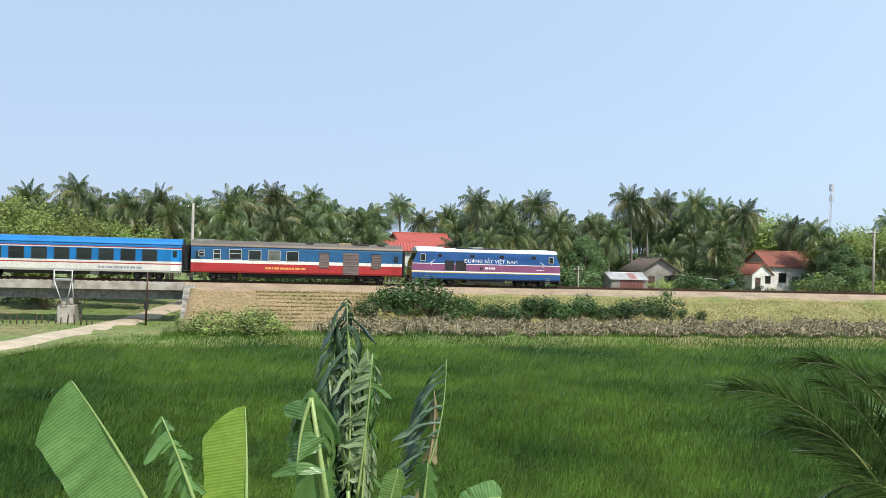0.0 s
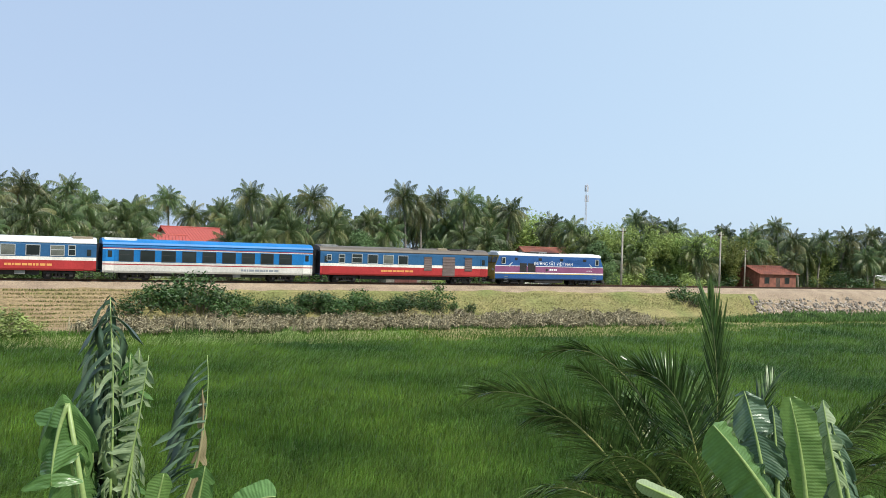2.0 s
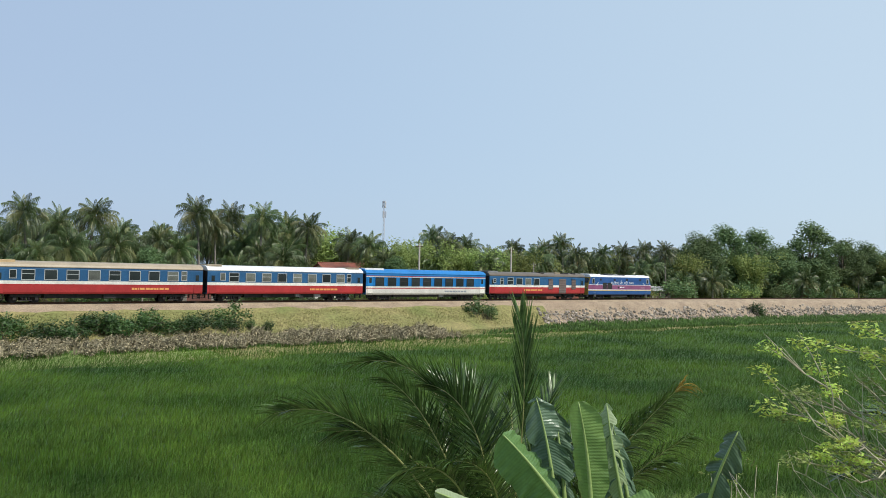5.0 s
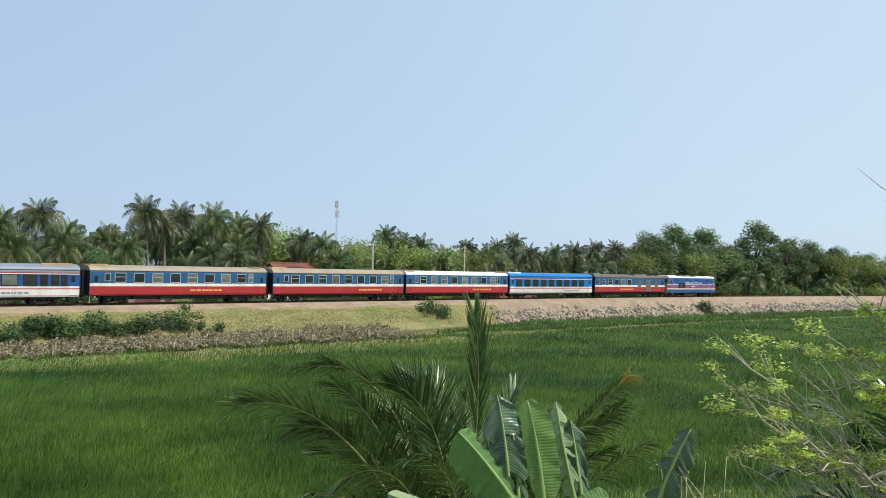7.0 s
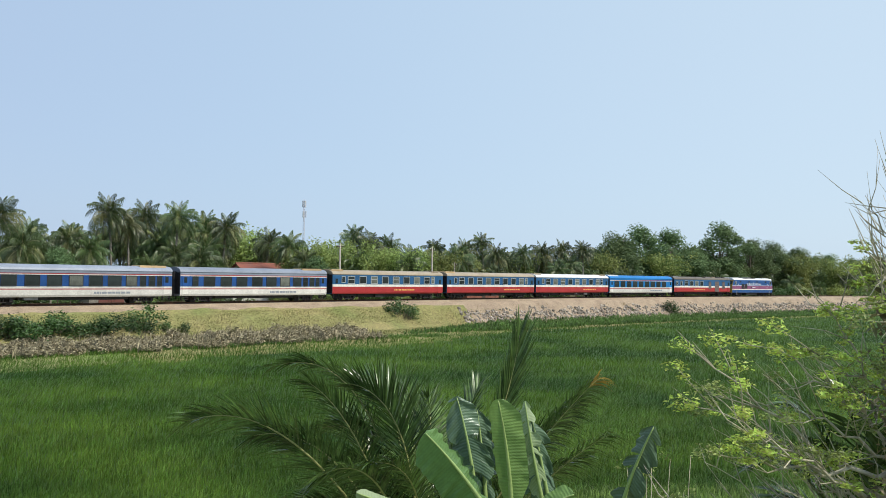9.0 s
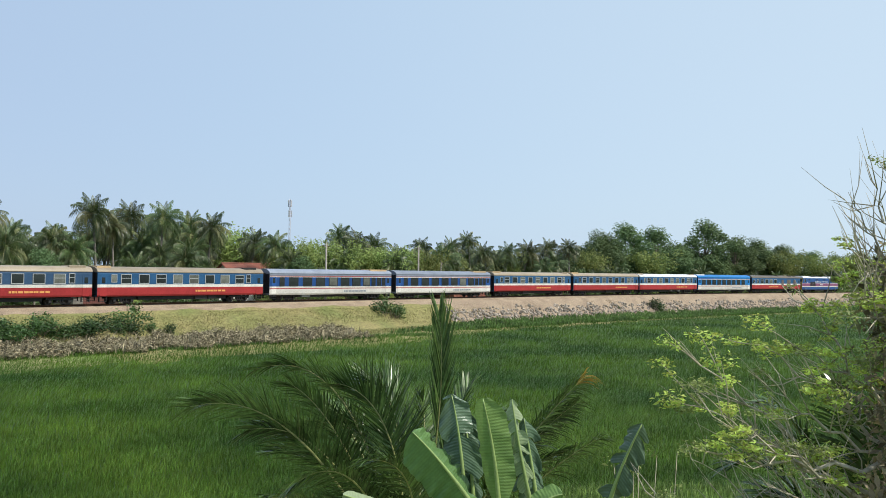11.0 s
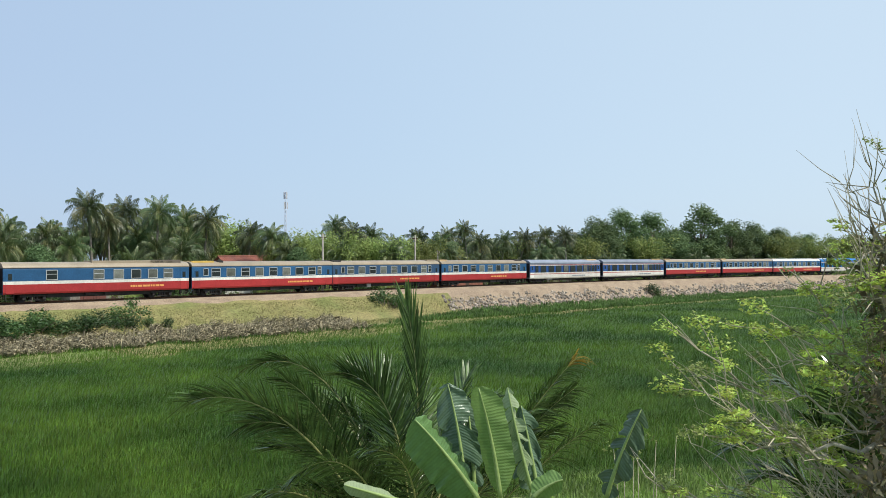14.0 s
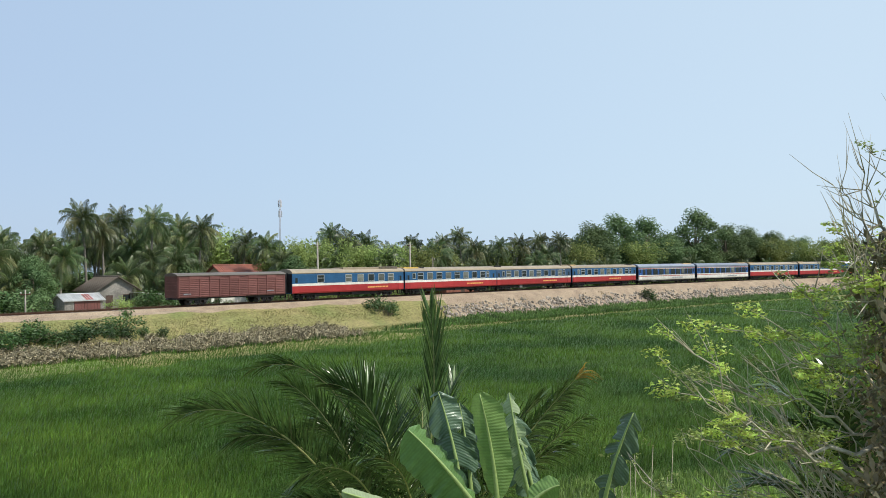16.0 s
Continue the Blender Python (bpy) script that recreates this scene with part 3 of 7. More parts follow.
def coach_specs():
    std = even(8, -7.0, 6.8, 2.60, 1.06, 0.86, "s.s.s..s")
    small = [(8.0, 2.65, 0.5, 0.86, True), (-8.3, 2.65, 0.5, 0.7, False)]
    s = []
    baggage = [(-9.1, 2.62, 0.42, 0.5, True), (-7.7, 2.55, 0.58, 0.8, True), (-6.0, 2.58, 1.08, 0.86, True), (-4.2, 2.55, 1.08, 0.86, False), (-2.4, 2.55, 1.08, 0.86, False), (-0.65, 2.52, 1.08, 0.86, False)]
    s.append(dict(label="blue and red baggage coach with white stripe and dirty brown roof", skirt="red", upper="blue", roof="roof_brown", windows=baggage, vents=0, baggage=True, text_at=-1.3,
                  hatches=((-9.9, -8.0, 3.95, "grey"), (3.8, 5.0, 3.93, "tan"), (0.6, 1.4, 3.9, "dark"), (5.2, 6.8, 3.90, "dark"), (7.6, 8.4, 3.92, "dark"))))
    s.append(dict(label="bright blue coach with white skirt, red line and blue roof", skirt="white", upper="bright_blue", top="bright_blue", roof="bright_blue", text_at=4.6,
                  windows=even(9, -8.0, 7.2, 2.30, 1.18, 0.92, "s.s.") + [], hatches=((-9.9, -7.0, 3.92, "roof_white"),)))
    s.append(dict(label="blue and red sleeper coach with white stripe and white roof", skirt="red", upper="blue", roof="roof_white", windows=std + small, text_at=4.5,
                  hatches=((8.0, 9.8, 3.93, "tan"), (-9.9, -8.2, 3.93, "tan"))))
    for i in range(2):
        s.append(dict(label="blue and red sleeper coach with white stripe and tan roof", skirt="red", upper="blue", roof="tan", windows=std + small, text_at=4.5 - 2 * i,
                      hatches=((-9.9, -8.0, 3.93, "patch"), (8.3, 9.6, 3.9, "tan"))[:1 + i]))
    for i in range(2):
        s.append(dict(label="blue coach with white skirt, red line and grey roof", skirt="white", upper="royal", top="roof_grey", roof="roof_grey", windows=[(x, 2.32, w, 0.96, w < 0.9) for x, w in ((-8.24, 0.6), (-6.5, 1.3), (-4.37, 1.3), (-2.3, 1.3), (-0.22, 1.3), (1.75, 1.3), (3.7, 1.3), (5.5, 1.1), (6.75, 0.55), (7.75, 0.6), (8.6, 0.45))], text_at=3.5,
                      hatches=((6.6, 9.6, 3.92, "patch"),)))
    for i in range(3):
        s.append(dict(label=("blue and red seating coach with white stripe and weathered tan roof", "blue and red seating coach with white stripe and dull roof", "blue and red coach with white stripe and yellow roof hatch")[i],
                      skirt="red", upper="slate" if i == 1 else "blue", roof="tan", windows=std + small, text_at=3.0 + i,
                      hatches=(((-9.9, -8.4, 3.93, "patch"), (7.6, 9.4, 3.93, "dark")), ((-9.8, -8.2, 3.93, "dark"), (7.9, 9.6, 3.93, "tan")), ((-9.8, -6.9, 3.9, "yellow"), (-6.4, -5.7, 3.92, "dark")))[i]))
    tail = [(-4.6, 2.60, 1.0, 0.86, True), (0.1, 2.60, 1.0, 0.86, True), (2.2, 2.60, 1.0, 0.86, False), (4.1, 2.60, 1.0, 0.86, False), (6.0, 2.60, 1.0, 0.86, False), (7.8, 2.60, 1.0, 0.86, True)]
    s.append(dict(label="blue and red dining coach with few windows and tan roof", skirt="red", upper="blue", roof="tan", L=19.4, windows=[(x - 0.6, z, w, h, sp) for x, z, w, h, sp in tail], text_at=4.8,
                  hatches=((-1.0, 8.0, 3.97, "tan"), (5.4, 9.0, 4.02, "roof_brown"))))
    return s


def locomotive():
    car = thing("locomotive", "blue and purple diesel locomotive with white roof and white stripes", "locomotive")
    L = 15.9
    half = [(1.25, 0.62), (1.38, 0.75), (1.38, 1.28), (1.38, 1.36), (1.38, 1.46), (1.38, 2.16), (1.38, 2.22), (1.38, 3.02), (1.36, 3.36), (1.15, 3.44), (0.0, 3.46)]
    bands = [(0, 1.28, "loco_blue"), (1.28, 1.36, "yellow"), (1.36, 1.46, "letter_white"), (1.46, 2.16, "purple"), (2.16, 2.22, "letter_white"), (2.22, 9, "loco_blue")]

    def nose(z, e):
        return 0.12 + (0.55 * max(0.0, (z - 2.1) / 1.3) if z > 2.1 else 0.10 * max(0.0, (1.3 - z)))
    bm = bmesh.new()
    shell(bm, half, L, [(a, b) for a, b, _ in bands], nose)
    part("body", bm, [M[c] for _, _, c in bands], car)
    bm = bmesh.new()
    shell(bm, [(1.30, 3.36), (1.32, 3.44), (1.18, 3.62), (0.8, 3.72), (0.0, 3.75)], L - 1.1, [(0, 9)])
    part("roof", bm, M["roof_white"], car)
    for x0, x1, z1, mm in ((-7.2, -4.6, 3.86, "roof_white"), (-3.2, 1.4, 3.84, "dark"), (-1.6, -0.4, 3.92, "grey"), (4.2, 6.6, 3.80, "roof_white")):
        bm = bmesh.new()
        box(bm, x0, x1, -0.95, 0.95, 3.6, z1, bevel=0.05)
        part("roof_hatch", bm, M[mm], car)
    for e in (-1, 1):
        # cab side windows and windscreens
        add_window(car, e * 6.75, 2.78, 0.42, 0.62, 1.375, False, False, M["frame"], "cab_window")
        for y in (-0.58, 0.58):
            bm = bmesh.new()
            box(bm, -0.015, 0.015, -0.46, 0.46, -0.36, 0.36, bevel=0.01)
            w = part("windscreen", bm, M["glass"], car)
            w.matrix_local = pose(e * (L / 2 - 0.12 - 0.36), y, 2.86, 0, -e * 22, 0)
        for y in (-0.85, 0.85):
            bm = bmesh.new()
            cyl(bm, (0, 0, 0), (1, 0, 0), 0.14, 0.12, 12)
            h = part("headlight", bm, M["frame"], car)
            h.matrix_local = pose(e * (L / 2 - 0.10), y, 1.72)
        bm = bmesh.new()
        box(bm, e * (L / 2 - 0.25), e * (L / 2 + 0.12), -1.2, 1.2, 0.28, 0.62, bevel=0.04)
        part("pilot", bm, M["dark"], car)
        bm = bmesh.new()
        box(bm, e * (L / 2 - 0.1), e * (L / 2 + 0.45), -0.13, 0.13, 0.66, 0.9)
        part("coupler", bm, M["dark"], car)
        for sgn in (-1, 1):
            for k in range(4):
                bm = bmesh.new()
                box(bm, e * 6.4 - 0.26, e * 6.4 + 0.26, sgn * 1.36 - 0.06, sgn * 1.36 + 0.06, 0.32 + 0.2 * k, 0.36 + 0.2 * k)
                part("step", bm, M["grey"], car)
            # white chevron
            bm = bmesh.new()
            y = sgn * 1.392
            for dz in (1, -1):
                z0, z1 = 2.19, 2.19 + dz * (0.42 if dz > 0 else 0.16)
                x0, x1 = e * 6.0, e * (5.45 if dz > 0 else 5.75)
                a, b = (x0, z0), (x1 + (e * 0.1), z1)
                vs = [bm.verts.new(p) for p in ((x0 + e * 0.16, y, z0), (x0 - e * 0.1, y, z0), (b[0] - e * 0.04, y, z1), (b[0], y, z1))]
                f = bm.faces.new(vs)
                bmesh.ops.solidify(bm, geom=[f], thickness=0.006)
            part("stripe", bm, M["letter_white"], car)
    for sgn in (-1, 1):
        for x0, x1, z0, z1, nm in ((-4.5, -3.55, 1.52, 2.52, "grille"), (-3.4, -2.3, 1.52, 2.52, "grille"), (-5.2, -4.85, 2.85, 3.15, "vent"), (-1.9, -1.45, 2.85, 3.15, "vent"), (1.2, 1.65, 2.85, 3.15, "vent"), (4.6, 5.1, 2.85, 3.15, "vent"), (2.2, 4.4, 2.55, 3.1, "louvre")):
            bm = bmesh.new()
            y = sgn * 1.385
            n = 7
            box(bm, x0, x1, y - 0.006, y + 0.006, z0, z1)
            for k in range(n):
                z = z0 + (k + 0.5) * (z1 - z0) / n
                box(bm, x0, x1, y - 0.02, y + 0.02, z - 0.012, z + 0.012)
            part(nm, bm, M["dark"] if nm != "louvre" else M["loco_blue"], car)
        bm = bmesh.new()
        cyl(bm, (-0.7, sgn * 1.39, 1.78), (0, 1, 0), 0.16, 0.03, 14)
        part("filler_cap", bm, M["dark"], car)
        bars("lettering", car, -0.3, 0.75, sgn * 1.388, 1.82, 0.2, M["letter_white"], 9)
        bars("lettering", car, 5.2, 6.0, sgn * 1.388, 1.75, 0.06, M["letter_white"], 3)
        cu = bpy.data.curves.new("lettering", "FONT")
        cu.body = "ĐƯỜNG SẮT VIỆT NAM"
        cu.size, cu.extrude, cu.align_x, cu.space_character = 0.50, 0.004, "CENTER", 1.08
        cu.materials.append(M["letter_white"])
        tx = new("lettering", cu)
        tx.parent = car
        tx.matrix_local = pose(0.3, sgn * 1.39, 2.34, 90, 0, 0 if sgn < 0 else 180)
    bm = bmesh.new()
    box(bm, -L / 2 + 0.3, L / 2 - 0.3, -1.2, 1.2, 0.6, 0.8)
    part("underframe", bm, M["dark"], car)
    bm = bmesh.new()
    box(bm, -2.2, 1.9, -1.15, 1.15, 0.22, 0.66, bevel=0.06)
    part("fuel_tank", bm, M["dark"], car)
    add_bogies(car, (-4.9, 4.9), (-1.25, 0.0, 1.25))
    return car


def boxcar():
    car = thing("goods_van", "brown-red steel covered goods van with ribbed sides", "goods wagon")
    L, hw = 14.6, 1.32
    bm = bmesh.new()
    shell(bm, [(1.28, 0.85), (hw, 0.92), (hw, 3.22), (1.25, 3.30), (0, 3.32)], L, [(0, 9)])
    part("body", bm, M["boxred"], car)
    bm = bmesh.new()
    shell(bm, [(1.40, 3.24), (1.41, 3.30), (1.0, 3.48), (0.5, 3.57), (0, 3.6)], L + 0.16, [(0, 9)])
    part("roof", bm, M["roof_brown"], car)
    nb = 11
    pw = (L - 0.3) / nb

    def ribbed(bm):
        zs = [(-1.0, 0.0)]
        for k in range(10):
            z = -0.95 + k * 0.205
            zs += [(z, -0.005), (z + 0.02, -0.04), (z + 0.08, -0.04), (z + 0.10, -0.005)]
        cols = [[bm.verts.new((x, y, z)) for z, y in zs] for x in (-pw / 2 + 0.07, pw / 2 - 0.07)]
        for j in range(len(zs) - 1):
            bm.faces.new((cols[0][j], cols[1][j], cols[1][j + 1], cols[0][j + 1]))
    pm = cached("ribbed_panel", ribbed, [M["boxred"]])
    rm = cached("post", lambda bm: box(bm, -0.05, 0.05, -0.06, 0.0, 0.9, 3.2), [M["boxred"]])
    bmn = cached("top_panel", lambda bm: box(bm, -pw / 2 + 0.05, pw / 2 - 0.05, -0.05, 0.0, -0.16, 0.16), [M["boxred"]])
    for sgn in (-1, 1):
        for i in range(nb):
            x = -L / 2 + 0.15 + (i + 0.5) * pw
            rz = 0 if sgn < 0 else 180
            shared("panel", pm, car, pose(x, sgn * hw, 1.92, 0, 0, rz))
            if i % 2:
                shared("panel", bmn, car, pose(x, sgn * hw, 3.02, 0, 0, rz))
        for i in range(nb + 1):
            shared("post", rm, car, pose(-L / 2 + 0.15 + i * pw, sgn * hw, 0, 0, 0, 0 if sgn < 0 else 180))
        bars("lettering", car, -6.6, -5.7, sgn * 1.372, 1.25, 0.14, M["letter_grey"], 2)
        bars("lettering", car, 4.6, 5.5, sgn * 1.372, 1.35, 0.14, M["letter_grey"], 2)
        bm = bmesh.new()
        box(bm, -1.6, 1.5, sgn * 1.36 - 0.03, sgn * 1.36 + 0.03, 3.14, 3.2)
        box(bm, -1.6, 1.5, sgn * 1.36 - 0.03, sgn * 1.36 + 0.03, 0.86, 0.92)
        part("door_rail", bm, M["boxred"], car)
    bm = bmesh.new()
    box(bm, -L / 2, L / 2, -1.0, 1.0, 0.68, 0.86)
    part("underframe", bm, M["dark"], car)
    for e in (-1, 1):
        bm = bmesh.new()
        box(bm, e * (L / 2), e * (L / 2 + 0.62), -0.1, 0.1, 0.66, 0.88)
        part("coupler", bm, M["dark"], car)
        for k in range(7):
            bm = bmesh.new()
            box(bm, e * (L / 2), e * (L / 2 + 0.035), -1.2, 1.2, 1.0 + k * 0.3, 1.1 + k * 0.3)
            part("end_rib", bm, M["boxred"], car)
    add_bogies(car, (-4.6, 4.6))
    return car


TRAIN = [(locomotive(), 16.92)]
LENS = (20.90, 20.95, 20.30, 20.97, 21.09, 21.06, 21.08, 21.05, 20.23, 20.21, 20.03)
for i, (sp, ln) in enumerate(zip(coach_specs(), LENS)):
    TRAIN.append((coach(sp, 20 + i), ln))
TRAIN.append((boxcar(), 16.04))


def nose_at(t):
    """Metres along the line of the locomotive's front coupler."""
    return float(np.interp(t, (0, 1.5, 3.5, 7.0, 9.0, 12.5, 14.5, 16.0), (-15.08, 11.20, 46.06, 106.9, 141.6, 202.2, 236.8, 262.5)))


# ---- dirt road, bridge, abutment ----
def build_road():
    vs, fs = [], []
    ys = np.arange(20, 160, 1.0)
    for y in ys:
        x = road_mid(y)
        for k, dx in enumerate((-2.1, -0.8, 0.8, 2.1)):
            vs.append((x + dx + 0.15 * math.sin(y * 0.7 + k), y, 0.24 + (0.03 if k in (1, 2) else -0.25)))
    for i in range(len(ys) - 1):
        for k in range(3):
            a = i * 4 + k
            fs.append((a, a + 1, a + 5, a + 4))
    tagged(mesh_ob("road", vs, fs, M["road"], smooth=True), "pale sandy dirt road passing under the railway bridge", "road", kind="structure")
    # grass apron on both sides of the road
    vs, fs = [], []
    for y in np.arange(20, 84, 1.6):
        x0 = np.interp(y, (20, 64, 72, 76, 84), (-35, -26.6, -22, -19, -17))
        for k in range(14):
            x = x0 - k * 4.0 * (1 if k < 12 else 3)
            dr = abs(x - road_mid(y))
            vs.append((x, y, 0.10 + 0.06 * noise.noise(Vector((x * 0.3, y * 0.3, 0)))))
    n = 14
    for i in range(len(vs) // n - 1):
        for k in range(n - 1):
            a = i * n + k
            fs.append((a, a + n, a + n + 1, a + 1))
    tagged(mesh_ob("grass_verge", vs, fs, M["verge"], smooth=True), "short grass verge beside the dirt road", "grass", kind="structure")


build_road()


def along(s, lat, z, rz=0.0):
    """Pose on the line's own axes."""
    x, y, h = rail_at(s, lat)
    return pose(x, y, z, 0, 0, math.degrees(h) + rz)


def build_bridge():
    br = thing("bridge", "concrete and steel railway bridge deck over a dirt road", "bridge", kind="structure", m=along(-78.5, 0, 0))
    L = BR1 - BR0
    bm = bmesh.new()
    box(bm, -L / 2, L / 2, -1.75, 1.75, RZ - 0.50, RZ - 0.27, bevel=0.03)
    part("deck", bm, M["concrete"], br)
    for y in (-1.72, 1.72):
        bm = bmesh.new()
        box(bm, -L / 2, L / 2, y - 0.14, y + 0.14, RZ - 0.92, RZ - 0.16, bevel=0.03)
        part("parapet", bm, M["concrete"], br)
    for y in (-1.0, 1.0):
        bm = bmesh.new()
        box(bm, -L / 2, L / 2, y - 0.08, y + 0.08, RZ - 1.75, RZ - 0.5)
        box(bm, -L / 2, L / 2, y - 0.22, y + 0.22, RZ - 1.78, RZ - 1.72)
        for k in range(int(L / 1.5)):
            x = -L / 2 + 0.6 + k * 1.5
            box(bm, x - 0.03, x + 0.03, y - 0.2, y + 0.2, RZ - 1.72, RZ - 0.5)
        part("girder", bm, M["girder"], br)
    # pitched stone abutments
    for s, e in ((BR1 + 0.5, 1), (BR0 - 0.5, -1)):
        bm = bmesh.new()
        box(bm, s + 78.5 - 0.6, s + 78.5 + 0.6, -2.3, 2.3, -0.2, RZ - 0.5, bevel=0.05)
        part("abutment", bm, M["stonewall"], br)
        for sg in (-1, 1):
            bm = bmesh.new()
            y0, y1 = sg * 2.3, sg * 6.6
            vs = [(s + 78.5 - 0.5, y0, -0.2), (s + 78.5 - 0.5, y1, -0.2), (s + 78.5 - 0.5, y1, 1.0), (s + 78.5 - 0.5, y0, RZ - 0.35)]
            vv = [bm.verts.new(p) for p in vs] + [bm.verts.new((p[0] + 1.0, p[1], p[2])) for p in vs]
            for f in ((0, 1, 2, 3), (7, 6, 5, 4), (0, 4, 5, 1), (1, 5, 6, 2), (2, 6, 7, 3), (3, 7, 4, 0)):
                bm.faces.new([vv[i] for i in f])
            bmesh.ops.recalc_face_normals(bm, faces=bm.faces)
            part("wing_wall", bm, M["stonewall"], br)
    for s in (-63.2, -74, -85, -95):
        bm = bmesh.new()
        x = s + 78.5
        box(bm, x - 0.75, x + 0.75, -1.9, 1.9, -0.2, 1.7, bevel=0.06)
        box(bm, x - 0.5, x + 0.5, -1.6, 1.6, 1.7, RZ - 1.78, bevel=0.04)
        part("pier", bm, M["concrete"], br)
    # white steel refuge cage on struts
    for s in (-63.3, -85.0):
        cage = thing("refuge_cage", "white painted steel refuge cage on slanting struts", "platform", "refuge cages of the bridge", m=along(s, -2.2, 0))
        z0, z1 = RZ - 0.10, RZ + 0.78
        for nm, a, b in (("post", (-0.75, -0.8, z0 - 0.2), (-0.75, -0.8, z1)), ("post", (0.75, -0.8, z0 - 0.2), (0.75, -0.8, z1)), ("rail", (-0.78, -0.8, z1), (0.78, -0.8, z1)), ("rail", (-0.75, -0.8, z0 + 0.1), (0.75, -0.8, z0 + 0.1)),
                         ("rail", (-0.75, 0.4, z1), (-0.75, -0.8, z1)), ("rail", (0.75, 0.4, z1), (0.75, -0.8, z1)), ("strut", (-0.75, -0.8, z0), (-0.15, 0.1, 1.75)), ("strut", (0.75, -0.8, z0), (0.15, 0.1, 1.75)), ("strut", (0.75, -0.8, z0), (0.75, 0.4, 1.7))):
            bm = bmesh.new()
            tube(bm, [a, b], [0.055, 0.055], 4)
            part(nm, bm, M["roof_white"], cage)
        bm = bmesh.new()
        box(bm, -0.78, 0.78, -0.8, 0.45, z0 - 0.05, z0 + 0.01)
        part("floor_plate", bm, M["grey"], cage)
    # timber stakes by the pier
    rng = random.Random(3)
    fence = thing("stake_fence", "low row of dark rotting timber stakes", "fence", m=along(-64, -3.6, 0.05))
    for k in range(17):
        bm = bmesh.new()
        x = -5.0 + k * 0.52 + rng.uniform(-0.12, 0.12)
        h = rng.uniform(0.5, 1.0)
        tube(bm, [(x, rng.uniform(-0.2, 0.2), 0), (x + rng.uniform(-0.1, 0.1), 0, h)], [0.07, 0.06], 5)
        part("stake", bm, M["timber"], fence)
    # slim signal post at the roadside
    post = thing("signal_post", "slim dark steel roadside post with insulator boxes", "post", m=pose(-26.6, 77.7, 0))
    bm = bmesh.new()
    tube(bm, [(0, 0, 0), (0.03, 0, 2.6), (0.05, 0, 4.9)], [0.09, 0.08, 0.06], 8)
    part("pole", bm, M["rail"], post)
    for z, w in ((4.55, 0.75), (3.2, 0.35)):
        bm = bmesh.new()
        box(bm, -w / 2, w / 2, -0.05, 0.05, z - 0.05, z + 0.05)
        part("crossbar", bm, M["dark"], post)
    bm = bmesh.new()
    box(bm, -0.17, 0.17, -0.14, 0.14, 1.55, 2.3, bevel=0.03)
    part("box", bm, M["dark"], post)


M["stonewall"] = mat("lichened_stone", (0.13, 0.115, 0.10), 0.9, vary=0.3, scale=1.6, fine=8, bump=0.5, col2=(0.34, 0.32, 0.28))
M["girder"] = mat("girder_steel", (0.27, 0.255, 0.235), 0.7, 0.2, vary=0.25)
M["timber"] = mat("old_timber", (0.10, 0.065, 0.05), 0.9, vary=0.3)
build_bridge()


# ---- vegetation kinds ----
def frond_geo(V, Fc, base, az, el, length, droop, n, lw, ll, rng, sag=0.5, twist=0.0, ragged=0.0):
    """Appends one feather frond: a thin keel and drooping leaflets in two rows."""
    p = Vector(base)
    ca, sa_ = math.cos(az), math.sin(az)
    step = length / n
    side0 = Vector((-sa_, ca, 0))
    prev = None
    for i in range(n + 1):
        u = i / n
        e = el - droop * u ** 1.4
        d = Vector((ca * math.cos(e), sa_ * math.cos(e), math.sin(e)))
        upv = side0.cross(d) * -1
        side = side0 * math.cos(twist) + upv * math.sin(twist)
        if i % 3 == 0:
            r = 0.030 * length / 4 * (1 - 0.8 * u) + 0.006
            k = len(V)
            V += [tuple(p + side * r), tuple(p - side * r)]
            if prev is not None:
                Fc.append((prev, prev + 1, k + 1, k))
            prev = k
        if u > 0.10:
            v = (u - 0.10) / 0.90
            l = ll * (0.45 + 0.75 * math.sin(math.pi * min(1, v * 0.85 + 0.12))) * (1.0 - 0.45 * v)
            fwd = 0.35 + 1.0 * v
            for sg in (-1, 1):
                if rng.random() < ragged:
                    continue
                ld = (side * sg + d * fwd + upv * (0.30 * (1 - v)) * 1).normalized()
                q = l * rng.uniform(0.8, 1.15)
                m = p + ld * q * 0.5 + Vector((0, 0, -sag * q * 0.12))
                t = p + ld * q * 0.92 + Vector((rng.uniform(-.05, .05) * q, rng.uniform(-.05, .05) * q, -sag * q * rng.uniform(0.45, 0.85)))
                w = d * lw * 0.5
                k = len(V)
                V += [tuple(p - w * 0.5), tuple(p + w * 0.5), tuple(m + w), tuple(m - w), tuple(t)]
                Fc += [(k, k + 1, k + 2, k + 3), (k + 3, k + 2, k + 4)]
        p = p + d * step
    return p


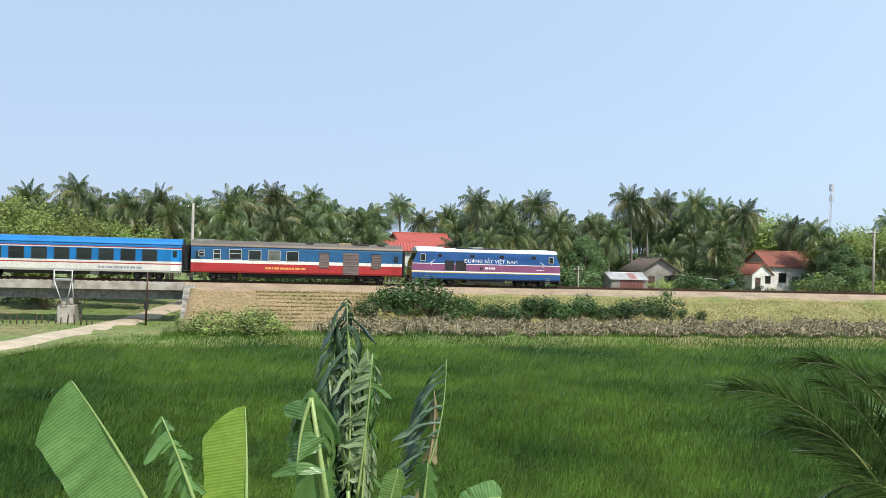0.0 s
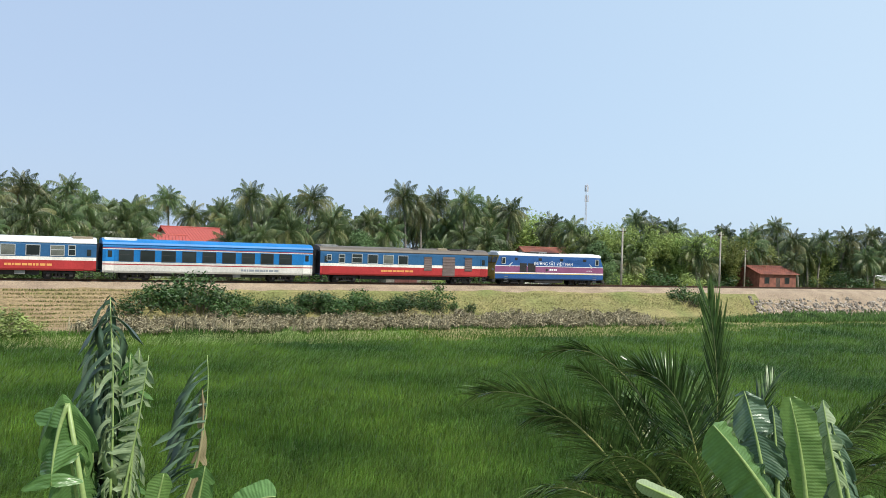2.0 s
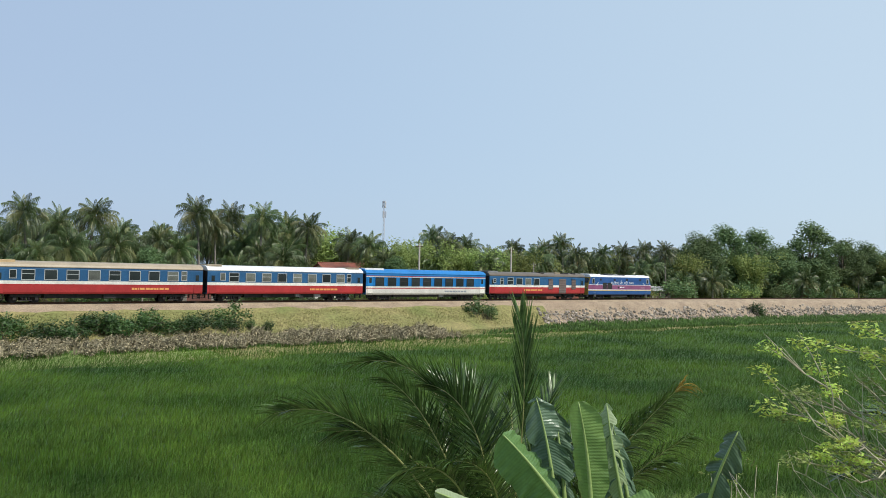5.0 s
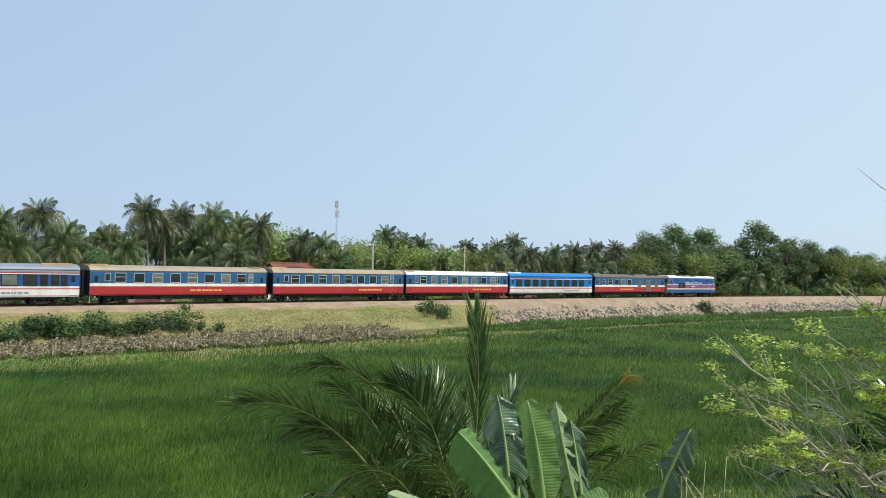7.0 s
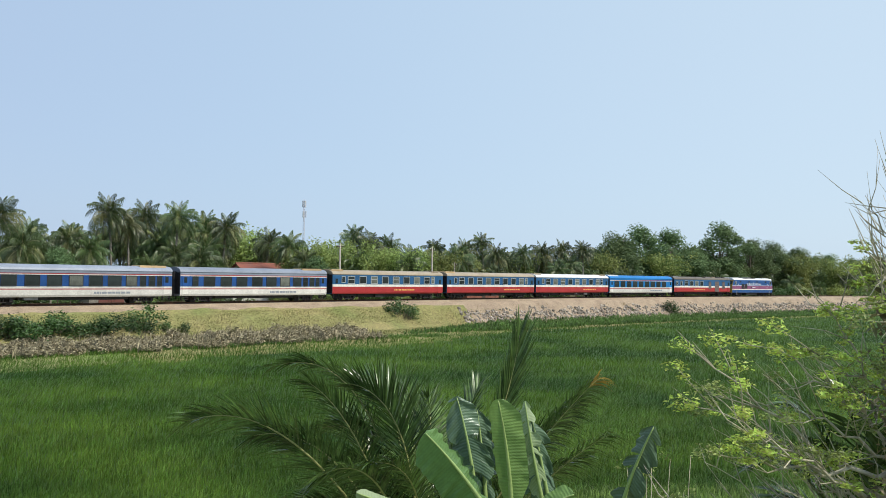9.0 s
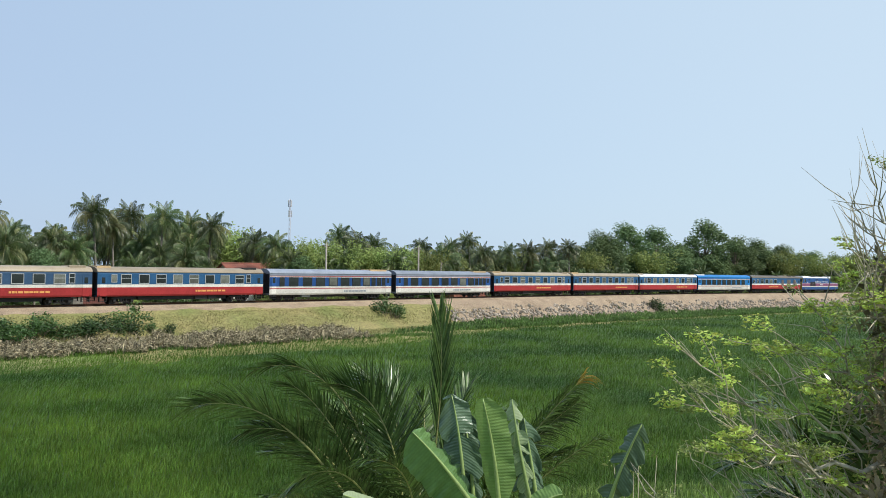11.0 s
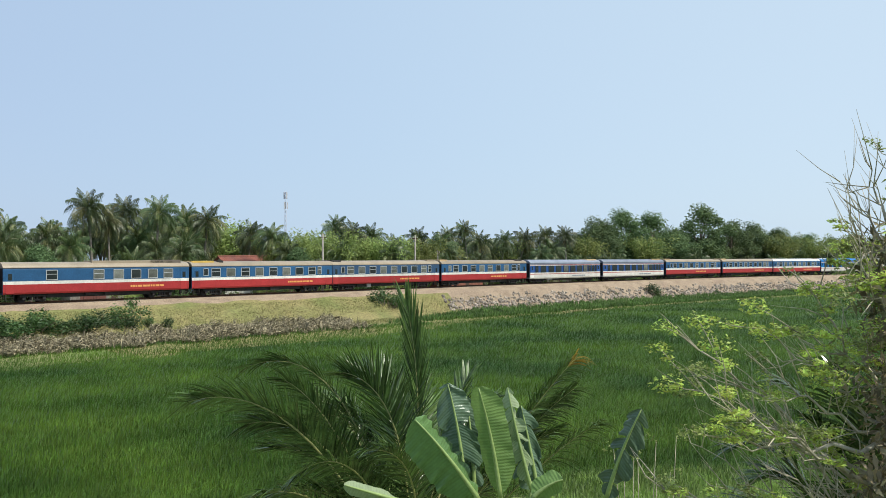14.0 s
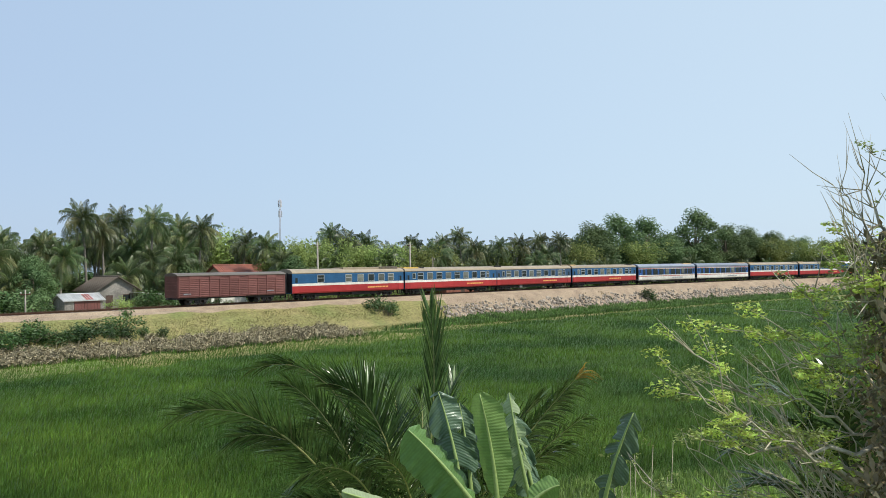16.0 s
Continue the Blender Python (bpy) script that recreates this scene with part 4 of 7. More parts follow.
def make_palm(seed, h):
    rng = random.Random(seed)
    palm = thing("coconut_palm", "tall coconut palm with grey trunk and drooping feathery fronds", "palm tree", "coconut palms behind the railway")
    lean = rng.uniform(-1.1, 1.1), rng.uniform(-0.8, 0.8)
    pts = [(lean[0] * u * u, lean[1] * u * u, h * u) for u in np.linspace(0, 1, 7)]
    bm = bmesh.new()
    tube(bm, pts, [0.26, 0.20, 0.17, 0.16, 0.15, 0.14, 0.13], 7)
    part("trunk", bm, M["palmtrunk"], palm, smooth=True)
    top = Vector(pts[-1])
    V, Fc, ix = [], [], []
    n = 36
    for i in range(n):
        u = i / (n - 1)
        el = radians(89 - 142 * u ** 0.9 + rng.uniform(-9, 9))
        az = i * 2.399 + rng.uniform(-0.3, 0.3)
        k0 = len(Fc)
        frond_geo(V, Fc, top, az, el, rng.uniform(2.8, 3.6) * (0.82 + 0.18 * min(1, 3 * u)), radians(rng.uniform(34, 56) + 46 * math.sin(math.pi * min(1, u * 1.1))), 26, 0.085, 0.98, rng, 1.9, rng.uniform(-0.9, 0.9))
        # some fronds, mostly lower ones, take the leaf colour with sunlight painted in
        old = rng.random() < (0.05 if u < 0.35 else 0.26)
        ix += [1 if len(f) == 4 and f[3] - f[2] == -1 and f[2] - f[1] > 1 else (2 if old else 0) for f in Fc[k0:]]
    mesh_ob("crown", V, Fc, [M["palmleaf"], M["palmrib"], M["palmleaf_sunlit"]], palm, idx=ix)
    V, Fc = [], []
    for i in range(3):
        frond_geo(V, Fc, top - Vector((0, 0, 0.2)), rng.uniform(0, 6.3), radians(rng.uniform(-75, -35)), rng.uniform(1.9, 2.6), radians(35), 12, 0.10, 0.6, rng, 0.9)
    mesh_ob("dry_frond", V, Fc, M["palmdry"], palm, label="hanging dry brown fronds")
    bm = bmesh.new()
    for i in range(9):
        a = rng.uniform(0, 6.3)
        c = top + Vector((0.33 * math.cos(a), 0.33 * math.sin(a), -0.35 + rng.uniform(-0.2, 0.15)))
        bmesh.ops.create_icosphere(bm, subdivisions=1, radius=0.15, matrix=Matrix.Translation(c))
    tagged(part("coconut_bunch", bm, M["weed"], palm, smooth=True), kind="stuff")
    return palm


def leaf_cloud(centres, rng, per, size, flat=0.3, V=None, Fc=None):
    """Small pointed leaves scattered through the clumps: (centre, radius, stretch)."""
    V = [] if V is None else V
    Fc = [] if Fc is None else Fc
    for c, r, st in centres:
        for _ in range(int(per * (r ** 2))):
            d = Vector((rng.gauss(0, 1), rng.gauss(0, 1), rng.gauss(0, 1))).normalized()
            q = r * (rng.random() ** 0.4)
            p = Vector(c) + Vector((d.x * q, d.y * q, d.z * q * st))
            a = Vector((rng.gauss(0, 1), rng.gauss(0, 1), rng.gauss(0, flat))).normalized()
            b = a.cross((d + Vector((rng.gauss(0, .5), rng.gauss(0, .5), 0.6))).normalized())
            if b.length < 0.1:
                continue
            b.normalize()
            s = size * rng.uniform(0.6, 1.3)
            k = len(V)
            V += [tuple(p - a * s), tuple(p + b * s * 0.42), tuple(p + a * s + Vector((0, 0, -0.25 * s))), tuple(p - b * s * 0.42)]
            Fc.append((k, k + 1, k + 2, k + 3))
    return V, Fc


def make_tree(seed, h, w, leafmat, name, label, category, group, per=190, size=0.17, clumps=52):
    rng = random.Random(seed)
    tr = thing(name, label, category, group)
    bm = bmesh.new()
    tube(bm, [(0, 0, 0), (0.1, 0.05, h * 0.25), (0.15, 0.1, h * 0.5), (0.2, 0, h * 0.8)], [0.26, 0.2, 0.15, 0.05], 7)
    cs = []
    for i in range(clumps):
        a = rng.uniform(0, 6.28)
        u = rng.random()
        z = h * (0.22 + 0.72 * u)
        rr = w * 0.5 * math.sin(math.pi * min(0.93, 0.16 + 0.80 * u)) * rng.uniform(0.35, 1.05)
        r = rng.uniform(0.75, 1.35) * w / 7.0
        c = (rr * math.cos(a), rr * math.sin(a), z)
        cs.append((c, r, 0.8))
        if i % 2 == 0:
            tube(bm, [(0.12, 0.08, h * 0.25 + 0.2 * z), (c[0] * 0.5, c[1] * 0.5, z * 0.8), c], [0.09, 0.06, 0.02], 5)
    part("trunk", bm, M["bark"], tr, smooth=True)
    V, Fc = leaf_cloud(cs, rng, per * (7.0 / w) ** 0.5, size)
    mesh_ob("crown", V, Fc, M[leafmat], tr)
    return tr


def make_bamboo(seed, h):
    rng = random.Random(seed)
    tr = thing("bamboo_clump", "feathery light green bamboo clump with arching tips", "bamboo", "bamboo clumps behind the railway")
    bm = bmesh.new()
    cs = []
    for i in range(22):
        a = rng.uniform(0, 6.28)
        hh = h * rng.uniform(0.6, 1.0)
        o = rng.uniform(0.6, 2.3)
        pts = [(o * 0.25 * math.cos(a), o * 0.25 * math.sin(a), 0), (o * 0.5 * math.cos(a), o * 0.5 * math.sin(a), hh * 0.55), (o * math.cos(a), o * math.sin(a), hh * 0.9), (o * 1.6 * math.cos(a), o * 1.6 * math.sin(a), hh * 0.93)]
        tube(bm, pts, [0.05, 0.045, 0.03, 0.01], 4)
        for k in range(6):
            u = 0.25 + 0.75 * k / 5
            f = np.interp(u, (0, 0.55, 0.9, 1.0), (0.25, 0.5, 1, 1.6)) * o
            cs.append(((f * math.cos(a) + rng.uniform(-.4, .4), f * math.sin(a) + rng.uniform(-.4, .4), hh * min(u, 0.94)), rng.uniform(0.5, 0.95), 1.25))
    tagged(part("culm", bm, M["weed"], tr), kind="stuff")
    V, Fc = leaf_cloud(cs, rng, 90, 0.17, 0.8)
    mesh_ob("foliage", V, Fc, M["bamboo"], tr)
    return tr


def make_bush(seed, r, leafmat, name, label, group, per=260, size=0.11):
    rng = random.Random(seed)
    b = thing(name, label, "bush", group)
    cs, bm = [], bmesh.new()
    for i in range(11):
        a = rng.uniform(0, 6.28)
        q = r * rng.random() ** 0.6
        c = (q * math.cos(a), q * math.sin(a), r * rng.uniform(0.25, 0.95) * (1.15 - 0.5 * q / r))
        cs.append((c, r * rng.uniform(0.28, 0.45), 0.85))
        tube(bm, [(0.1 * math.cos(a), 0.1 * math.sin(a), -0.2), (c[0] * 0.6, c[1] * 0.6, c[2] * 0.6), c], [0.03, 0.02, 0.008], 4)
    part("stem", bm, M["bark"], b)
    V, Fc = leaf_cloud(cs, rng, per, size)
    mesh_ob("foliage", V, Fc, M[leafmat], b)
    return b


VZ = RZ - 1.0      # village ground


def spread():
    rng = random.Random(11)
    trunks = (3.6, 6.0, 6.6, 8.2, 8.8, 10.4, 11.2, 12.6)
    kinds = {}
    used = set()

    def put(kind, x, y, z, s, sz=None):
        if kind not in used:
            used.add(kind)
            ob = kind
        else:
            ob = copy_thing(kind, Matrix())
        ob.matrix_world = pose(x, y, z, 0, 0, rng.uniform(0, 360)) @ Matrix.Diagonal((s, s, sz or s, 1))
        return ob
    # crowns that stand out against the sky: azimuth, elevation of the top, metres behind the line
    row_a = [(-26.3, 3.2), (-25.2, 2.7), (-22.7, 3.7), (-21.6, 2.8), (-20.1, 2.9), (-18.8, 3.4), (-16.4, 2.8), (-14.4, 3.5), (-13.6, 3.2), (-12.8, 3.6), (-11.0, 3.8), (-10.2, 3.3), (-9.1, 3.7), (-7.6, 3.0), (-4.9, 2.6), (-2.8, 3.4), (0.2, 2.8), (2.4, 3.9), (3.4, 3.0), (4.5, 3.4), (5.7, 3.9), (8.0, 2.8), (9.7, 2.4)]
    row_b = [(12.4, 4.3), (13.4, 3.5), (14.6, 4.0), (16.1, 4.1), (17.6, 3.55), (19.0, 3.5), (21.7, 2.55), (23.1, 2.4), (27.2, 3.0), (28.9, 2.6), (30.1, 2.35), (32.9, 2.1), (35.0, 2.2), (36.2, 2.6), (38.4, 1.9), (39.6, 2.1), (41.4, 2.2), (42.7, 2.2), (12.9, 3.0), (15.4, 3.2), (17.0, 3.0), (18.3, 2.9), (31.4, 1.7), (34.0, 1.8), (37.3, 1.9)]

    def palm_at(az, el, back):
        if -3.8 < az < 0.4 and back < 52:      # the red roofs stay in view below the crowns
            if el < 2.4:
                return
            back = 52 + 0.3 * back
        if 18.7 < az < 23.8 and el < 2.3:
            back = max(back, 44)
        d = line_dist(az) + back
        x, y = polar(az, d)
        top = EYE[2] + d * math.tan(radians(el)) - VZ
        fit_ = sorted(range(len(trunks)), key=lambda j: abs(top / (trunks[j] + 2.35) - 1.0))
        j = fit_[0] if rng.random() < 0.6 else fit_[1]
        s = max(0.72, min(1.3, top / (trunks[j] + 2.35)))
        if j not in kinds:
            kinds[j] = make_palm(100 + j, trunks[j])
        put(kinds[j], x, y, VZ + min(0.0, top - (trunks[j] + 2.35) * s), s)
    for az, el in row_a + row_b:
        palm_at(az, el, rng.uniform(20, 38))
    for i in range(185):      # the grove behind and between
        az = -29 + i * 77 / 185 + rng.uniform(-0.6, 0.6)
        lim = float(np.interp(az, (-28, -20, -10, 0, 8, 12, 19, 22, 30, 48), (2.4, 2.4, 2.7, 2.5, 2.2, 2.9, 2.6, 1.7, 1.5, 1.4)))
        palm_at(az, lim * rng.uniform(0.35, 1.04), rng.uniform(15, 62))
    for i in range(64):      # young palms and low fronds that close the foot of the grove
        az = -18 + i * 68 / 64 + rng.uniform(-0.5, 0.5)
        if 10.3 < az < 13.8 or 18.9 < az < 23.4:
            continue
        palm_at(az, rng.uniform(0.0, 1.4), rng.uniform(13, 34))
    # light bamboo and mixed trees
    bam = [make_bamboo(40 + i, 7.5) for i in range(3)]
    tre = [make_tree(60 + i, 9.0, 7.5, "broadleaf", "broadleaf_tree", "round-crowned dark green broadleaf tree", "tree", "broadleaf trees behind the railway") for i in range(3)]
    for az, el, back, k in ((-27.8, 2.6, 18, 0), (-26.2, 2.3, 14, 1), (-24.6, 1.9, 14, 2), (-23.0, 1.2, 12, 0), (-21.4, 1.2, 13, 1), (-19.6, 0.8, 12, 2), (-25.4, 1.6, 11, 0), (20.6, 2.8, 48, 0), (19.6, 2.4, 46, 1), (24.0, 1.6, 22, 2), (24.8, 1.9, 22, 0), (26.2, 2.0, 24, 1), (27.8, 2.0, 20, 2),
                            (29.0, 1.7, 22, 0), (30.3, 1.5, 18, 1), (31.6, 1.6, 22, 2), (33.2, 1.4, 20, 1), (35.0, 1.1, 24, 0), (38.2, 1.3, 26, 2), (44.0, 1.6, 24, 0), (47.9, 1.5, 22, 1), (56.0, 1.6, 26, 2), (58.0, 1.4, 24, 0), (60, 1.5, 26, 1), (62, 1.3, 26, 2), (64, 1.4, 26, 0)):
        d = line_dist(az) + back
        x, y = polar(az, d)
        top = EYE[2] + d * math.tan(radians(el)) - VZ
        put(bam[k], x, y, VZ, top / 7.6 * rng.uniform(0.95, 1.25), top / 7.6)
    for az, el, back, k in ((44.8, 2.8, 34, 0), (46.3, 3.25, 36, 1), (48.3, 3.0, 34, 2), (49.6, 2.1, 34, 0), (51.3, 3.45, 38, 1), (53.0, 2.4, 36, 2), (54.4, 2.3, 38, 0), (55.8, 1.9, 36, 1), (57.5, 1.5, 40, 2), (60.0, 1.5, 40, 0), (63, 1.6, 40, 1), (66, 1.6, 40, 2),
                            (42.2, 1.2, 30, 1), (40.2, 1.0, 26, 2), (45.4, 2.0, 44, 1), (48.4, 2.0, 44, 0), (50.1, 1.8, 46, 2), (53.2, 1.9, 48, 1), (55.0, 1.6, 46, 0), (56.6, 1.4, 44, 2), (58.8, 1.3, 44, 1), (61.4, 1.3, 44, 0), (43.4, 1.7, 40, 2), (25.2, 1.0, 30, 0), (9.4, 1.0, 16, 1), (10.6, 1.2, 30, 2), (17.8, 0.6, 14, 0), (6.8, 0.9, 30, 1), (-6.0, 0.8, 24, 0), (-12, 0.9, 26, 2), (25.0, 0.8, 14, 1)):
        d = line_dist(az) + back
        x, y = polar(az, d)
        top = EYE[2] + d * math.tan(radians(el)) - VZ
        put(tre[k], x, y, VZ, top / 9.2 * rng.uniform(0.95, 1.2), top / 9.2)
    # undergrowth along the far side of the line
    und = [make_bush(80, 1.5, "broadleaf", "undergrowth_bush", "dark green undergrowth bush behind the railway", "undergrowth behind the railway", 300, 0.11),
           make_bush(81, 1.5, "bush", "undergrowth_bush", "leafy green undergrowth bush behind the railway", "undergrowth behind the railway", 300, 0.11),
           make_bush(82, 1.5, "bamboo", "undergrowth_bush", "pale green undergrowth bush behind the railway", "undergrowth behind the railway", 300, 0.11)]
    for i in range(150):
        az = -29 + 97 * i / 150
        if 10.3 < az < 13.6 or 18.9 < az < 23.3:
            back = rng.uniform(28, 46)
        else:
            back = rng.uniform(9, 42)
        d = line_dist(az) + back / max(0.5, math.cos(radians(az - 10)))
        x, y = polar(az, d)
        if az < -16 and rng.random() < 0.6:
            continue
        put(rng.choice(und), x, y, VZ - 0.1 if az > -17 else 0.2, rng.uniform(1.1, 2.3))
        if -17 < az < 45 and i % 2 == 0:
            d2 = line_dist(az) + rng.uniform(55, 80)
            x, y = polar(az, d2)
            put(rng.choice(und), x, y, VZ - 0.1, rng.uniform(2.6, 4.2))
    for i in range(44):      # low growth that closes the far end of the tree line
        az = 43 + i * 23 / 44
        d = line_dist(az) + rng.uniform(12, 34) / max(0.4, math.cos(radians(az - 5)))
        x, y = polar(az, d)
        put(rng.choice(und), x, y, VZ - 0.1, rng.uniform(1.6, 2.8))
        if i % 3 == 0:
            palm_at(az, rng.uniform(-0.2, 0.7), rng.uniform(14, 26))
    # bushes on the near slope
    drk = [make_bush(90 + i, 1.3, "bush", "slope_bush", "dense dark green bush on the embankment slope", "bushes on the embankment", 330, 0.10) for i in range(3)]
    s = -36.0
    while s < -5.5:
        lat = rng.uniform(-7.7, -5.7)
        x, y, h = rail_at(s, lat)
        big = 2.1 if -32.6 < s < -30.6 else rng.uniform(0.75, 1.5)
        put(rng.choice(drk), x, y, bank_z(s, lat) - 0.15, big, big * rng.uniform(0.8, 1.3))
        s += rng.uniform(0.7, 1.25)
    for s, lat, q in ((-2.6, -7.2, 0.85), (29.8, -4.8, 1.9), (30.6, -5.2, 1.5), (97.5, -5.0, 1.9), (99.0, -5.2, 1.3), (-4.6, -7.0, 0.9), (74.0, -5.2, 0.5), (60.0, -5.0, 0.45), (86, -4.2, 0.4), (120, -5, 0.6)):
        x, y, h = rail_at(s, lat)
        put(rng.choice(drk), x, y, bank_z(s, lat) - 0.15, q * 0.75, q * 1.1)
    ded = [make_bush(120 + i, 0.75, "dead", "dead_shrub", "leafless brown dead shrub at the bank foot", "dead shrubs along the bank", 620, 0.085) for i in range(3)]
    for i in range(270):
        s = -41 + 60 * i / 270 + rng.uniform(-0.4, 0.4)
        lat = rng.uniform(-12.9, -8.0)
        x, y, h = rail_at(s, lat)
        put(rng.choice(ded), x, y, bank_z(s, lat) - 0.1, rng.uniform(0.8, 1.5))
    for s, lat, q, k in ((22.4, 11.0, 0.9, 2), (23.6, 12.5, 1.2, 0), (25.0, 12.0, 1.0, 1), (26.4, 15.0, 1.7, 0), (28.2, 15.5, 1.5, 1), (29.8, 15.0, 1.7, 0), (31.0, 12.0, 1.4, 2), (33.0, 13.5, 1.7, 2), (35.0, 13.0, 1.8, 2), (37.5, 14.0, 2.0, 2), (12.5, 11.0, 0.7, 0), (10.4, 12.0, 0.6, 1), (16.2, 12.0, 0.8, 1), (18.4, 12.5, 0.6, 0), (-8.0, 10.0, 1.2, 0), (-10.0, 11.0, 1.4, 1)):
        x, y, h = rail_at(s, lat)
        put(und[k], x, y, VZ - 0.1, q)
    pal = [make_bush(95 + i, 1.3, "palebush", "roadside_bush", "pale yellow-green sprawling bush by the abutment", "pale bushes by the abutment", 300, 0.09) for i in range(2)]
    for s, lat, q in ((-51.8, -11.5, 0.9), (-50.2, -12.2, 1.2), (-48.6, -12.0, 1.5), (-47.0, -12.4, 1.35), (-45.4, -12.0, 1.0), (-49.5, -9.8, 1.1), (-46.6, -9.4, 1.2), (-53.0, -10.6, 0.6), (-44.2, -11.0, 0.6)):
        x, y, h = rail_at(s, lat)
        put(pal[int(q * 10) % 2], x, y, bank_z(s, lat) - 0.1, q * 1.35, q * 1.2)


spread()


# ---- houses, poles, mast ----
M["whitewash"] = mat("whitewash", (0.74, 0.74, 0.70), 0.85, vary=0.12, scale=0.8, fine=6, bump=0.1, col2=(0.58, 0.57, 0.52))
M["oldwall"] = mat("weathered_render", (0.30, 0.28, 0.25), 0.9, vary=0.25, scale=0.8, fine=6)
M["tile"] = mat("clay_tile", (0.33, 0.115, 0.075), 0.8, vary=0.25, scale=0.7, fine=7, bump=0.5, col2=(0.22, 0.09, 0.07))
M["redtin"] = mat("red_sheet_roof", (0.48, 0.105, 0.08), 0.5, vary=0.12)
M["tin"] = mat("zinc_sheet", (0.62, 0.62, 0.60), 0.45, 0.3, vary=0.15, scale=0.9)
# mast grey paled towards lilac: distance haze is put into the colour
M["mastgrey"] = mat("hazed_grey_paint", (0.52, 0.52, 0.58), 0.6, vary=0.15)
M["tarp"] = mat("blue_tarpaulin", (0.10, 0.32, 0.45), 0.5, vary=0.25, scale=1.5, col2=(0.30, 0.45, 0.50))
M["brickwall"] = mat("brown_brick", (0.26, 0.10, 0.07), 0.9, vary=0.25, scale=1.5, fine=12)


def house(name, label, s, lat, w, dp, wall_h, roof_h, wallm, roofm, ridge="x", wins=(), doors=(), over=0.45, rz=0.0, base=VZ, ribs=0):
    """Gabled house: four walls, two roof slopes with thickness, openings on the side towards the line."""
    hs = thing(name, label, "house", m=along(s, lat, base, rz))
    t = 0.18
    bm = bmesh.new()
    box(bm, -w / 2, w / 2, -dp / 2, -dp / 2 + t, -0.3, wall_h)
    part("wall", bm, M[wallm], hs)
    bm = bmesh.new()
    box(bm, -w / 2, w / 2, dp / 2 - t, dp / 2, -0.3, wall_h)
    part("wall", bm, M[wallm], hs)
    for e in (-1, 1):
        bm = bmesh.new()
        box(bm, e * w / 2 - (t if e > 0 else 0), e * w / 2 + (t if e < 0 else 0), -dp / 2 + t, dp / 2 - t, -0.3, wall_h)
        part("wall", bm, M[wallm], hs)
    hw, hl = (dp / 2, w / 2) if ridge == "x" else (w / 2, dp / 2)
    for e in (-1, 1):      # gable triangles
        bm = bmesh.new()
        a = e * (hl - t)
        tri = [(a, -hw, wall_h), (a, hw, wall_h), (a, 0, wall_h + roof_h)]
        tri2 = [(e * hl, p[1], p[2]) for p in tri]
        if ridge == "y":
            tri = [(p[1], p[0], p[2]) for p in tri]
            tri2 = [(p[1], p[0], p[2]) for p in tri2]
        va, vb = [bm.verts.new(p) for p in tri], [bm.verts.new(p) for p in tri2]
        bm.faces.new(va)
        bm.faces.new(vb[::-1])
        for i in range(3):
            bm.faces.new((va[i], vb[i], vb[(i + 1) % 3], va[(i + 1) % 3]))
        bmesh.ops.recalc_face_normals(bm, faces=bm.faces)
        part("gable", bm, M[wallm], hs)
    k = roof_h / hw
    for e in (-1, 1):
        bm = bmesh.new()
        prof = [(0, wall_h + roof_h + 0.02), (e * (hw + over), wall_h - k * over + 0.02), (e * (hw + over), wall_h - k * over + 0.10), (0, wall_h + roof_h + 0.10)]
        ends = []
        for x in (-hl - over, hl + over):
            ends.append([bm.verts.new((x, p[0], p[1]) if ridge == "x" else (p[0], x, p[1])) for p in prof])
        bm.faces.new(ends[0])
        bm.faces.new(ends[1][::-1])
        for i in range(4):
            bm.faces.new((ends[0][i], ends[1][i], ends[1][(i + 1) % 4], ends[0][(i + 1) % 4]))
        bmesh.ops.recalc_face_normals(bm, faces=bm.faces)
        rf = part("roof", bm, M[roofm], hs)
        n = ribs
        for i in range(n):
            bm = bmesh.new()
            x = -hl - over + (i + 0.5) * (2 * hl + 2 * over) / n
            q0, q1 = (0.0, wall_h + roof_h + 0.13), (e * (hw + over), wall_h - k * over + 0.13)
            a, b = ((x, *q0), (x, *q1)) if ridge == "x" else ((q0[0], x, q0[1]), (q1[0], x, q1[1]))
            tube(bm, [a, b], [0.05, 0.05], 4)
            part("rib", bm, M[roofm], rf)
    bm = bmesh.new()
    if ridge == "x":
        tube(bm, [(-hl - over, 0, wall_h + roof_h + 0.1), (hl + over, 0, wall_h + roof_h + 0.1)], [0.12, 0.12], 6)
    else:
        tube(bm, [(0, -hl - over, wall_h + roof_h + 0.1), (0, hl + over, wall_h + roof_h + 0.1)], [0.12, 0.12], 6)
    part("ridge", bm, M[roofm], hs)
    for x, z, ww, hh in wins:
        bm = bmesh.new()
        y = -dp / 2
        box(bm, x - ww / 2 - 0.07, x + ww / 2 + 0.07, y - 0.05, y + 0.02, z - hh / 2 - 0.07, z - hh / 2)
        box(bm, x - ww / 2 - 0.07, x + ww / 2 + 0.07, y - 0.05, y + 0.02, z + hh / 2, z + hh / 2 + 0.07)
        box(bm, x - ww / 2 - 0.07, x - ww / 2, y - 0.05, y + 0.02, z - hh / 2, z + hh / 2)
        box(bm, x + ww / 2, x + ww / 2 + 0.07, y - 0.05, y + 0.02, z - hh / 2, z + hh / 2)
        wf = part("window", bm, M["timber"], hs)
        bm = bmesh.new()
        box(bm, x - ww / 2, x + ww / 2, y - 0.012, y + 0.012, z - hh / 2, z + hh / 2)
        part("pane", bm, M["glass"], wf)
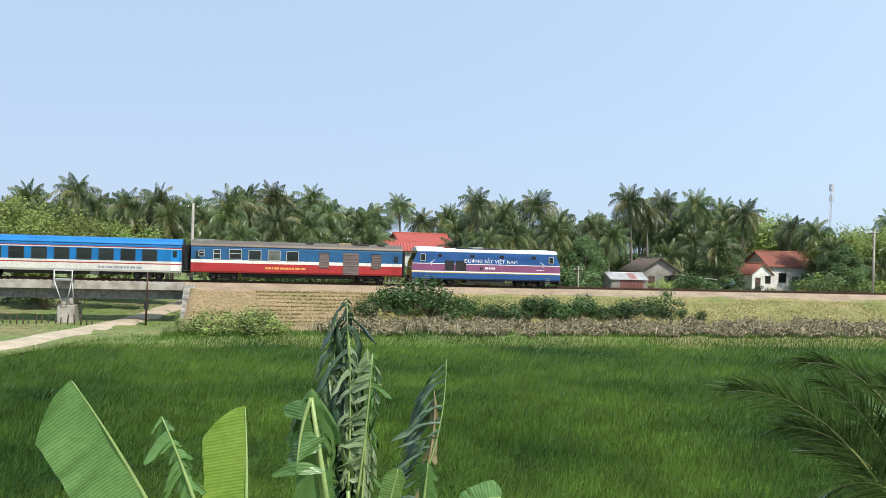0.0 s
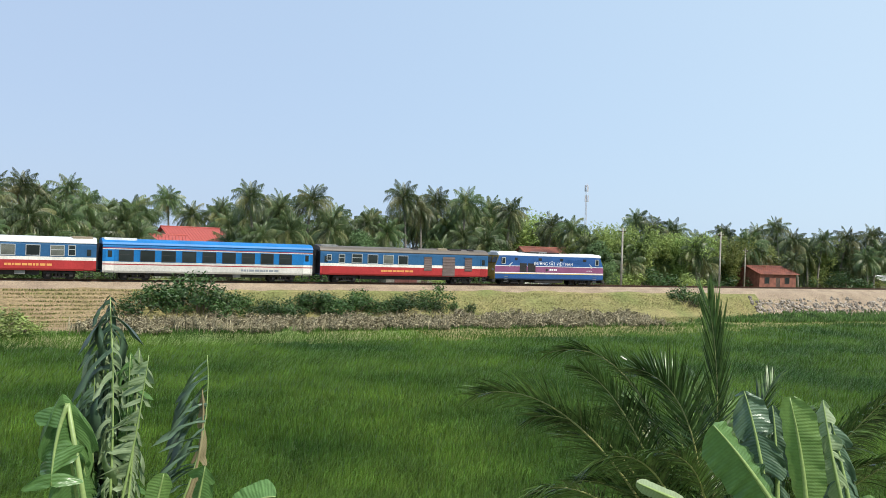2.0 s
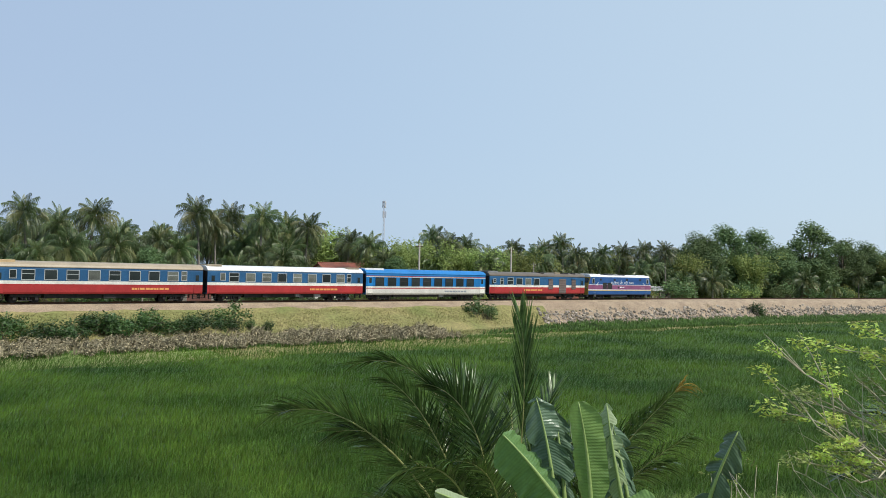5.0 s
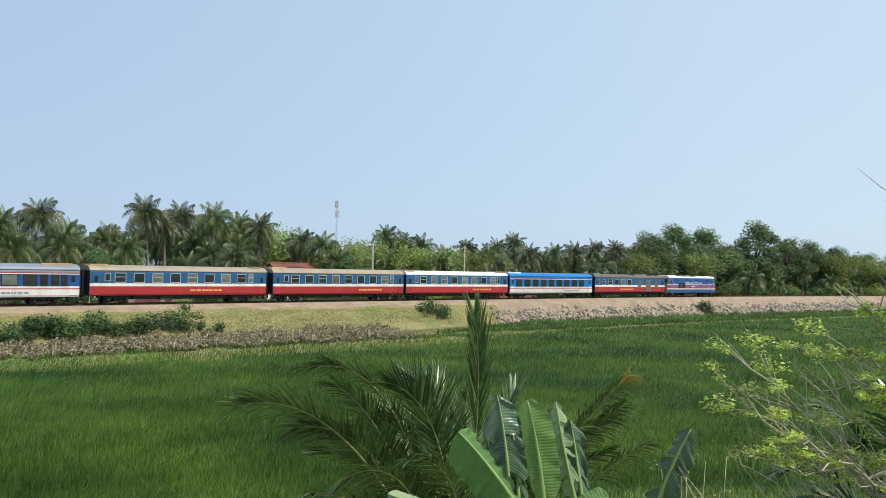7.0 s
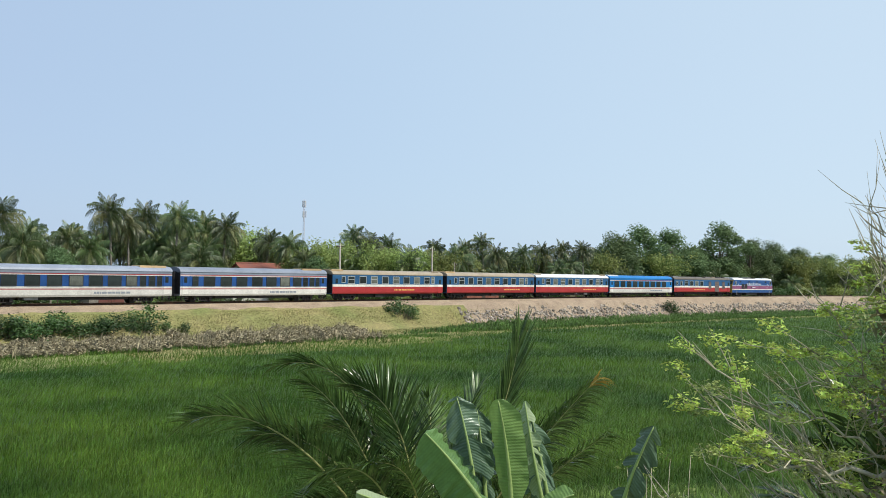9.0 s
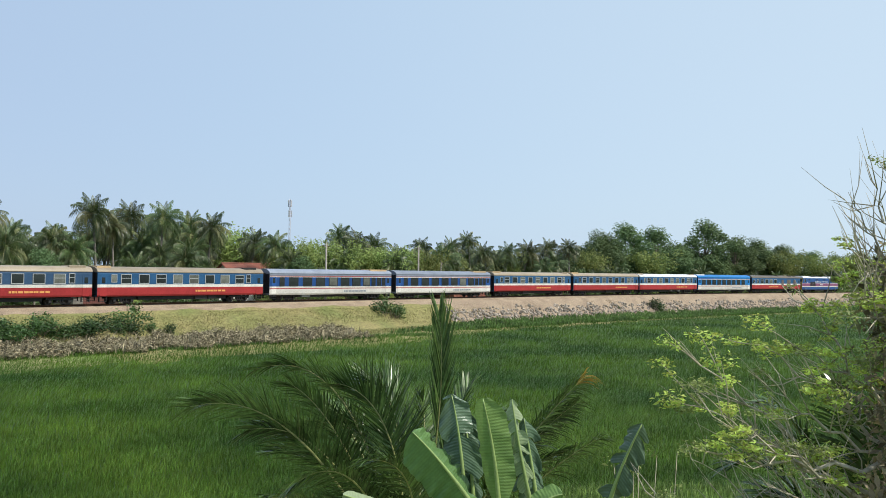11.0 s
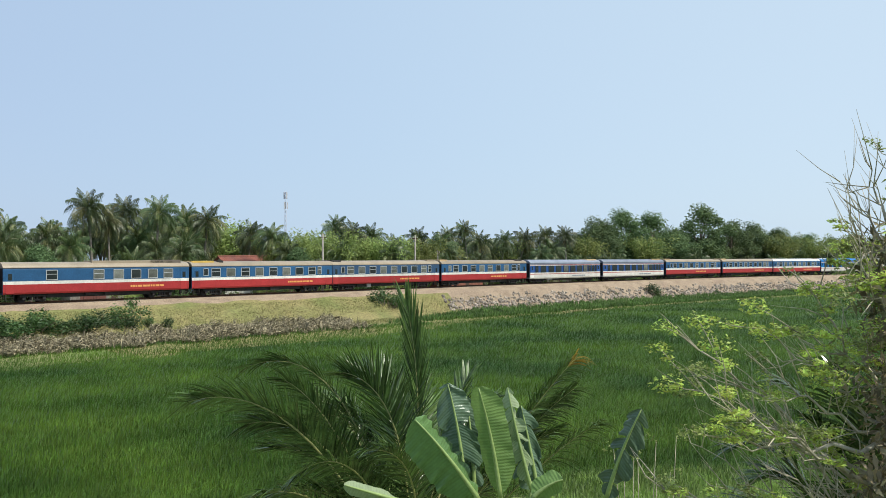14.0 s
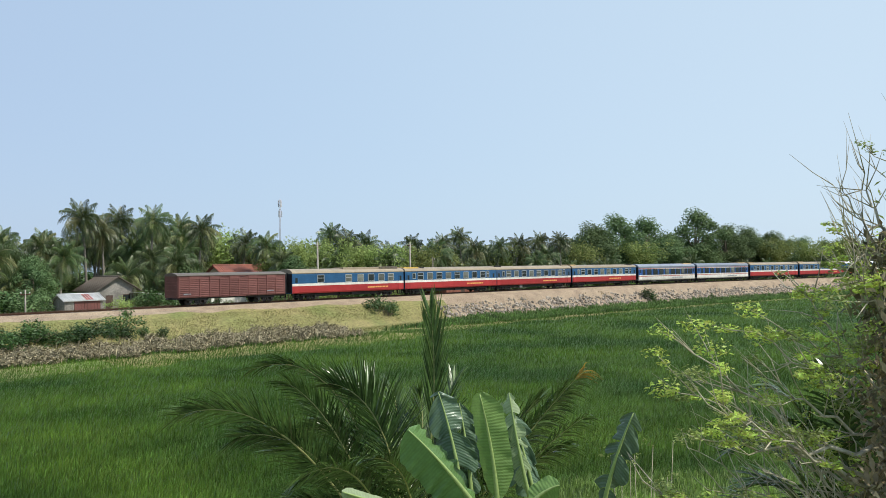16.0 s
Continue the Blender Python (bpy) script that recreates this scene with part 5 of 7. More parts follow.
    for x, ww, hh in doors:
        bm = bmesh.new()
        box(bm, x - ww / 2, x + ww / 2, -dp / 2 - 0.03, -dp / 2 + 0.02, 0, hh)
        part("door", bm, M["timber"], hs)
    return hs


def build_houses():
    house("house", "white-walled house with weathered red clay tile roof", 28.0, 24.0, 8.2, 6.0, 3.7, 1.75, "whitewash", "tile", "x", ((-2.0, 1.9, 1.1, 1.2), (1.6, 1.9, 1.1, 1.2)), ((0, 1.0, 2.1),), 0.5, 0.0, VZ, 24)
    house("house_annex", "small white gabled annex with clay tile roof", 20.6, 20.0, 3.0, 4.6, 2.5, 1.25, "whitewash", "tile", "y", ((0.9, 1.7, 0.7, 0.9),), ((-0.6, 0.8, 1.95),), 0.3, 0.0, VZ, 14)
    house("house", "grey weathered gabled hut under the palms", 3.2, 16.0, 5.0, 5.0, 2.7, 1.45, "oldwall", "roof_brown", "y", ((1.2, 1.6, 0.8, 0.8),), ((-1.0, 0.9, 2.0),), 0.5, 0.0, VZ, 12)
    house("house", "house with a bright red sheet-metal roof behind the palms", -22.6, 37.0, 7.6, 7.0, 4.8, 1.75, "whitewash", "redtin", "x", ((-2, 2.4, 1.2, 1.3), (2, 2.4, 1.2, 1.3)), (), 0.6, 12, VZ, 20)
    house("house", "house with a bright red sheet-metal roof behind the palms", -27.2, 32.0, 5.0, 5.0, 4.3, 1.1, "whitewash", "redtin", "x", ((0, 2.2, 1.2, 1.2),), (), 0.5, -6, VZ, 14)
    house("house", "low brown brick house with dark red roof", 62.2, 12.0, 8.0, 5.0, 2.7, 1.0, "brickwall", "tile", "x", ((-2.4, 1.6, 0.9, 0.9), (2.0, 1.6, 0.9, 0.9)), ((0, 0.9, 2.0),), 0.4, 0, VZ, 20)
    house("house", "small grey shack with sheet roof among the trees", 92.0, 14.0, 6.0, 4.0, 1.9, 0.6, "oldwall", "tin", "x", ((1.4, 1.2, 0.8, 0.7),), ((-1.0, 0.8, 1.8),), 0.3, 0, VZ, 12)
    shed = house("shed", "small shed with zinc roof, one red roof sheet and rusty front", -3.9, 8.6, 4.3, 2.6, 1.75, 0.55, "oldwall", "tin", "x", (), (), 0.25, 0.0, VZ, 16)
    for k in range(8):
        bm = bmesh.new()
        x = -0.9 + k * 0.37
        box(bm, x - 0.17, x + 0.17, -1.35, -1.305, 0.0, 1.7)
        part("sheet", bm, M["boxred"], shed)
    bm = bmesh.new()
    vs = [(0.1, -1.56, 1.80), (1.0, -1.56, 1.80), (1.0, 0.0, 2.44), (0.1, 0.0, 2.44)]
    f = bm.faces.new([bm.verts.new(p) for p in vs])
    bmesh.ops.solidify(bm, geom=[f], thickness=-0.02)
    part("sheet", bm, M["redtin"], shed, "red roof sheet")
    lean = thing("lean_to", "open lean-to with sheet roof on thin posts", "shelter", m=along(7.2, 12.0, VZ))
    bm = bmesh.new()
    vv = box(bm, -2.4, 2.4, -1.4, 1.4, 2.0, 2.08)
    for v in vv:
        v.co.z += 0.25 * (-v.co.x / 2.4)
    part("roof", bm, M["tin"], lean)
    for x, y in ((-2.2, -1.2), (0, -1.2), (2.2, -1.2), (-2.2, 1.2), (2.2, 1.2)):
        bm = bmesh.new()
        tube(bm, [(x, y, -0.2), (x, y, 2.02 - 0.1 * x)], [0.06, 0.05], 5)
        part("post", bm, M["timber"], lean)
    # tarpaulin draped over a frame in the yard
    cover = thing("tarpaulin_shelter", "pale blue tarpaulin draped over a low frame in the yard", "shelter", m=along(14.6, 17.0, VZ, 20))
    bm = bmesh.new()
    rows_ = []
    for i in range(6):
        x = -1.2 + i * 0.48
        sag_ = 0.10 * math.sin(i * 2.1)
        rows_.append([bm.verts.new((x, 0.85 * math.cos(a), 0.9 + (0.95 + sag_) * math.sin(a) if math.sin(a) > 0 else 0.7)) for a in np.linspace(-0.1, math.pi + 0.1, 9)])
    for r0, r1 in zip(rows_, rows_[1:]):
        for a, b, c, d in zip(r0, r1, r1[1:], r0[1:]):
            bm.faces.new((a, b, c, d))
    bmesh.ops.solidify(bm, geom=list(bm.faces), thickness=0.02)
    part("sheet", bm, M["tarp"], cover, smooth=True)
    for x in (-1.1, 1.1):
        for y in (-0.8, 0.8):
            bm = bmesh.new()
            tube(bm, [(x, y, -0.2), (x, y, 1.0)], [0.04, 0.04], 6)
            part("post", bm, M["timber"], cover)
    # garden fence of uneven stakes along the yards
    rng = random.Random(8)
    fence = thing("stake_fence", "uneven wire and stake fence before the yards", "fence", m=along(0, 0, 0))
    inv = fence.matrix_world.inverted()
    for s in np.arange(-14, 34, 1.3):
        x, y, h = rail_at(s, 5.6)
        b = inv @ Vector((x, y, VZ))
        bm = bmesh.new()
        hh = rng.uniform(0.7, 1.15)
        tube(bm, [b, b + Vector((rng.uniform(-.1, .1), 0, hh))], [0.05, 0.045], 5)
        part("stake", bm, M["timber"], fence)
    for z in (0.45, 0.8):
        bm = bmesh.new()
        pts = [inv @ Vector((*rail_at(s, 5.6)[:2], VZ + z)) for s in np.arange(-14, 34, 2.0)]
        tube(bm, pts, [0.018] * len(pts), 4)
        part("wire", bm, M["rail"], fence)
    # concrete poles
    for az, back, top, r, lab in ((-16.23, 4.0, 11.6, 0.16, "a"), (26.6, 6.0, 11.6, 0.13, "b"), (32.7, 6.0, 11.7, 0.13, "b"), (31.4, 28.0, 11.1, 0.09, "b"), (31.0, 28.0, 10.6, 0.09, "b"), (9.0, 7.0, 6.2, 0.08, "c"), (34.2, 16.0, 9.6, 0.1, "b")):
        d = line_dist(az) + back
        x, y = polar(az, d)
        pl = thing("utility_pole", "weathered grey concrete utility pole", "pole", "concrete poles along the railway", m=pose(x, y, 2.6, 0, 0, 15))
        h = top - 2.6
        bm = bmesh.new()
        tube(bm, [(0, 0, 0), (0, 0, h)], [r * 1.35, r * 0.9], 4)
        part("shaft", bm, M["concrete"], pl)
        bm = bmesh.new()
        box(bm, -0.55, 0.55, -0.05, 0.05, h - 0.55, h - 0.43)
        part("crossarm", bm, M["rail"], pl)
        for xx in (-0.45, 0.45):
            bm = bmesh.new()
            cyl(bm, (xx, 0, h - 0.34), (0, 0, 1), 0.05, 0.18, 8)
            part("insulator", bm, M["whitewash"], pl)
    # telecom mast
    x, y = polar(24.2, 290)
    mast = thing("telecom_mast", "slender grey lattice telecom mast with panel antennas", "mast", m=pose(x, y, VZ, 0, 0, 20))
    H = 31.0 - VZ
    leg = [(0.36 * math.cos(a), 0.36 * math.sin(a)) for a in (0.3, 2.4, 4.5)]
    for lx, ly in leg:
        bm = bmesh.new()
        tube(bm, [(lx, ly, 0), (lx * 0.75, ly * 0.75, H)], [0.09, 0.07], 5)
        part("leg", bm, M["mastgrey"], mast)
    for k in range(18):
        z0, z1 = H * k / 18, H * (k + 1) / 18
        bm = bmesh.new()
        for i in range(3):
            a, b = leg[i], leg[(i + 1) % 3]
            tube(bm, [(a[0] * 0.85, a[1] * 0.85, z0), (b[0] * 0.85, b[1] * 0.85, z1)], [0.04, 0.04], 4)
        part("brace", bm, M["mastgrey"], mast)
    for k in range(6):
        a = k * 1.05
        bm = bmesh.new()
        z = H - 1.6 - (k % 2) * 3.4
        box(bm, 0.55 * math.cos(a) - 0.16, 0.55 * math.cos(a) + 0.16, 0.55 * math.sin(a) - 0.12, 0.55 * math.sin(a) + 0.12, z - 1.1, z + 1.1, bevel=0.03)
        part("antenna", bm, M["mastgrey"], mast)


build_houses()


# ---- near-slope cover: dead stalks, tufts, weeds, rubble ----
def scatter(rng, n, s0, s1, l0, l1, cut=None):
    s = rng.uniform(s0, s1, n)
    l = rng.uniform(l0, l1, n)
    if cut is not None:
        k = cut(s, l)
        s, l = s[k], l[k]
    x, y, h = np.interp(s, TS, TX), np.interp(s, TS, TY), np.interp(s, TS, TH)
    z = np.array([bank_z(a, b) for a, b in zip(s, l)])
    return np.stack([x - np.sin(h) * l, y + np.cos(h) * l, z], 1)


def build_cover():
    rng = np.random.default_rng(21)
    wav = lambda s: np.sin(s * 0.9) + np.sin(s * 0.37 + 2) + np.sin(s * 2.3)
    P = scatter(rng, 1500, -42, 19, -13.2, -7.4, lambda s, l: l < -8.2 - 0.35 * wav(s) - np.interp(s, (-44, -36, 10, 19), (2.2, 0.3, 0.2, 1.6)))
    blades("dead_shrubs", P, rng.uniform(0.5, 1.5, len(P)), rng.uniform(0.06, 0.16, len(P)), (0.2, 0.45), M["dead"], "band of dead brown shrub stalks along the bank foot", "dead shrubs", 22)
    P = scatter(rng, 60000, -53, 62, -10.5, -3.3, lambda s, l: rng.random(len(s)) < np.interp(s, (-53, -38, -30, 40, 62), (0.12, 0.15, 1, 1, 0.1)))
    blades("embankment_grass", P, rng.uniform(0.06, 0.17, len(P)), rng.uniform(0.03, 0.06, len(P)), (0.2, 0.5), M["tuft"], "dry yellow-green grass on the embankment slope", "grass", 23)
    P = scatter(rng, 7000, -54, 30, -13.2, -11.6)
    blades("verge_grass", P, rng.uniform(0.15, 0.5, len(P)), rng.uniform(0.03, 0.07, len(P)), (0.2, 0.5), M["weed"], "green grass strip between the bank and the paddy", "grass", 24)
    P = scatter(rng, 38000, 24, 190, -11.0, -4.4, lambda s, l: (l < -5.2 + 0.45 * wav(s)) & (l > np.interp(s, (16, 42), (-12.0, -10.2))) & (l < np.interp(s, (24, 48), (-10.6, -5.0))))
    blades("weeds", P, rng.uniform(0.3, 0.8, len(P)), rng.uniform(0.05, 0.12, len(P)), (0.2, 0.5), M["weed"], "bright green weeds at the foot of the stone pitching", "weeds", 25)
    x = rng.uniform(-62, -18, 40000)
    y = rng.uniform(40, 100, 40000)
    k = (np.abs(x - road_mid(y)) > 1.8) & (x < np.interp(y, (20, 64, 72, 76), (-35, -26.8, -22.2, -19.0)))
    P = np.stack([x[k], y[k], 0 * x[k] + 0.08], 1)
    blades("verge_grass", P, rng.uniform(0.05, 0.13, len(P)), rng.uniform(0.03, 0.06, len(P)), (0.2, 0.5), M["weed"], "short green grass beside the dirt road", "grass", 26)
    P = scatter(rng, 5200, 40, 200, -5.6, -2.9, lambda s, l: np.sin(s * 0.83) + np.sin(s * 0.31 + 1) + 0.8 * np.sin(l * 3 + s) > 0.9)
    blades("dry_tufts", P, rng.uniform(0.12, 0.42, len(P)), rng.uniform(0.03, 0.08, len(P)), (0.2, 0.5), M["drybrown"], "withered brown grass tufts among the stones", "grass", 28)
    # contour rows of dry stubble on the brown stretch beside the abutment
    for r in range(11):
        lat = -3.2 - r * 0.62
        Q = scatter(rng, 420, -46.5, -34.5, lat - 0.07, lat + 0.07)
        if r == 0:
            rows_ = Q
        else:
            rows_ = np.concatenate([rows_, Q])
    blades("stubble_rows", rows_, rng.uniform(0.08, 0.24, len(rows_)), rng.uniform(0.04, 0.08, len(rows_)), (0.2, 0.4), M["tuft"], "contour rows of dry stubble on the bank", "stubble", 27)
    # rubble pitching
    n = 3400
    P = scatter(rng, n, 42, 210, -5.5, -3.1, lambda s, l: l < -3.5 - 0.25 * np.sin(s * 0.7) - 0.2 * np.sin(s * 1.9))
    ico = [(0, 0, 1), (0.9, 0, 0.4), (0.28, 0.85, 0.4), (-0.72, 0.53, 0.4), (-0.72, -0.53, 0.4), (0.28, -0.85, 0.4), (0.72, 0.53, -0.4), (-0.28, 0.85, -0.4), (-0.9, 0, -0.4), (-0.28, -0.85, -0.4), (0.72, -0.53, -0.4), (0, 0, -1)]
    tri = [(0, 1, 2), (0, 2, 3), (0, 3, 4), (0, 4, 5), (0, 5, 1), (1, 6, 2), (2, 7, 3), (3, 8, 4), (4, 9, 5), (5, 10, 1), (6, 7, 2), (7, 8, 3), (8, 9, 4), (9, 10, 5), (10, 6, 1)]
    base = np.array(ico)
    m = len(P)
    sc = rng.uniform(0.13, 0.30, (m, 1, 1)) * rng.uniform(0.7, 1.3, (m, 1, 3))
    V = P[:, None, :] + base[None] * sc * rng.uniform(0.8, 1.2, (m, 12, 3))
    Fc = (np.array(tri)[None] + (np.arange(m) * 12)[:, None, None]).reshape(-1, 3)
    tagged(mesh_ob("rubble", V.reshape(-1, 3), Fc.tolist(), M["stone"]), "grey rubble stones pitched on the steep bank", "stones", kind="stuff")


build_cover()


# ---- plants before the balcony ----
def banana_mat(name, col, col2, trans, rough=0.38):
    m = mat(name, col, rough, vary=0.1, scale=1.8, fine=20, col2=col2, trans=trans, per="object")
    nt = m.node_tree
    tc = nt.nodes.new("ShaderNodeTexCoord")
    wv = nt.nodes.new("ShaderNodeTexWave")
    wv.wave_type, wv.bands_direction = "BANDS", "X"
    wv.inputs["Scale"].default_value = 11.0
    wv.inputs["Distortion"].default_value = 2.0
    wv.inputs["Detail"].default_value = 2.0
    bp = nt.nodes.new("ShaderNodeBump")
    bp.inputs["Strength"].default_value = 0.2
    bp.inputs["Distance"].default_value = 0.02
    nt.links.new(tc.outputs["UV"], wv.inputs["Vector"])
    nt.links.new(wv.outputs["Fac"], bp.inputs["Height"])
    nt.links.new(bp.outputs[0], nt.nodes["Principled BSDF"].inputs["Normal"])
    # the same ribs show faintly in the colour
    hs = next(n for n in nt.nodes if n.type == "HUE_SAT")
    old = hs.inputs["Value"].links[0].from_socket
    rr = nt.nodes.new("ShaderNodeMapRange")
    rr.inputs[3].default_value, rr.inputs[4].default_value = 0.95, 1.05
    mu = nt.nodes.new("ShaderNodeMath")
    mu.operation = "MULTIPLY"
    nt.links.new(wv.outputs["Fac"], rr.inputs[0])
    nt.links.new(rr.outputs[0], mu.inputs[0])
    nt.links.new(old, mu.inputs[1])
    nt.links.new(mu.outputs[0], hs.inputs["Value"])
    return m


M["banana"] = banana_mat("banana_leaf", (0.155, 0.285, 0.090), (0.100, 0.205, 0.060), 0.26, 0.28)
# bright yellow-green: the glow of a backlit blade is put into the colour
M["banana_backlit"] = banana_mat("banana_leaf_backlit", (0.30, 0.44, 0.07), (0.22, 0.36, 0.05), 0.5)
M["banana_dry"] = banana_mat("banana_leaf_dry", (0.42, 0.36, 0.20), (0.26, 0.20, 0.10), 0.3, 0.7)
M["banana_rib"] = mat("banana_midrib", (0.28, 0.38, 0.13), 0.45, vary=0.12)
M["banana_stem"] = mat("banana_stem", (0.16, 0.19, 0.07), 0.6, vary=0.25, scale=2, fine=12, col2=(0.18, 0.12, 0.06))
M["fgpalm"] = mat("near_coconut_leaf", (0.110, 0.180, 0.046), 0.26, spec=0.7, vary=0.35, scale=2.0, fine=14, col2=(0.034, 0.070, 0.018), per="island", trans=0.16)
M["fgpalm_tip"] = mat("near_coconut_leaf_orange", (0.46, 0.30, 0.06), 0.5, vary=0.2, per="island", trans=0.3)
M["fgpalm_rib"] = mat("near_coconut_rib", (0.30, 0.31, 0.11), 0.45, vary=0.15)
M["limeleaf"] = mat("lime_leaf", (0.56, 0.64, 0.14), 0.45, vary=0.3, scale=3, fine=12, col2=(0.40, 0.52, 0.10), per="island", trans=0.45, hue=0.02)
M["oliveleaf"] = mat("olive_leaf", (0.36, 0.43, 0.13), 0.5, vary=0.35, scale=3, fine=12, per="island", trans=0.4)
M["brownleaf"] = mat("withered_leaf", (0.34, 0.26, 0.15), 0.7, vary=0.45, scale=3, fine=12, col2=(0.11, 0.12, 0.06), per="island", trans=0.15)
M["twig"] = mat("pale_twig", (0.50, 0.45, 0.33), 0.85, vary=0.25, scale=4, fine=30, bump=0.3)


def spot(az, el, d):
    """A point by its bearing and its height angle from the balcony, d metres off in plan."""
    x, y = polar(az, d)
    return Vector((x, y, EYE[2] + d * math.tan(radians(el))))


def bez(p0, p1, p2, u):
    a = p0 * (1 - u) ** 2 + p1 * 2 * u * (1 - u) + p2 * u * u
    t = ((p1 - p0) * (1 - u) + (p2 - p1) * u).normalized()
    return a, t


def to_eye(p):
    return (Vector(EYE) - p).normalized()


def banana_leaf(parent, p0, p2, bow, width, tilts, material, seed, tears=0, droop=0.4, n=56, keep=(1, 1), rag=0.0, pleat=0.009):
    """One leaf: a rounded midrib and two half blades. bow: sideways pull of the middle; tilts: backward fold of the two halves in degrees;
    tears: strips that each half is split into."""
    rng = random.Random(seed)
    mid = (p0 + p2) / 2 + bow
    piv = p0.copy()
    V, Fc, UV = [], [], []
    cols = 5
    L = (p2 - p0).length * 1.05
    strips = [0.0]
    while tears and strips[-1] < 1:
        strips.append(strips[-1] + rng.uniform(0.5, 1.6) / tears)
    for sg, tilt, kp in ((-1, tilts[0], keep[0]), (1, tilts[1], keep[1])):
        if not kp:
            continue
        segs = list(zip(strips, strips[1:])) if tears else [(0.0, 1.0)]
        for a, b in segs:
            b = min(b, 1.0)
            if b - a < 0.004 or (tears and rng.random() < rag):
                continue
            m = n if not tears else max(2, int(n * (b - a)))
            dr = 0.0 if not tears else droop * rng.uniform(0.3, 1.2)
            jt = 0.0 if not tears else rng.uniform(-32, 32)
            back = 0.12 if not tears else rng.uniform(-0.05, 0.6)
            tw = 0.0 if not tears else rng.uniform(-0.5, 0.5)
            short = 1.0 if not tears else rng.uniform(0.75 if tears < 12 else 0.4, 1.0)
            k0 = len(V)
            for i in range(m + 1):
                u = a + (b - a) * i / m
                p, t = bez(p0, mid, p2, u)
                ey = to_eye(p)
                s = t.cross(ey)
                s.normalize()
                s = s * sg
                nn = s.cross(t) * (1 if s.cross(t).dot(ey) > 0 else -1)
                s2 = s * math.cos(radians(tilt + jt)) - nn * math.sin(radians(tilt + jt))
                n2 = nn * math.cos(radians(tilt + jt)) + s * math.sin(radians(tilt + jt))
                w = width * 0.5 * min(1.0, (max(0.0, u - 0.03) / 0.22)) ** 0.6 * min(1.0, ((1 - u) / (0.09 if tears else 0.17) + 0.05)) ** 0.5 * short
                if tears:
                    w *= 1 - 0.35 * abs((u - (a + b) / 2) / (b - a) * 2) ** 2
                for j in range(cols):
                    v = j / (cols - 1)
                    ang = tw * v * ((u - a) / (b - a) - 0.5)
                    q = p + s2 * w * v * math.cos(dr * v) + n2 * (pleat * (math.sin(u * 29 + sg + seed + 3 * v + 2.3 * math.sin(u * 7 + seed)) + 0.6 * math.sin(u * 61 + 4 * v + seed)) * v ** 1.5 + 0.009 * math.sin(u * 13 + v * 5 + seed)) * (width / 0.6) + n2 * w * ang * 0.6
                    q = q + Vector((0, 0, -1)) * w * v * math.sin(dr * v) - t * back * w * v
                    V.append(tuple(q - piv))
                    UV.append((u * L, v))
            for i in range(m):
                for j in range(cols - 1):
                    k = k0 + i * cols + j
                    Fc.append((k, k + cols, k + cols + 1, k + 1))
    me = bpy.data.meshes.new("leaf")
    me.from_pydata(V, [], Fc)
    lay = me.uv_layers.new(name="UVMap")
    for lp in me.loops:
        lay.data[lp.index].uv = UV[lp.vertex_index]
    me.polygons.foreach_set("use_smooth", [True] * len(me.polygons))
    me.materials.append(M[material])
    ob = new("leaf", me)
    ob.parent = parent
    loc = Matrix.Translation(piv - parent.location)
    ob.matrix_local = loc
    bm = bmesh.new()
    pts = [bez(p0, mid, p2, u)[0] - piv for u in np.linspace(0, 0.99, 14)]
    tube(bm, pts, [(0.020 if tears < 20 else 0.012) * (1 - 0.85 * i / 13) + 0.002 for i in range(14)], 6)
    r = part("midrib", bm, M["banana_rib"] if material != "banana_dry" else M["banana_dry"], ob)
    LEAVES.append((ob, piv, seed, loc))
    return ob


LEAVES = []      # parts that stir in the wind: object, pivot, seed
GZ = 0.6         # garden ground


def banana_stem(plant, foot, top, r=0.13):
    bm = bmesh.new()
    o = plant.location.copy()
    tube(bm, [foot - o, (foot + top) / 2 - o + Vector((0.05, 0, 0)), top - o], [r * 1.2, r, r * 0.6], 12)
    part("stem", bm, M["banana_stem"], plant, smooth=True)


def petiole(plant, a, b):
    o = plant.location.copy()
    bm = bmesh.new()
    tube(bm, [a - o, (a + b) / 2 - o + Vector((0, 0, 0.03)), b - o], [0.03, 0.025, 0.02], 7)
    part("petiole", bm, M["banana_rib"], plant, smooth=True)


def banana_plant(label, az, d, top_el, leaves):
    foot = spot(az, 0, d)
    foot.z = GZ - 0.1
    plant = thing("banana_plant", label, "banana plant", "banana plants by the balcony", m=Matrix.Translation(foot))
    top = spot(az, top_el, d)
    banana_stem(plant, foot, top)
    for i, lf in enumerate(leaves):
        p0, p2 = spot(*lf["base"]), spot(*lf["tip"])
        petiole(plant, top - Vector((0, 0, 0.05)), p0)
        bow = Vector(lf.get("bow", (0, 0, 0)))
        banana_leaf(plant, p0, p2, bow, lf["w"], lf.get("tilt", (20, 20)), lf.get("m", "banana"), lf.get("seed", i + 3), lf.get("tears", 0), lf.get("droop", 0.5), keep=lf.get("keep", (1, 1)), rag=lf.get("rag", 0.0), pleat=lf.get("pleat", 0.009))
    return plant


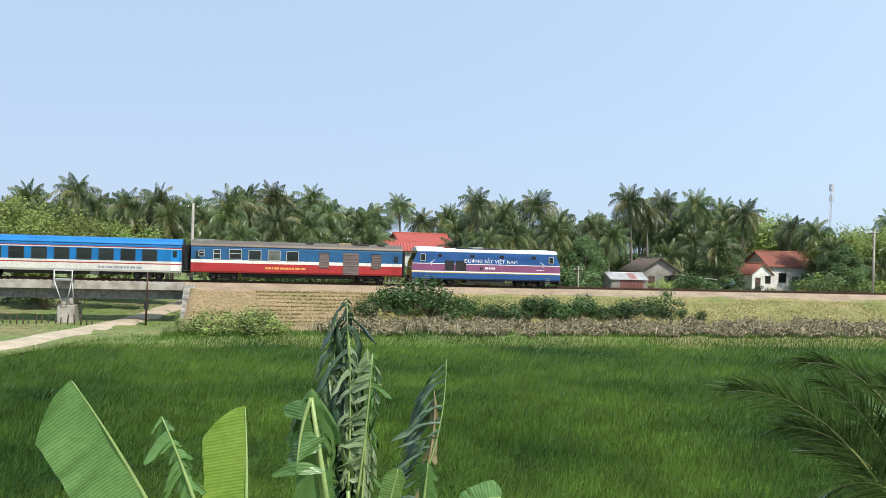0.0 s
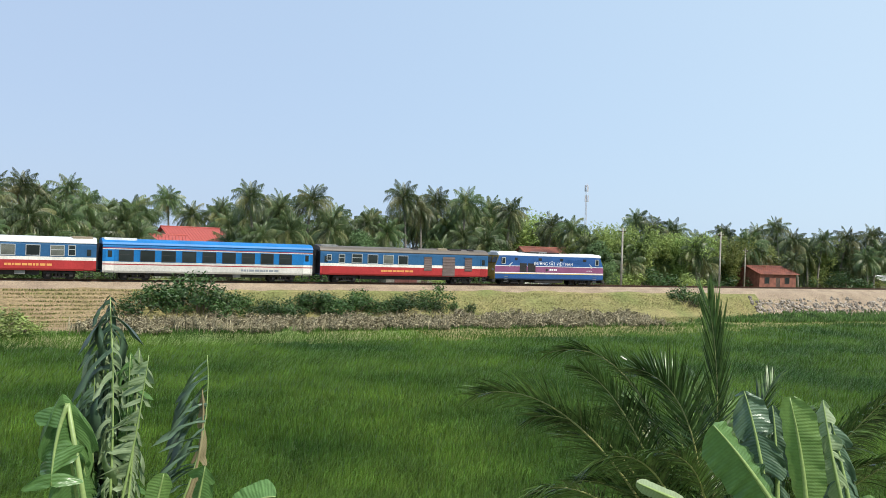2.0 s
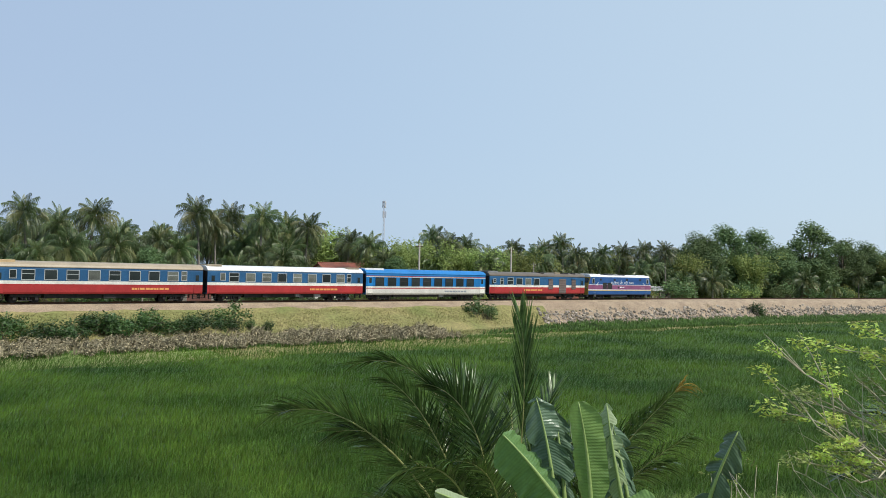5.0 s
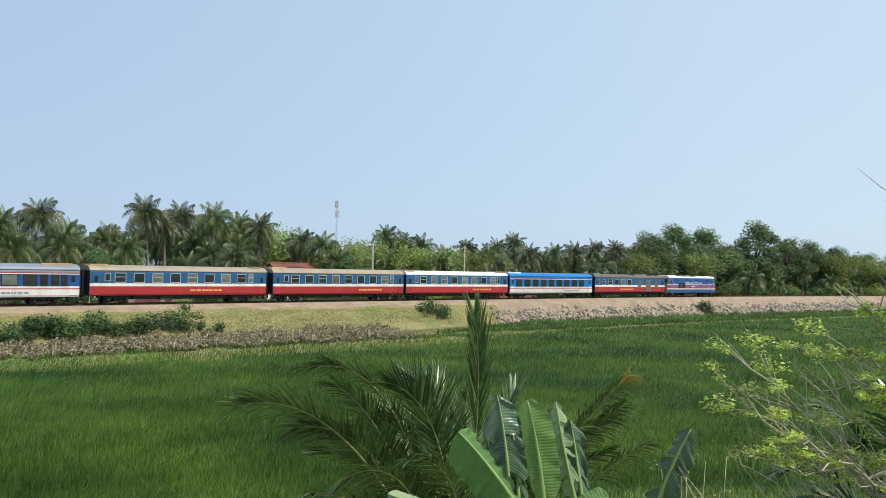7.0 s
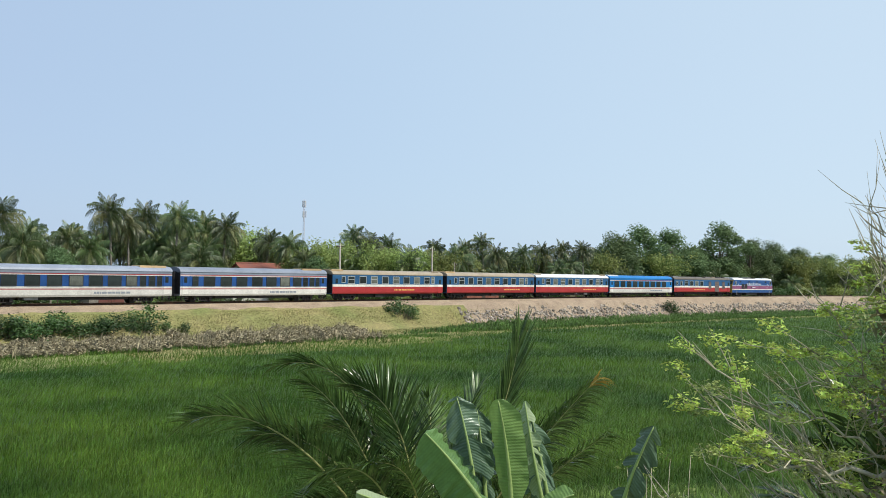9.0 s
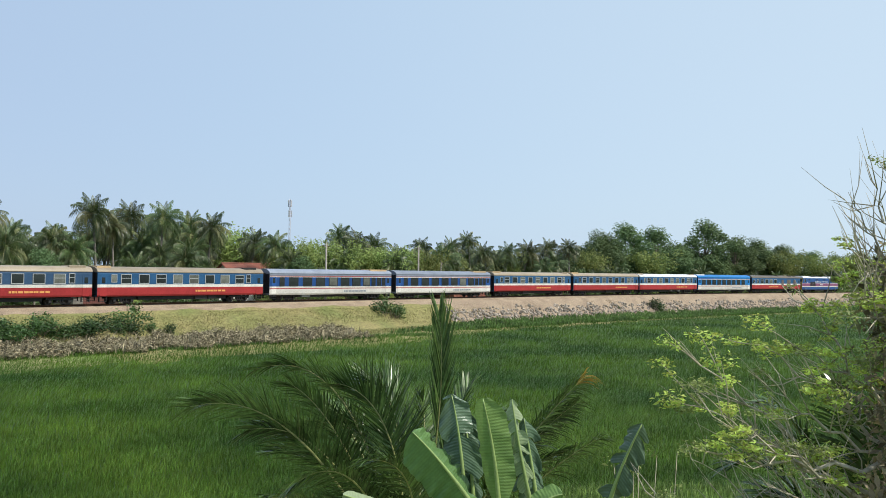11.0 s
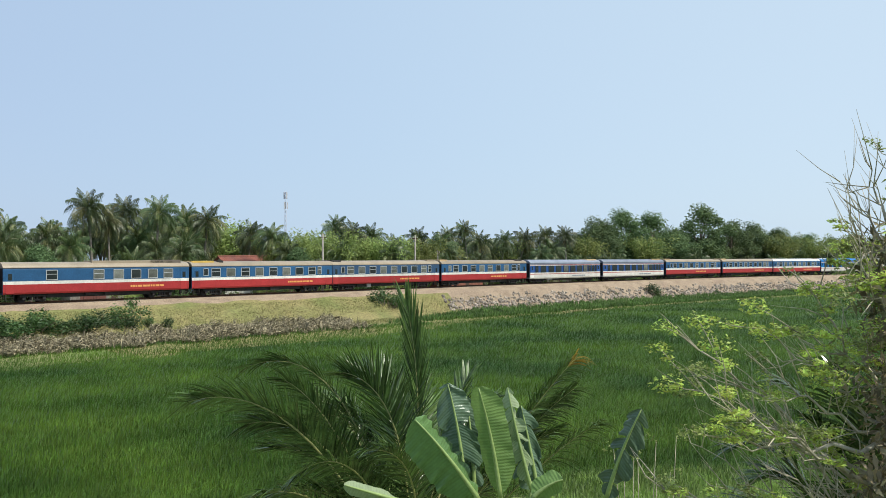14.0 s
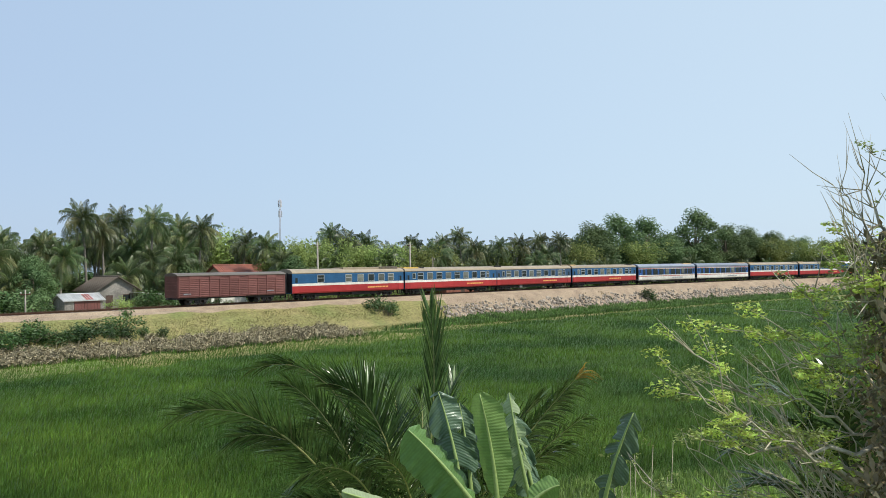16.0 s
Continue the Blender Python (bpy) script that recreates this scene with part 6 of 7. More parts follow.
def build_bananas():
    banana_plant("banana plant with broad upright fresh green leaves", -15.6, 7.2, -24, [
        dict(tip=(-23.0, -8.8, 6.9), base=(-17.2, -18.6, 7.1), w=0.90, tilt=(8, 88), bow=(0.02, 0, 0.07), pleat=0.009, keep=(1, 0)),
        dict(tip=(-17.8, -11.2, 7.3), base=(-14.9, -18.4, 7.2), w=0.50, tilt=(35, 50), tears=17, droop=0.7, bow=(0.02, 0, 0.03)),
        dict(tip=(-12.8, -10.7, 7.4), base=(-12.4, -19.5, 7.2), w=0.74, tilt=(18, 84), m="banana_backlit", bow=(0.03, 0, 0.0), pleat=0.010, keep=(1, 0)),
    ])
    banana_plant("banana plant with wind-shredded ragged leaves", -5.4, 8.0, -25, [
        dict(tip=(-6.1, -3.6, 8.0), base=(-5.9, -19.0, 8.0), w=0.92, tilt=(30, 50), tears=80, droop=1.4, bow=(0.06, 0, 0), rag=0.3, m="banana_dark"),
        dict(tip=(-6.6, -5.0, 8.1), base=(-6.4, -19.0, 8.1), w=0.80, tilt=(25, 60), tears=70, droop=1.5, bow=(-0.04, 0, 0), rag=0.3, m="banana_glint", seed=51),
        dict(tip=(-4.3, -7.2, 7.8), base=(-5.2, -16.5, 7.9), w=0.62, tilt=(10, 75), tears=30, droop=0.2, bow=(0.03, 0, 0), rag=0.15, m="banana_glint", seed=52, keep=(1, 0)),
        dict(tip=(-4.6, -7.2, 7.9), base=(-5.3, -19.0, 8.0), w=0.62, tilt=(35, 60), tears=46, droop=1.3, bow=(0.02, 0, 0), rag=0.2, seed=31),
        dict(tip=(-8.6, -9.6, 7.6), base=(-7.0, -19.0, 7.9), w=0.66, tilt=(30, 25), tears=4, droop=0.7, bow=(-0.05, 0, 0.12), seed=8, pleat=0.02),
        dict(tip=(-9.2, -15.0, 7.5), base=(-8.4, -10.2, 7.6), w=0.55, tilt=(30, 35), tears=3, droop=0.3, bow=(-0.05, 0, 0.05), seed=9),
        dict(tip=(0.0, -7.3, 8.3), base=(-2.6, -18.6, 8.1), w=1.15, tilt=(5, 70), tears=90, droop=0.8, bow=(0.26, 0, -0.05), keep=(1, 0), rag=0.55, seed=12, m="banana_dark"),
        dict(tip=(-0.3, -9.5, 8.25), base=(-2.4, -18.6, 8.1), w=0.24, tilt=(55, 50), tears=10, droop=0.9, rag=0.1, m="banana_dry", bow=(0.22, 0, -0.05), seed=14),
        dict(tip=(-6.8, -7.4, 8.1), base=(-6.3, -19.0, 8.0), w=0.85, tilt=(30, 45), tears=40, droop=1.4, bow=(-0.08, 0, 0), rag=0.35, seed=41, m="banana_dark"),
        dict(tip=(-4.4, -6.9, 8.0), base=(-5.0, -19.0, 7.9), w=0.42, tilt=(40, 20), tears=26, droop=1.1, bow=(0.04, 0, 0), rag=0.2, seed=42, m="banana_glint"),
        dict(tip=(-5.9, -6.2, 7.9), base=(-5.8, -16.0, 7.9), w=0.55, tilt=(25, 40), tears=30, droop=1.5, bow=(0.03, 0, 0), rag=0.5, seed=43, m="banana_glint"),
        dict(tip=(-0.4, -14.2, 7.8), base=(-1.0, -19.2, 7.9), w=0.5, tilt=(50, 60), tears=4, seed=15),
        dict(tip=(-2.6, -14.6, 7.8), base=(-3.6, -19.0, 7.9), w=0.24, tilt=(20, 40), m="banana_mid", seed=16),
        dict(tip=(4.4, -16.2, 7.8), base=(1.6, -17.6, 7.9), w=0.36, tilt=(30, 40), bow=(0.0, 0, 0.12), seed=17),
        dict(tip=(-7.6, -12.0, 7.9), base=(-6.6, -19.0, 8.0), w=0.6, tilt=(60, 60), tears=18, droop=1.0, seed=18),
    ])
    banana_plant("banana plant with glossy half-rolled green leaves", 39.6, 7.6, -23, [
        dict(tip=(37.1, -8.4, 7.4), base=(38.3, -15.4, 7.5), w=0.34, tilt=(50, 12), bow=(0.05, 0, 0.02), m="banana_mid", pleat=0.012),
        dict(tip=(32.5, -10.6, 7.3), base=(36.9, -15.6, 7.4), w=0.52, tilt=(20, 70), bow=(0.01, 0, 0.06), pleat=0.024, m="banana", seed=4),
        dict(tip=(34.7, -8.2, 7.8), base=(36.0, -15.0, 7.7), w=0.42, tilt=(22, 28), tears=4, droop=0.25, bow=(0.05, 0, 0.02), seed=5, pleat=0.03, m="banana_dark"),
        dict(tip=(35.9, -9.0, 7.9), base=(36.6, -14.9, 7.8), w=0.32, tilt=(30, 20), tears=7, droop=0.5, bow=(0.02, 0, 0.02), seed=22, pleat=0.03, m="banana_dark"),
        dict(tip=(39.0, -8.4, 7.8), base=(40.4, -15.0, 7.7), w=0.24, tilt=(30, 42), tears=9, droop=0.4, bow=(-0.03, 0, 0.0), seed=6, pleat=0.03, m="banana_glint"),
        dict(tip=(39.6, -9.6, 7.9), base=(40.8, -15.2, 7.8), w=0.42, tilt=(25, 35), tears=8, droop=0.7, bow=(0.02, 0, 0.0), seed=21, pleat=0.03, m="banana_dark"),
        dict(tip=(47.4, -9.6, 7.4), base=(45.2, -15.3, 7.5), w=0.32, tilt=(42, 20), tears=5, droop=0.35, bow=(-0.05, 0, 0.04), seed=7, pleat=0.03, m="banana_dark"),
        dict(tip=(42.4, -14.2, 7.4), base=(40.4, -15.4, 7.4), w=0.24, tilt=(30, 40), bow=(0, 0, 0.05), m="banana_mid", seed=24),
        dict(tip=(28.0, -14.5, 7.0), base=(31.6, -15.6, 7.2), w=0.16, tilt=(40, 50), m="banana_glint", seed=11),
    ])


M["banana_mid"] = banana_mat("banana_leaf_mid", (0.23, 0.36, 0.105), (0.14, 0.25, 0.07), 0.3, 0.3)
# darker leaf with a bluish grey cast: reflected sky sheen put into the colour
M["banana_dark"] = banana_mat("banana_leaf_dark", (0.115, 0.180, 0.110), (0.055, 0.105, 0.058), 0.14, 0.3)
# paler copy of the leaf: highlights on torn strips painted as colour
M["banana_glint"] = banana_mat("banana_leaf_glint", (0.34, 0.42, 0.24), (0.22, 0.31, 0.14), 0.3, 0.45)
build_bananas()


def near_frond(palm, p0, p1, p2, n, ll, seed, lw=0.030, sag=0.35, up=0.25, ragged=0.09, leafmat="fgpalm", tipmat=None, start=0.12, close=0.0, twist=0.0):
    """A coconut frond over three guide points; leaflets in two rows, folded like a roof, bending under their weight."""
    rng = random.Random(seed)
    piv = p0.copy()
    V, Fc, ix = [], [], []
    for i in range(n + 1):
        u = start + (1 - start) * i / n
        p, t = bez(p0, p1, p2, u)
        side = t.cross(Vector((0, 0, 1)))
        if side.length < 0.25:
            side = t.cross(to_eye(p))
        side.normalize()
        upv = side.cross(t).normalized()
        side, upv = side * math.cos(twist) + upv * math.sin(twist), upv * math.cos(twist) - side * math.sin(twist)
        v = (u - start) / (1 - start)
        l = ll * (0.50 + 0.62 * math.sin(math.pi * min(1, 0.15 + 0.75 * v))) * (1 - 0.35 * v)
        for sg in (-1, 1):
            if rng.random() < ragged:
                continue
            q = l * rng.uniform(0.62, 1.12)
            d = (side * sg * (1 - close) + t * (0.72 + 0.9 * v + 1.6 * close + rng.uniform(-.34, .34)) + upv * (up * rng.uniform(0.2, 1.6) + rng.uniform(-.22, .22))).normalized()
            w = (t - d * t.dot(d)).normalized() * lw * 0.5
            w.rotate(Matrix.Rotation(rng.uniform(-0.7, 0.7), 3, d))
            k = len(V)
            g = Vector((rng.uniform(-.06, .06), rng.uniform(-.06, .06), -1)) * sag * 0.5
            nseg = 4
            for a in range(nseg + 1):
                f = a / nseg
                c = p + d * q * f + g * q * f * f
                ww = w * (0.6 if a == 0 else (1 - f) ** 0.6 + 0.06)
                V += [tuple(c - ww - piv), tuple(c + ww - piv)]
            for a in range(nseg):
                Fc.append((k + 2 * a, k + 2 * a + 1, k + 2 * a + 3, k + 2 * a + 2))
                ix.append(1 if tipmat and v > 0.93 else 0)
    ob = mesh_ob("frond", V, Fc, [M[leafmat], M[tipmat or leafmat]], palm, idx=ix, smooth=True)
    loc = Matrix.Translation(piv - palm.location)
    ob.matrix_local = loc
    bm = bmesh.new()
    tube(bm, [bez(p0, p1, p2, u)[0] - piv for u in np.linspace(0, 1, 16)], [0.016 * (1 - 0.85 * i / 15) for i in range(16)], 6)
    part("rib", bm, M["fgpalm_rib"], ob, smooth=True)
    LEAVES.append((ob, piv, seed, loc))
    return ob


def build_near_palm():
    heart = spot(32.2, -21.5, 8.6)
    foot = heart.copy()
    foot.z = GZ - 0.1
    palm = thing("coconut_palm", "young coconut palm with arching glossy fronds below the balcony", "palm tree", m=Matrix.Translation(foot))
    bm = bmesh.new()
    tube(bm, [(0, 0, 0), (0.05, 0, (heart.z - foot.z) * 0.5), heart - foot], [0.22, 0.17, 0.13], 10)
    part("trunk", bm, M["palmtrunk"], palm, smooth=True)
    S = spot
    # long arching fronds
    near_frond(palm, heart, S(25.0, -7.0, 8.0), S(17.8, -9.2, 7.8), 150, 0.62, 1, twist=-0.75, lw=0.0164, sag=0.42, up=0.35)
    near_frond(palm, heart, S(28.5, -9.8, 8.2), S(24.5, -7.6, 8.2), 140, 0.60, 2, twist=-0.7, lw=0.0164, sag=0.57, up=0.3)
    near_frond(palm, heart, S(29.3, -4.2, 9.0), S(22.2, -6.6, 9.0), 140, 0.50, 3, twist=-0.6, lw=0.0156, sag=0.57, up=0.3)
    near_frond(palm, heart, S(32.6, -8.4, 8.4), S(27.6, -7.5, 8.4), 150, 0.74, 4, twist=-0.8, lw=0.0181, sag=0.23, up=0.35)
    near_frond(palm, heart, S(31.6, -7.2, 8.8), S(28.8, -7.6, 9.0), 130, 0.66, 5, lw=0.0181, sag=0.14, up=0.4, close=0.2)
    spear = near_frond(palm, heart, S(34.4, -9.4, 8.6), S(33.3, -3.0, 8.6), 84, 0.64, 6, lw=0.0173, sag=0.04, up=0.08, close=0.55, start=0.5)
    near_frond(palm, heart, S(34.6, -10.5, 8.9), S(36.0, -7.6, 9.2), 112, 0.5, 7, lw=0.0224, sag=0.14, up=0.3, close=0.3)
    near_frond(palm, heart, S(39.6, -10.8, 8.8), S(43.6, -6.9, 8.8), 200, 0.62, 8, twist=0.7, lw=0.0156, sag=1.04, tipmat="fgpalm_tip")
    near_frond(palm, heart, S(41.0, -12.2, 8.6), S(44.6, -10.4, 8.4), 118, 0.5, 9, twist=0.6, lw=0.0130, sag=1.14, ragged=0.2)
    near_frond(palm, heart, S(26.0, -12.5, 7.8), S(21.0, -15.6, 7.5), 120, 0.55, 10, twist=-0.6, lw=0.0164, sag=0.85)
    near_frond(palm, heart, S(30.0, -10.5, 7.7), S(25.2, -13.6, 7.3), 120, 0.55, 11, twist=-0.7, lw=0.0164, sag=0.85)
    near_frond(palm, heart, S(34.0, -11.5, 7.9), S(29.0, -12.5, 7.5), 120, 0.52, 12, twist=-0.5, lw=0.0164, sag=0.76)
    # dark fronds behind the heart
    near_frond(palm, heart, S(29.5, -11.0, 9.6), S(26.6, -9.0, 9.8), 110, 0.62, 14, lw=0.0208, sag=0.28, up=0.3, close=0.15)
    near_frond(palm, heart, S(32.0, -12.0, 9.8), S(31.2, -8.2, 10.0), 110, 0.62, 15, lw=0.0208, sag=0.23, up=0.3, close=0.2)
    near_frond(palm, heart, S(35.6, -11.0, 9.6), S(38.2, -9.4, 9.8), 100, 0.56, 16, lw=0.0190, sag=0.38, up=0.3, close=0.15)
    near_frond(palm, heart, S(30.4, -8.6, 9.4), S(25.4, -10.4, 9.2), 124, 0.58, 13, twist=-0.7, lw=0.0164, sag=0.76)
    near_frond(palm, heart, S(27.6, -9.4, 8.1), S(21.6, -10.6, 8.0), 140, 0.56, 31, twist=-0.8, lw=0.0156, sag=0.53, up=0.3)
    near_frond(palm, heart, S(38.6, -11.6, 9.0), S(43.0, -8.4, 9.0), 170, 0.62, 61, twist=0.8, lw=0.019, sag=0.9)
    near_frond(palm, heart, S(38.0, -13.0, 8.9), S(42.6, -11.6, 8.8), 150, 0.58, 62, twist=0.6, lw=0.019, sag=0.8)
    for k, (az1, el1, az2, el2, d_) in enumerate(((30.6, -10.2, 27.2, -9.8, 9.2), (33.0, -11.0, 30.0, -8.8, 9.6), (33.6, -10.5, 33.0, -8.6, 9.9), (28.0, -11.5, 23.6, -11.8, 8.8), (35.0, -12.0, 35.6, -9.6, 9.9), (31.5, -13.0, 27.5, -12.4, 8.6), (38.0, -12.5, 41.6, -9.2, 9.4), (28.6, -14.0, 24.0, -15.0, 8.4))):
        near_frond(palm, heart, S(az1, el1, d_), S(az2, el2, d_), 120, 0.6, 70 + k, twist=-0.5 if az2 < 34 else 0.5, lw=0.021, sag=0.3, up=0.3, close=0.1)
    return spear


SPEAR = build_near_palm()


def build_tree():
    """The half-bare tree beside the balcony: pale twigs, lime leaf sprays, withered dark leaves round the trunk."""
    rng = random.Random(17)
    D = 6.6
    foot = spot(63.0, 0, D)
    foot.z = GZ - 0.1
    tree = thing("tree", "half-bare tree with pale twigs and lime green leaf sprays", "tree", m=Matrix.Translation(foot))
    bm = bmesh.new()
    trunk = [foot, spot(62.6, -25, D), spot(62.3, -10, D), spot(62.4, 0, D), spot(63.4, 8, D)]
    tube(bm, [p - foot for p in trunk], [0.13, 0.10, 0.075, 0.05, 0.02], 9)
    part("trunk", bm, M["bark"], tree, smooth=True)
    lime, olive, brown = ([], []), ([], []), ([], [])

    def branch(p0, p2, r, lift, sprays, bare):
        mid = (p0 + p2) / 2 + Vector((rng.uniform(-.12, .12), rng.uniform(-.12, .12), lift))
        pts, n = [], 9
        for i in range(n):
            q = bez(p0, mid, p2, i / (n - 1))[0]
            k = 0.028 * (i % 2 * 2 - 1) * (0 < i < n - 1)
            pts.append(q + Vector((rng.uniform(-.02, .02), rng.uniform(-.02, .02), k)))
        bmb = bmesh.new()
        tube(bmb, [p - foot for p in pts], [r * (1 - 0.8 * i / (n - 1)) for i in range(n)], 6)
        # side twigs
        for i in range(2, n):
            for _ in range(1 if bare else 2):
                if rng.random() < 0.85:
                    t = (pts[i] - pts[i - 1]).normalized()
                    d = (t + Vector((rng.uniform(-.9, .9), rng.uniform(-.9, .9), rng.uniform(-.5, 1.0)))).normalized()
                    L = rng.uniform(0.12, 0.42)
                    e = pts[i] + d * L + Vector((0, 0, 0.05))
                    m = pts[i] + d * L * 0.5 + Vector((rng.uniform(-.03, .03), 0, rng.uniform(-.03, .05)))
                    tube(bmb, [pts[i] - foot, m - foot, e - foot], [r * 0.22 + 0.0018, r * 0.14 + 0.0014, 0.0012], 5)
                    if rng.random() < 0.35:      # a fork
                        g = e + (d + Vector((rng.uniform(-.8, .8), rng.uniform(-.8, .8), rng.uniform(-.3, .9)))).normalized() * rng.uniform(0.08, 0.2)
                        tube(bmb, [m - foot, (m + g) / 2 - foot, g - foot], [r * 0.12 + 0.0014, 0.0014, 0.001], 4)
                    if not bare and rng.random() < sprays * 0.6:
                        tgt = lime if rng.random() < 0.6 else olive
                        leaf_cloud([(e - foot, rng.uniform(0.06, 0.14), 0.55), ((m + e) / 2 - foot, 0.06, 0.7)], rng, 5200, 0.018, 0.35, *tgt)
        if not bare:      # fuller sprays towards the tip
            for i in (n - 1, n - 2, n - 4, n - 6):
                if rng.random() < min(0.95, sprays * 1.7):
                    c = pts[i] - foot + Vector((rng.uniform(-.07, .07), rng.uniform(-.07, .07), rng.uniform(-.02, .07)))
                    for _ in range(4):      # flat overlapping sprays
                        o = Vector((rng.uniform(-.13, .13), rng.uniform(-.13, .13), rng.uniform(-.05, .05)))
                        leaf_cloud([(c + o, rng.uniform(0.05, 0.09), 0.4)], rng, 9500, 0.017, 0.3, *(lime if rng.random() < 0.8 else olive))
        part("branch", bmb, M["twig"], tree)
        return pts
    T = [spot(62.4, e, D) for e in (-18, -14, -11, -8, -5, -2, 1, 3)]
    for k, az, el, d, r, lift, sp, bare in ((1, 51.2, -5.8, 6.3, 0.020, 0.02, 0.55, 0), (1, 51.0, -8.4, 6.0, 0.018, -0.02, 0.6, 0), (2, 52.0, -11.2, 6.0, 0.022, -0.05, 0.35, 0), (0, 49.0, -14.6, 6.0, 0.020, -0.08, 0.25, 0),
                                            (2, 54.6, -4.4, 6.6, 0.018, 0.03, 0.5, 0), (3, 57.6, -2.0, 6.8, 0.018, 0.03, 0.5, 0), (1, 53.0, -9.6, 5.8, 0.016, 0.05, 0.45, 0), (3, 57.0, -4.6, 6.4, 0.018, -0.02, 0.6, 0)):
        branch(T[k], spot(az, el, d), r, lift, sp, bare)
    for k, az, el, d, r, lift, sp, bare in ((4, 59.6, -0.4, 6.8, 0.016, 0.04, 0.6, 0), (4, 59.8, 2.2, 6.9, 0.014, 0.06, 0.4, 0), (5, 59.8, 4.2, 6.6, 0.013, 0.06, 0, 1), (5, 59.2, 4.6, 7.0, 0.012, 0.06, 0, 1), (6, 61.0, 5.4, 6.6, 0.013, 0.05, 0.1, 0), (6, 62.4, 5.8, 6.5, 0.013, 0.05, 0.2, 0), (5, 60.2, 1.2, 6.3, 0.015, 0.04, 0.6, 0),
                                            (4, 60.4, -1.4, 6.2, 0.015, 0.04, 0.6, 0), (3, 58.0, -6.6, 6.2, 0.014, 0, 0.4, 0), (2, 55.4, -7.2, 6.2, 0.015, 0.03, 0.35, 0), (0, 52.0, -15.5, 6.4, 0.015, -0.03, 0.3, 0), (7, 64.5, 6.0, 6.7, 0.012, 0.05, 0.3, 0), (6, 66.5, 3.5, 6.6, 0.015, 0.1, 0.6, 0), (3, 67.0, -2.0, 6.4, 0.016, 0.1, 0.6, 0), (1, 68.0, -9.0, 6.4, 0.016, 0.1, 0.6, 0), (0, 56.0, -13.0, 6.1, 0.016, 0.05, 0.2, 0)):
        branch(T[k], spot(az, el, d), r, lift, sp * 0.65, bare)
    # bare crossing twigs low in the crown
    for _ in range(10):
        branch(T[rng.choice((0, 0, 1, 2))], spot(rng.uniform(50.5, 58.5), rng.uniform(-16.5, -7.5), rng.uniform(5.9, 7.0)), rng.uniform(0.009, 0.016), rng.uniform(-0.1, 0.12), 0.12, rng.random() < 0.5)
    # withered leaves hanging about the trunk
    for _ in range(95):
        c = spot(rng.gauss(62.5, 0.9), rng.uniform(-17, 1.5), D + rng.uniform(-0.35, 0.35))
        leaf_cloud([(c - foot, rng.uniform(0.12, 0.26), 1.3)], rng, 900, 0.042, 1.2, *brown)
    for _ in range(7):
        c = spot(rng.gauss(61.5, 1.2), rng.uniform(-3, 5.5), D + rng.uniform(-0.3, 0.3))
        leaf_cloud([(c - foot, rng.uniform(0.1, 0.18), 0.9)], rng, 700, 0.03, 0.8, *olive)
    for nm, (V, Fc), mm in (("leaf_spray", lime, "limeleaf"), ("leaf_spray", olive, "oliveleaf"), ("withered_leaves", brown, "brownleaf")):
        tagged(mesh_ob(nm, V, Fc, M[mm], tree), kind="stuff")
    # a thin sapling at the garden's edge
    sf = spot(47.6, 0, 8.2)
    sf.z = GZ - 0.1
    sap = thing("sapling", "thin twiggy sapling with sparse small green leaves", "sapling", m=Matrix.Translation(sf))
    V, Fc = [], []
    for k in range(9):
        tip = spot(rng.uniform(45.2, 50.4), rng.uniform(-14.6, -11.2), 8.2 + rng.uniform(-.3, .3))
        mid = (sf + tip) / 2 + Vector((rng.uniform(-.15, .15), rng.uniform(-.15, .15), 0.2))
        bm = bmesh.new()
        pts = [bez(sf, mid, tip, u)[0] - sf for u in np.linspace(0, 1, 9)]
        tube(bm, pts, [0.016 * (1 - 0.85 * i / 8) for i in range(9)], 5)
        part("stem", bm, M["twig"], sap)
        for p in pts[5:]:
            leaf_cloud([(p + Vector((rng.uniform(-.06, .06), rng.uniform(-.06, .06), 0.02)), 0.07, 0.8)], rng, 2200, 0.022, 0.4, V, Fc)
    tagged(mesh_ob("leaves", V, Fc, M["oliveleaf"], sap), kind="stuff")
    # a low dark palm in the tree's shade
    heart = spot(60.5, -22, 7.4)
    f2 = heart.copy()
    f2.z = GZ - 0.1
    low = thing("coconut_palm", "low dark coconut palm shaded by the half-bare tree", "palm tree", m=Matrix.Translation(f2))
    bm = bmesh.new()
    tube(bm, [(0, 0, 0), heart - f2], [0.2, 0.14], 9)
    part("trunk", bm, M["palmtrunk"], low)
    for i, (az1, el1, az2, el2) in enumerate(((57.5, -10, 53.5, -11.5), (58.5, -8, 55.5, -7.8), (60, -8, 58.5, -6.5), (56, -13, 52.6, -15.5), (61, -9, 63, -7), (57, -14, 55, -16.5), (58, -12, 54.5, -13.5), (59, -11, 57, -10), (60, -12, 60.5, -9))):
        near_frond(low, heart, spot(az1, el1, 7.3), spot(az2, el2, 7.2), 90, 0.55, 90 + i, sag=0.6, lw=0.022)


build_tree()


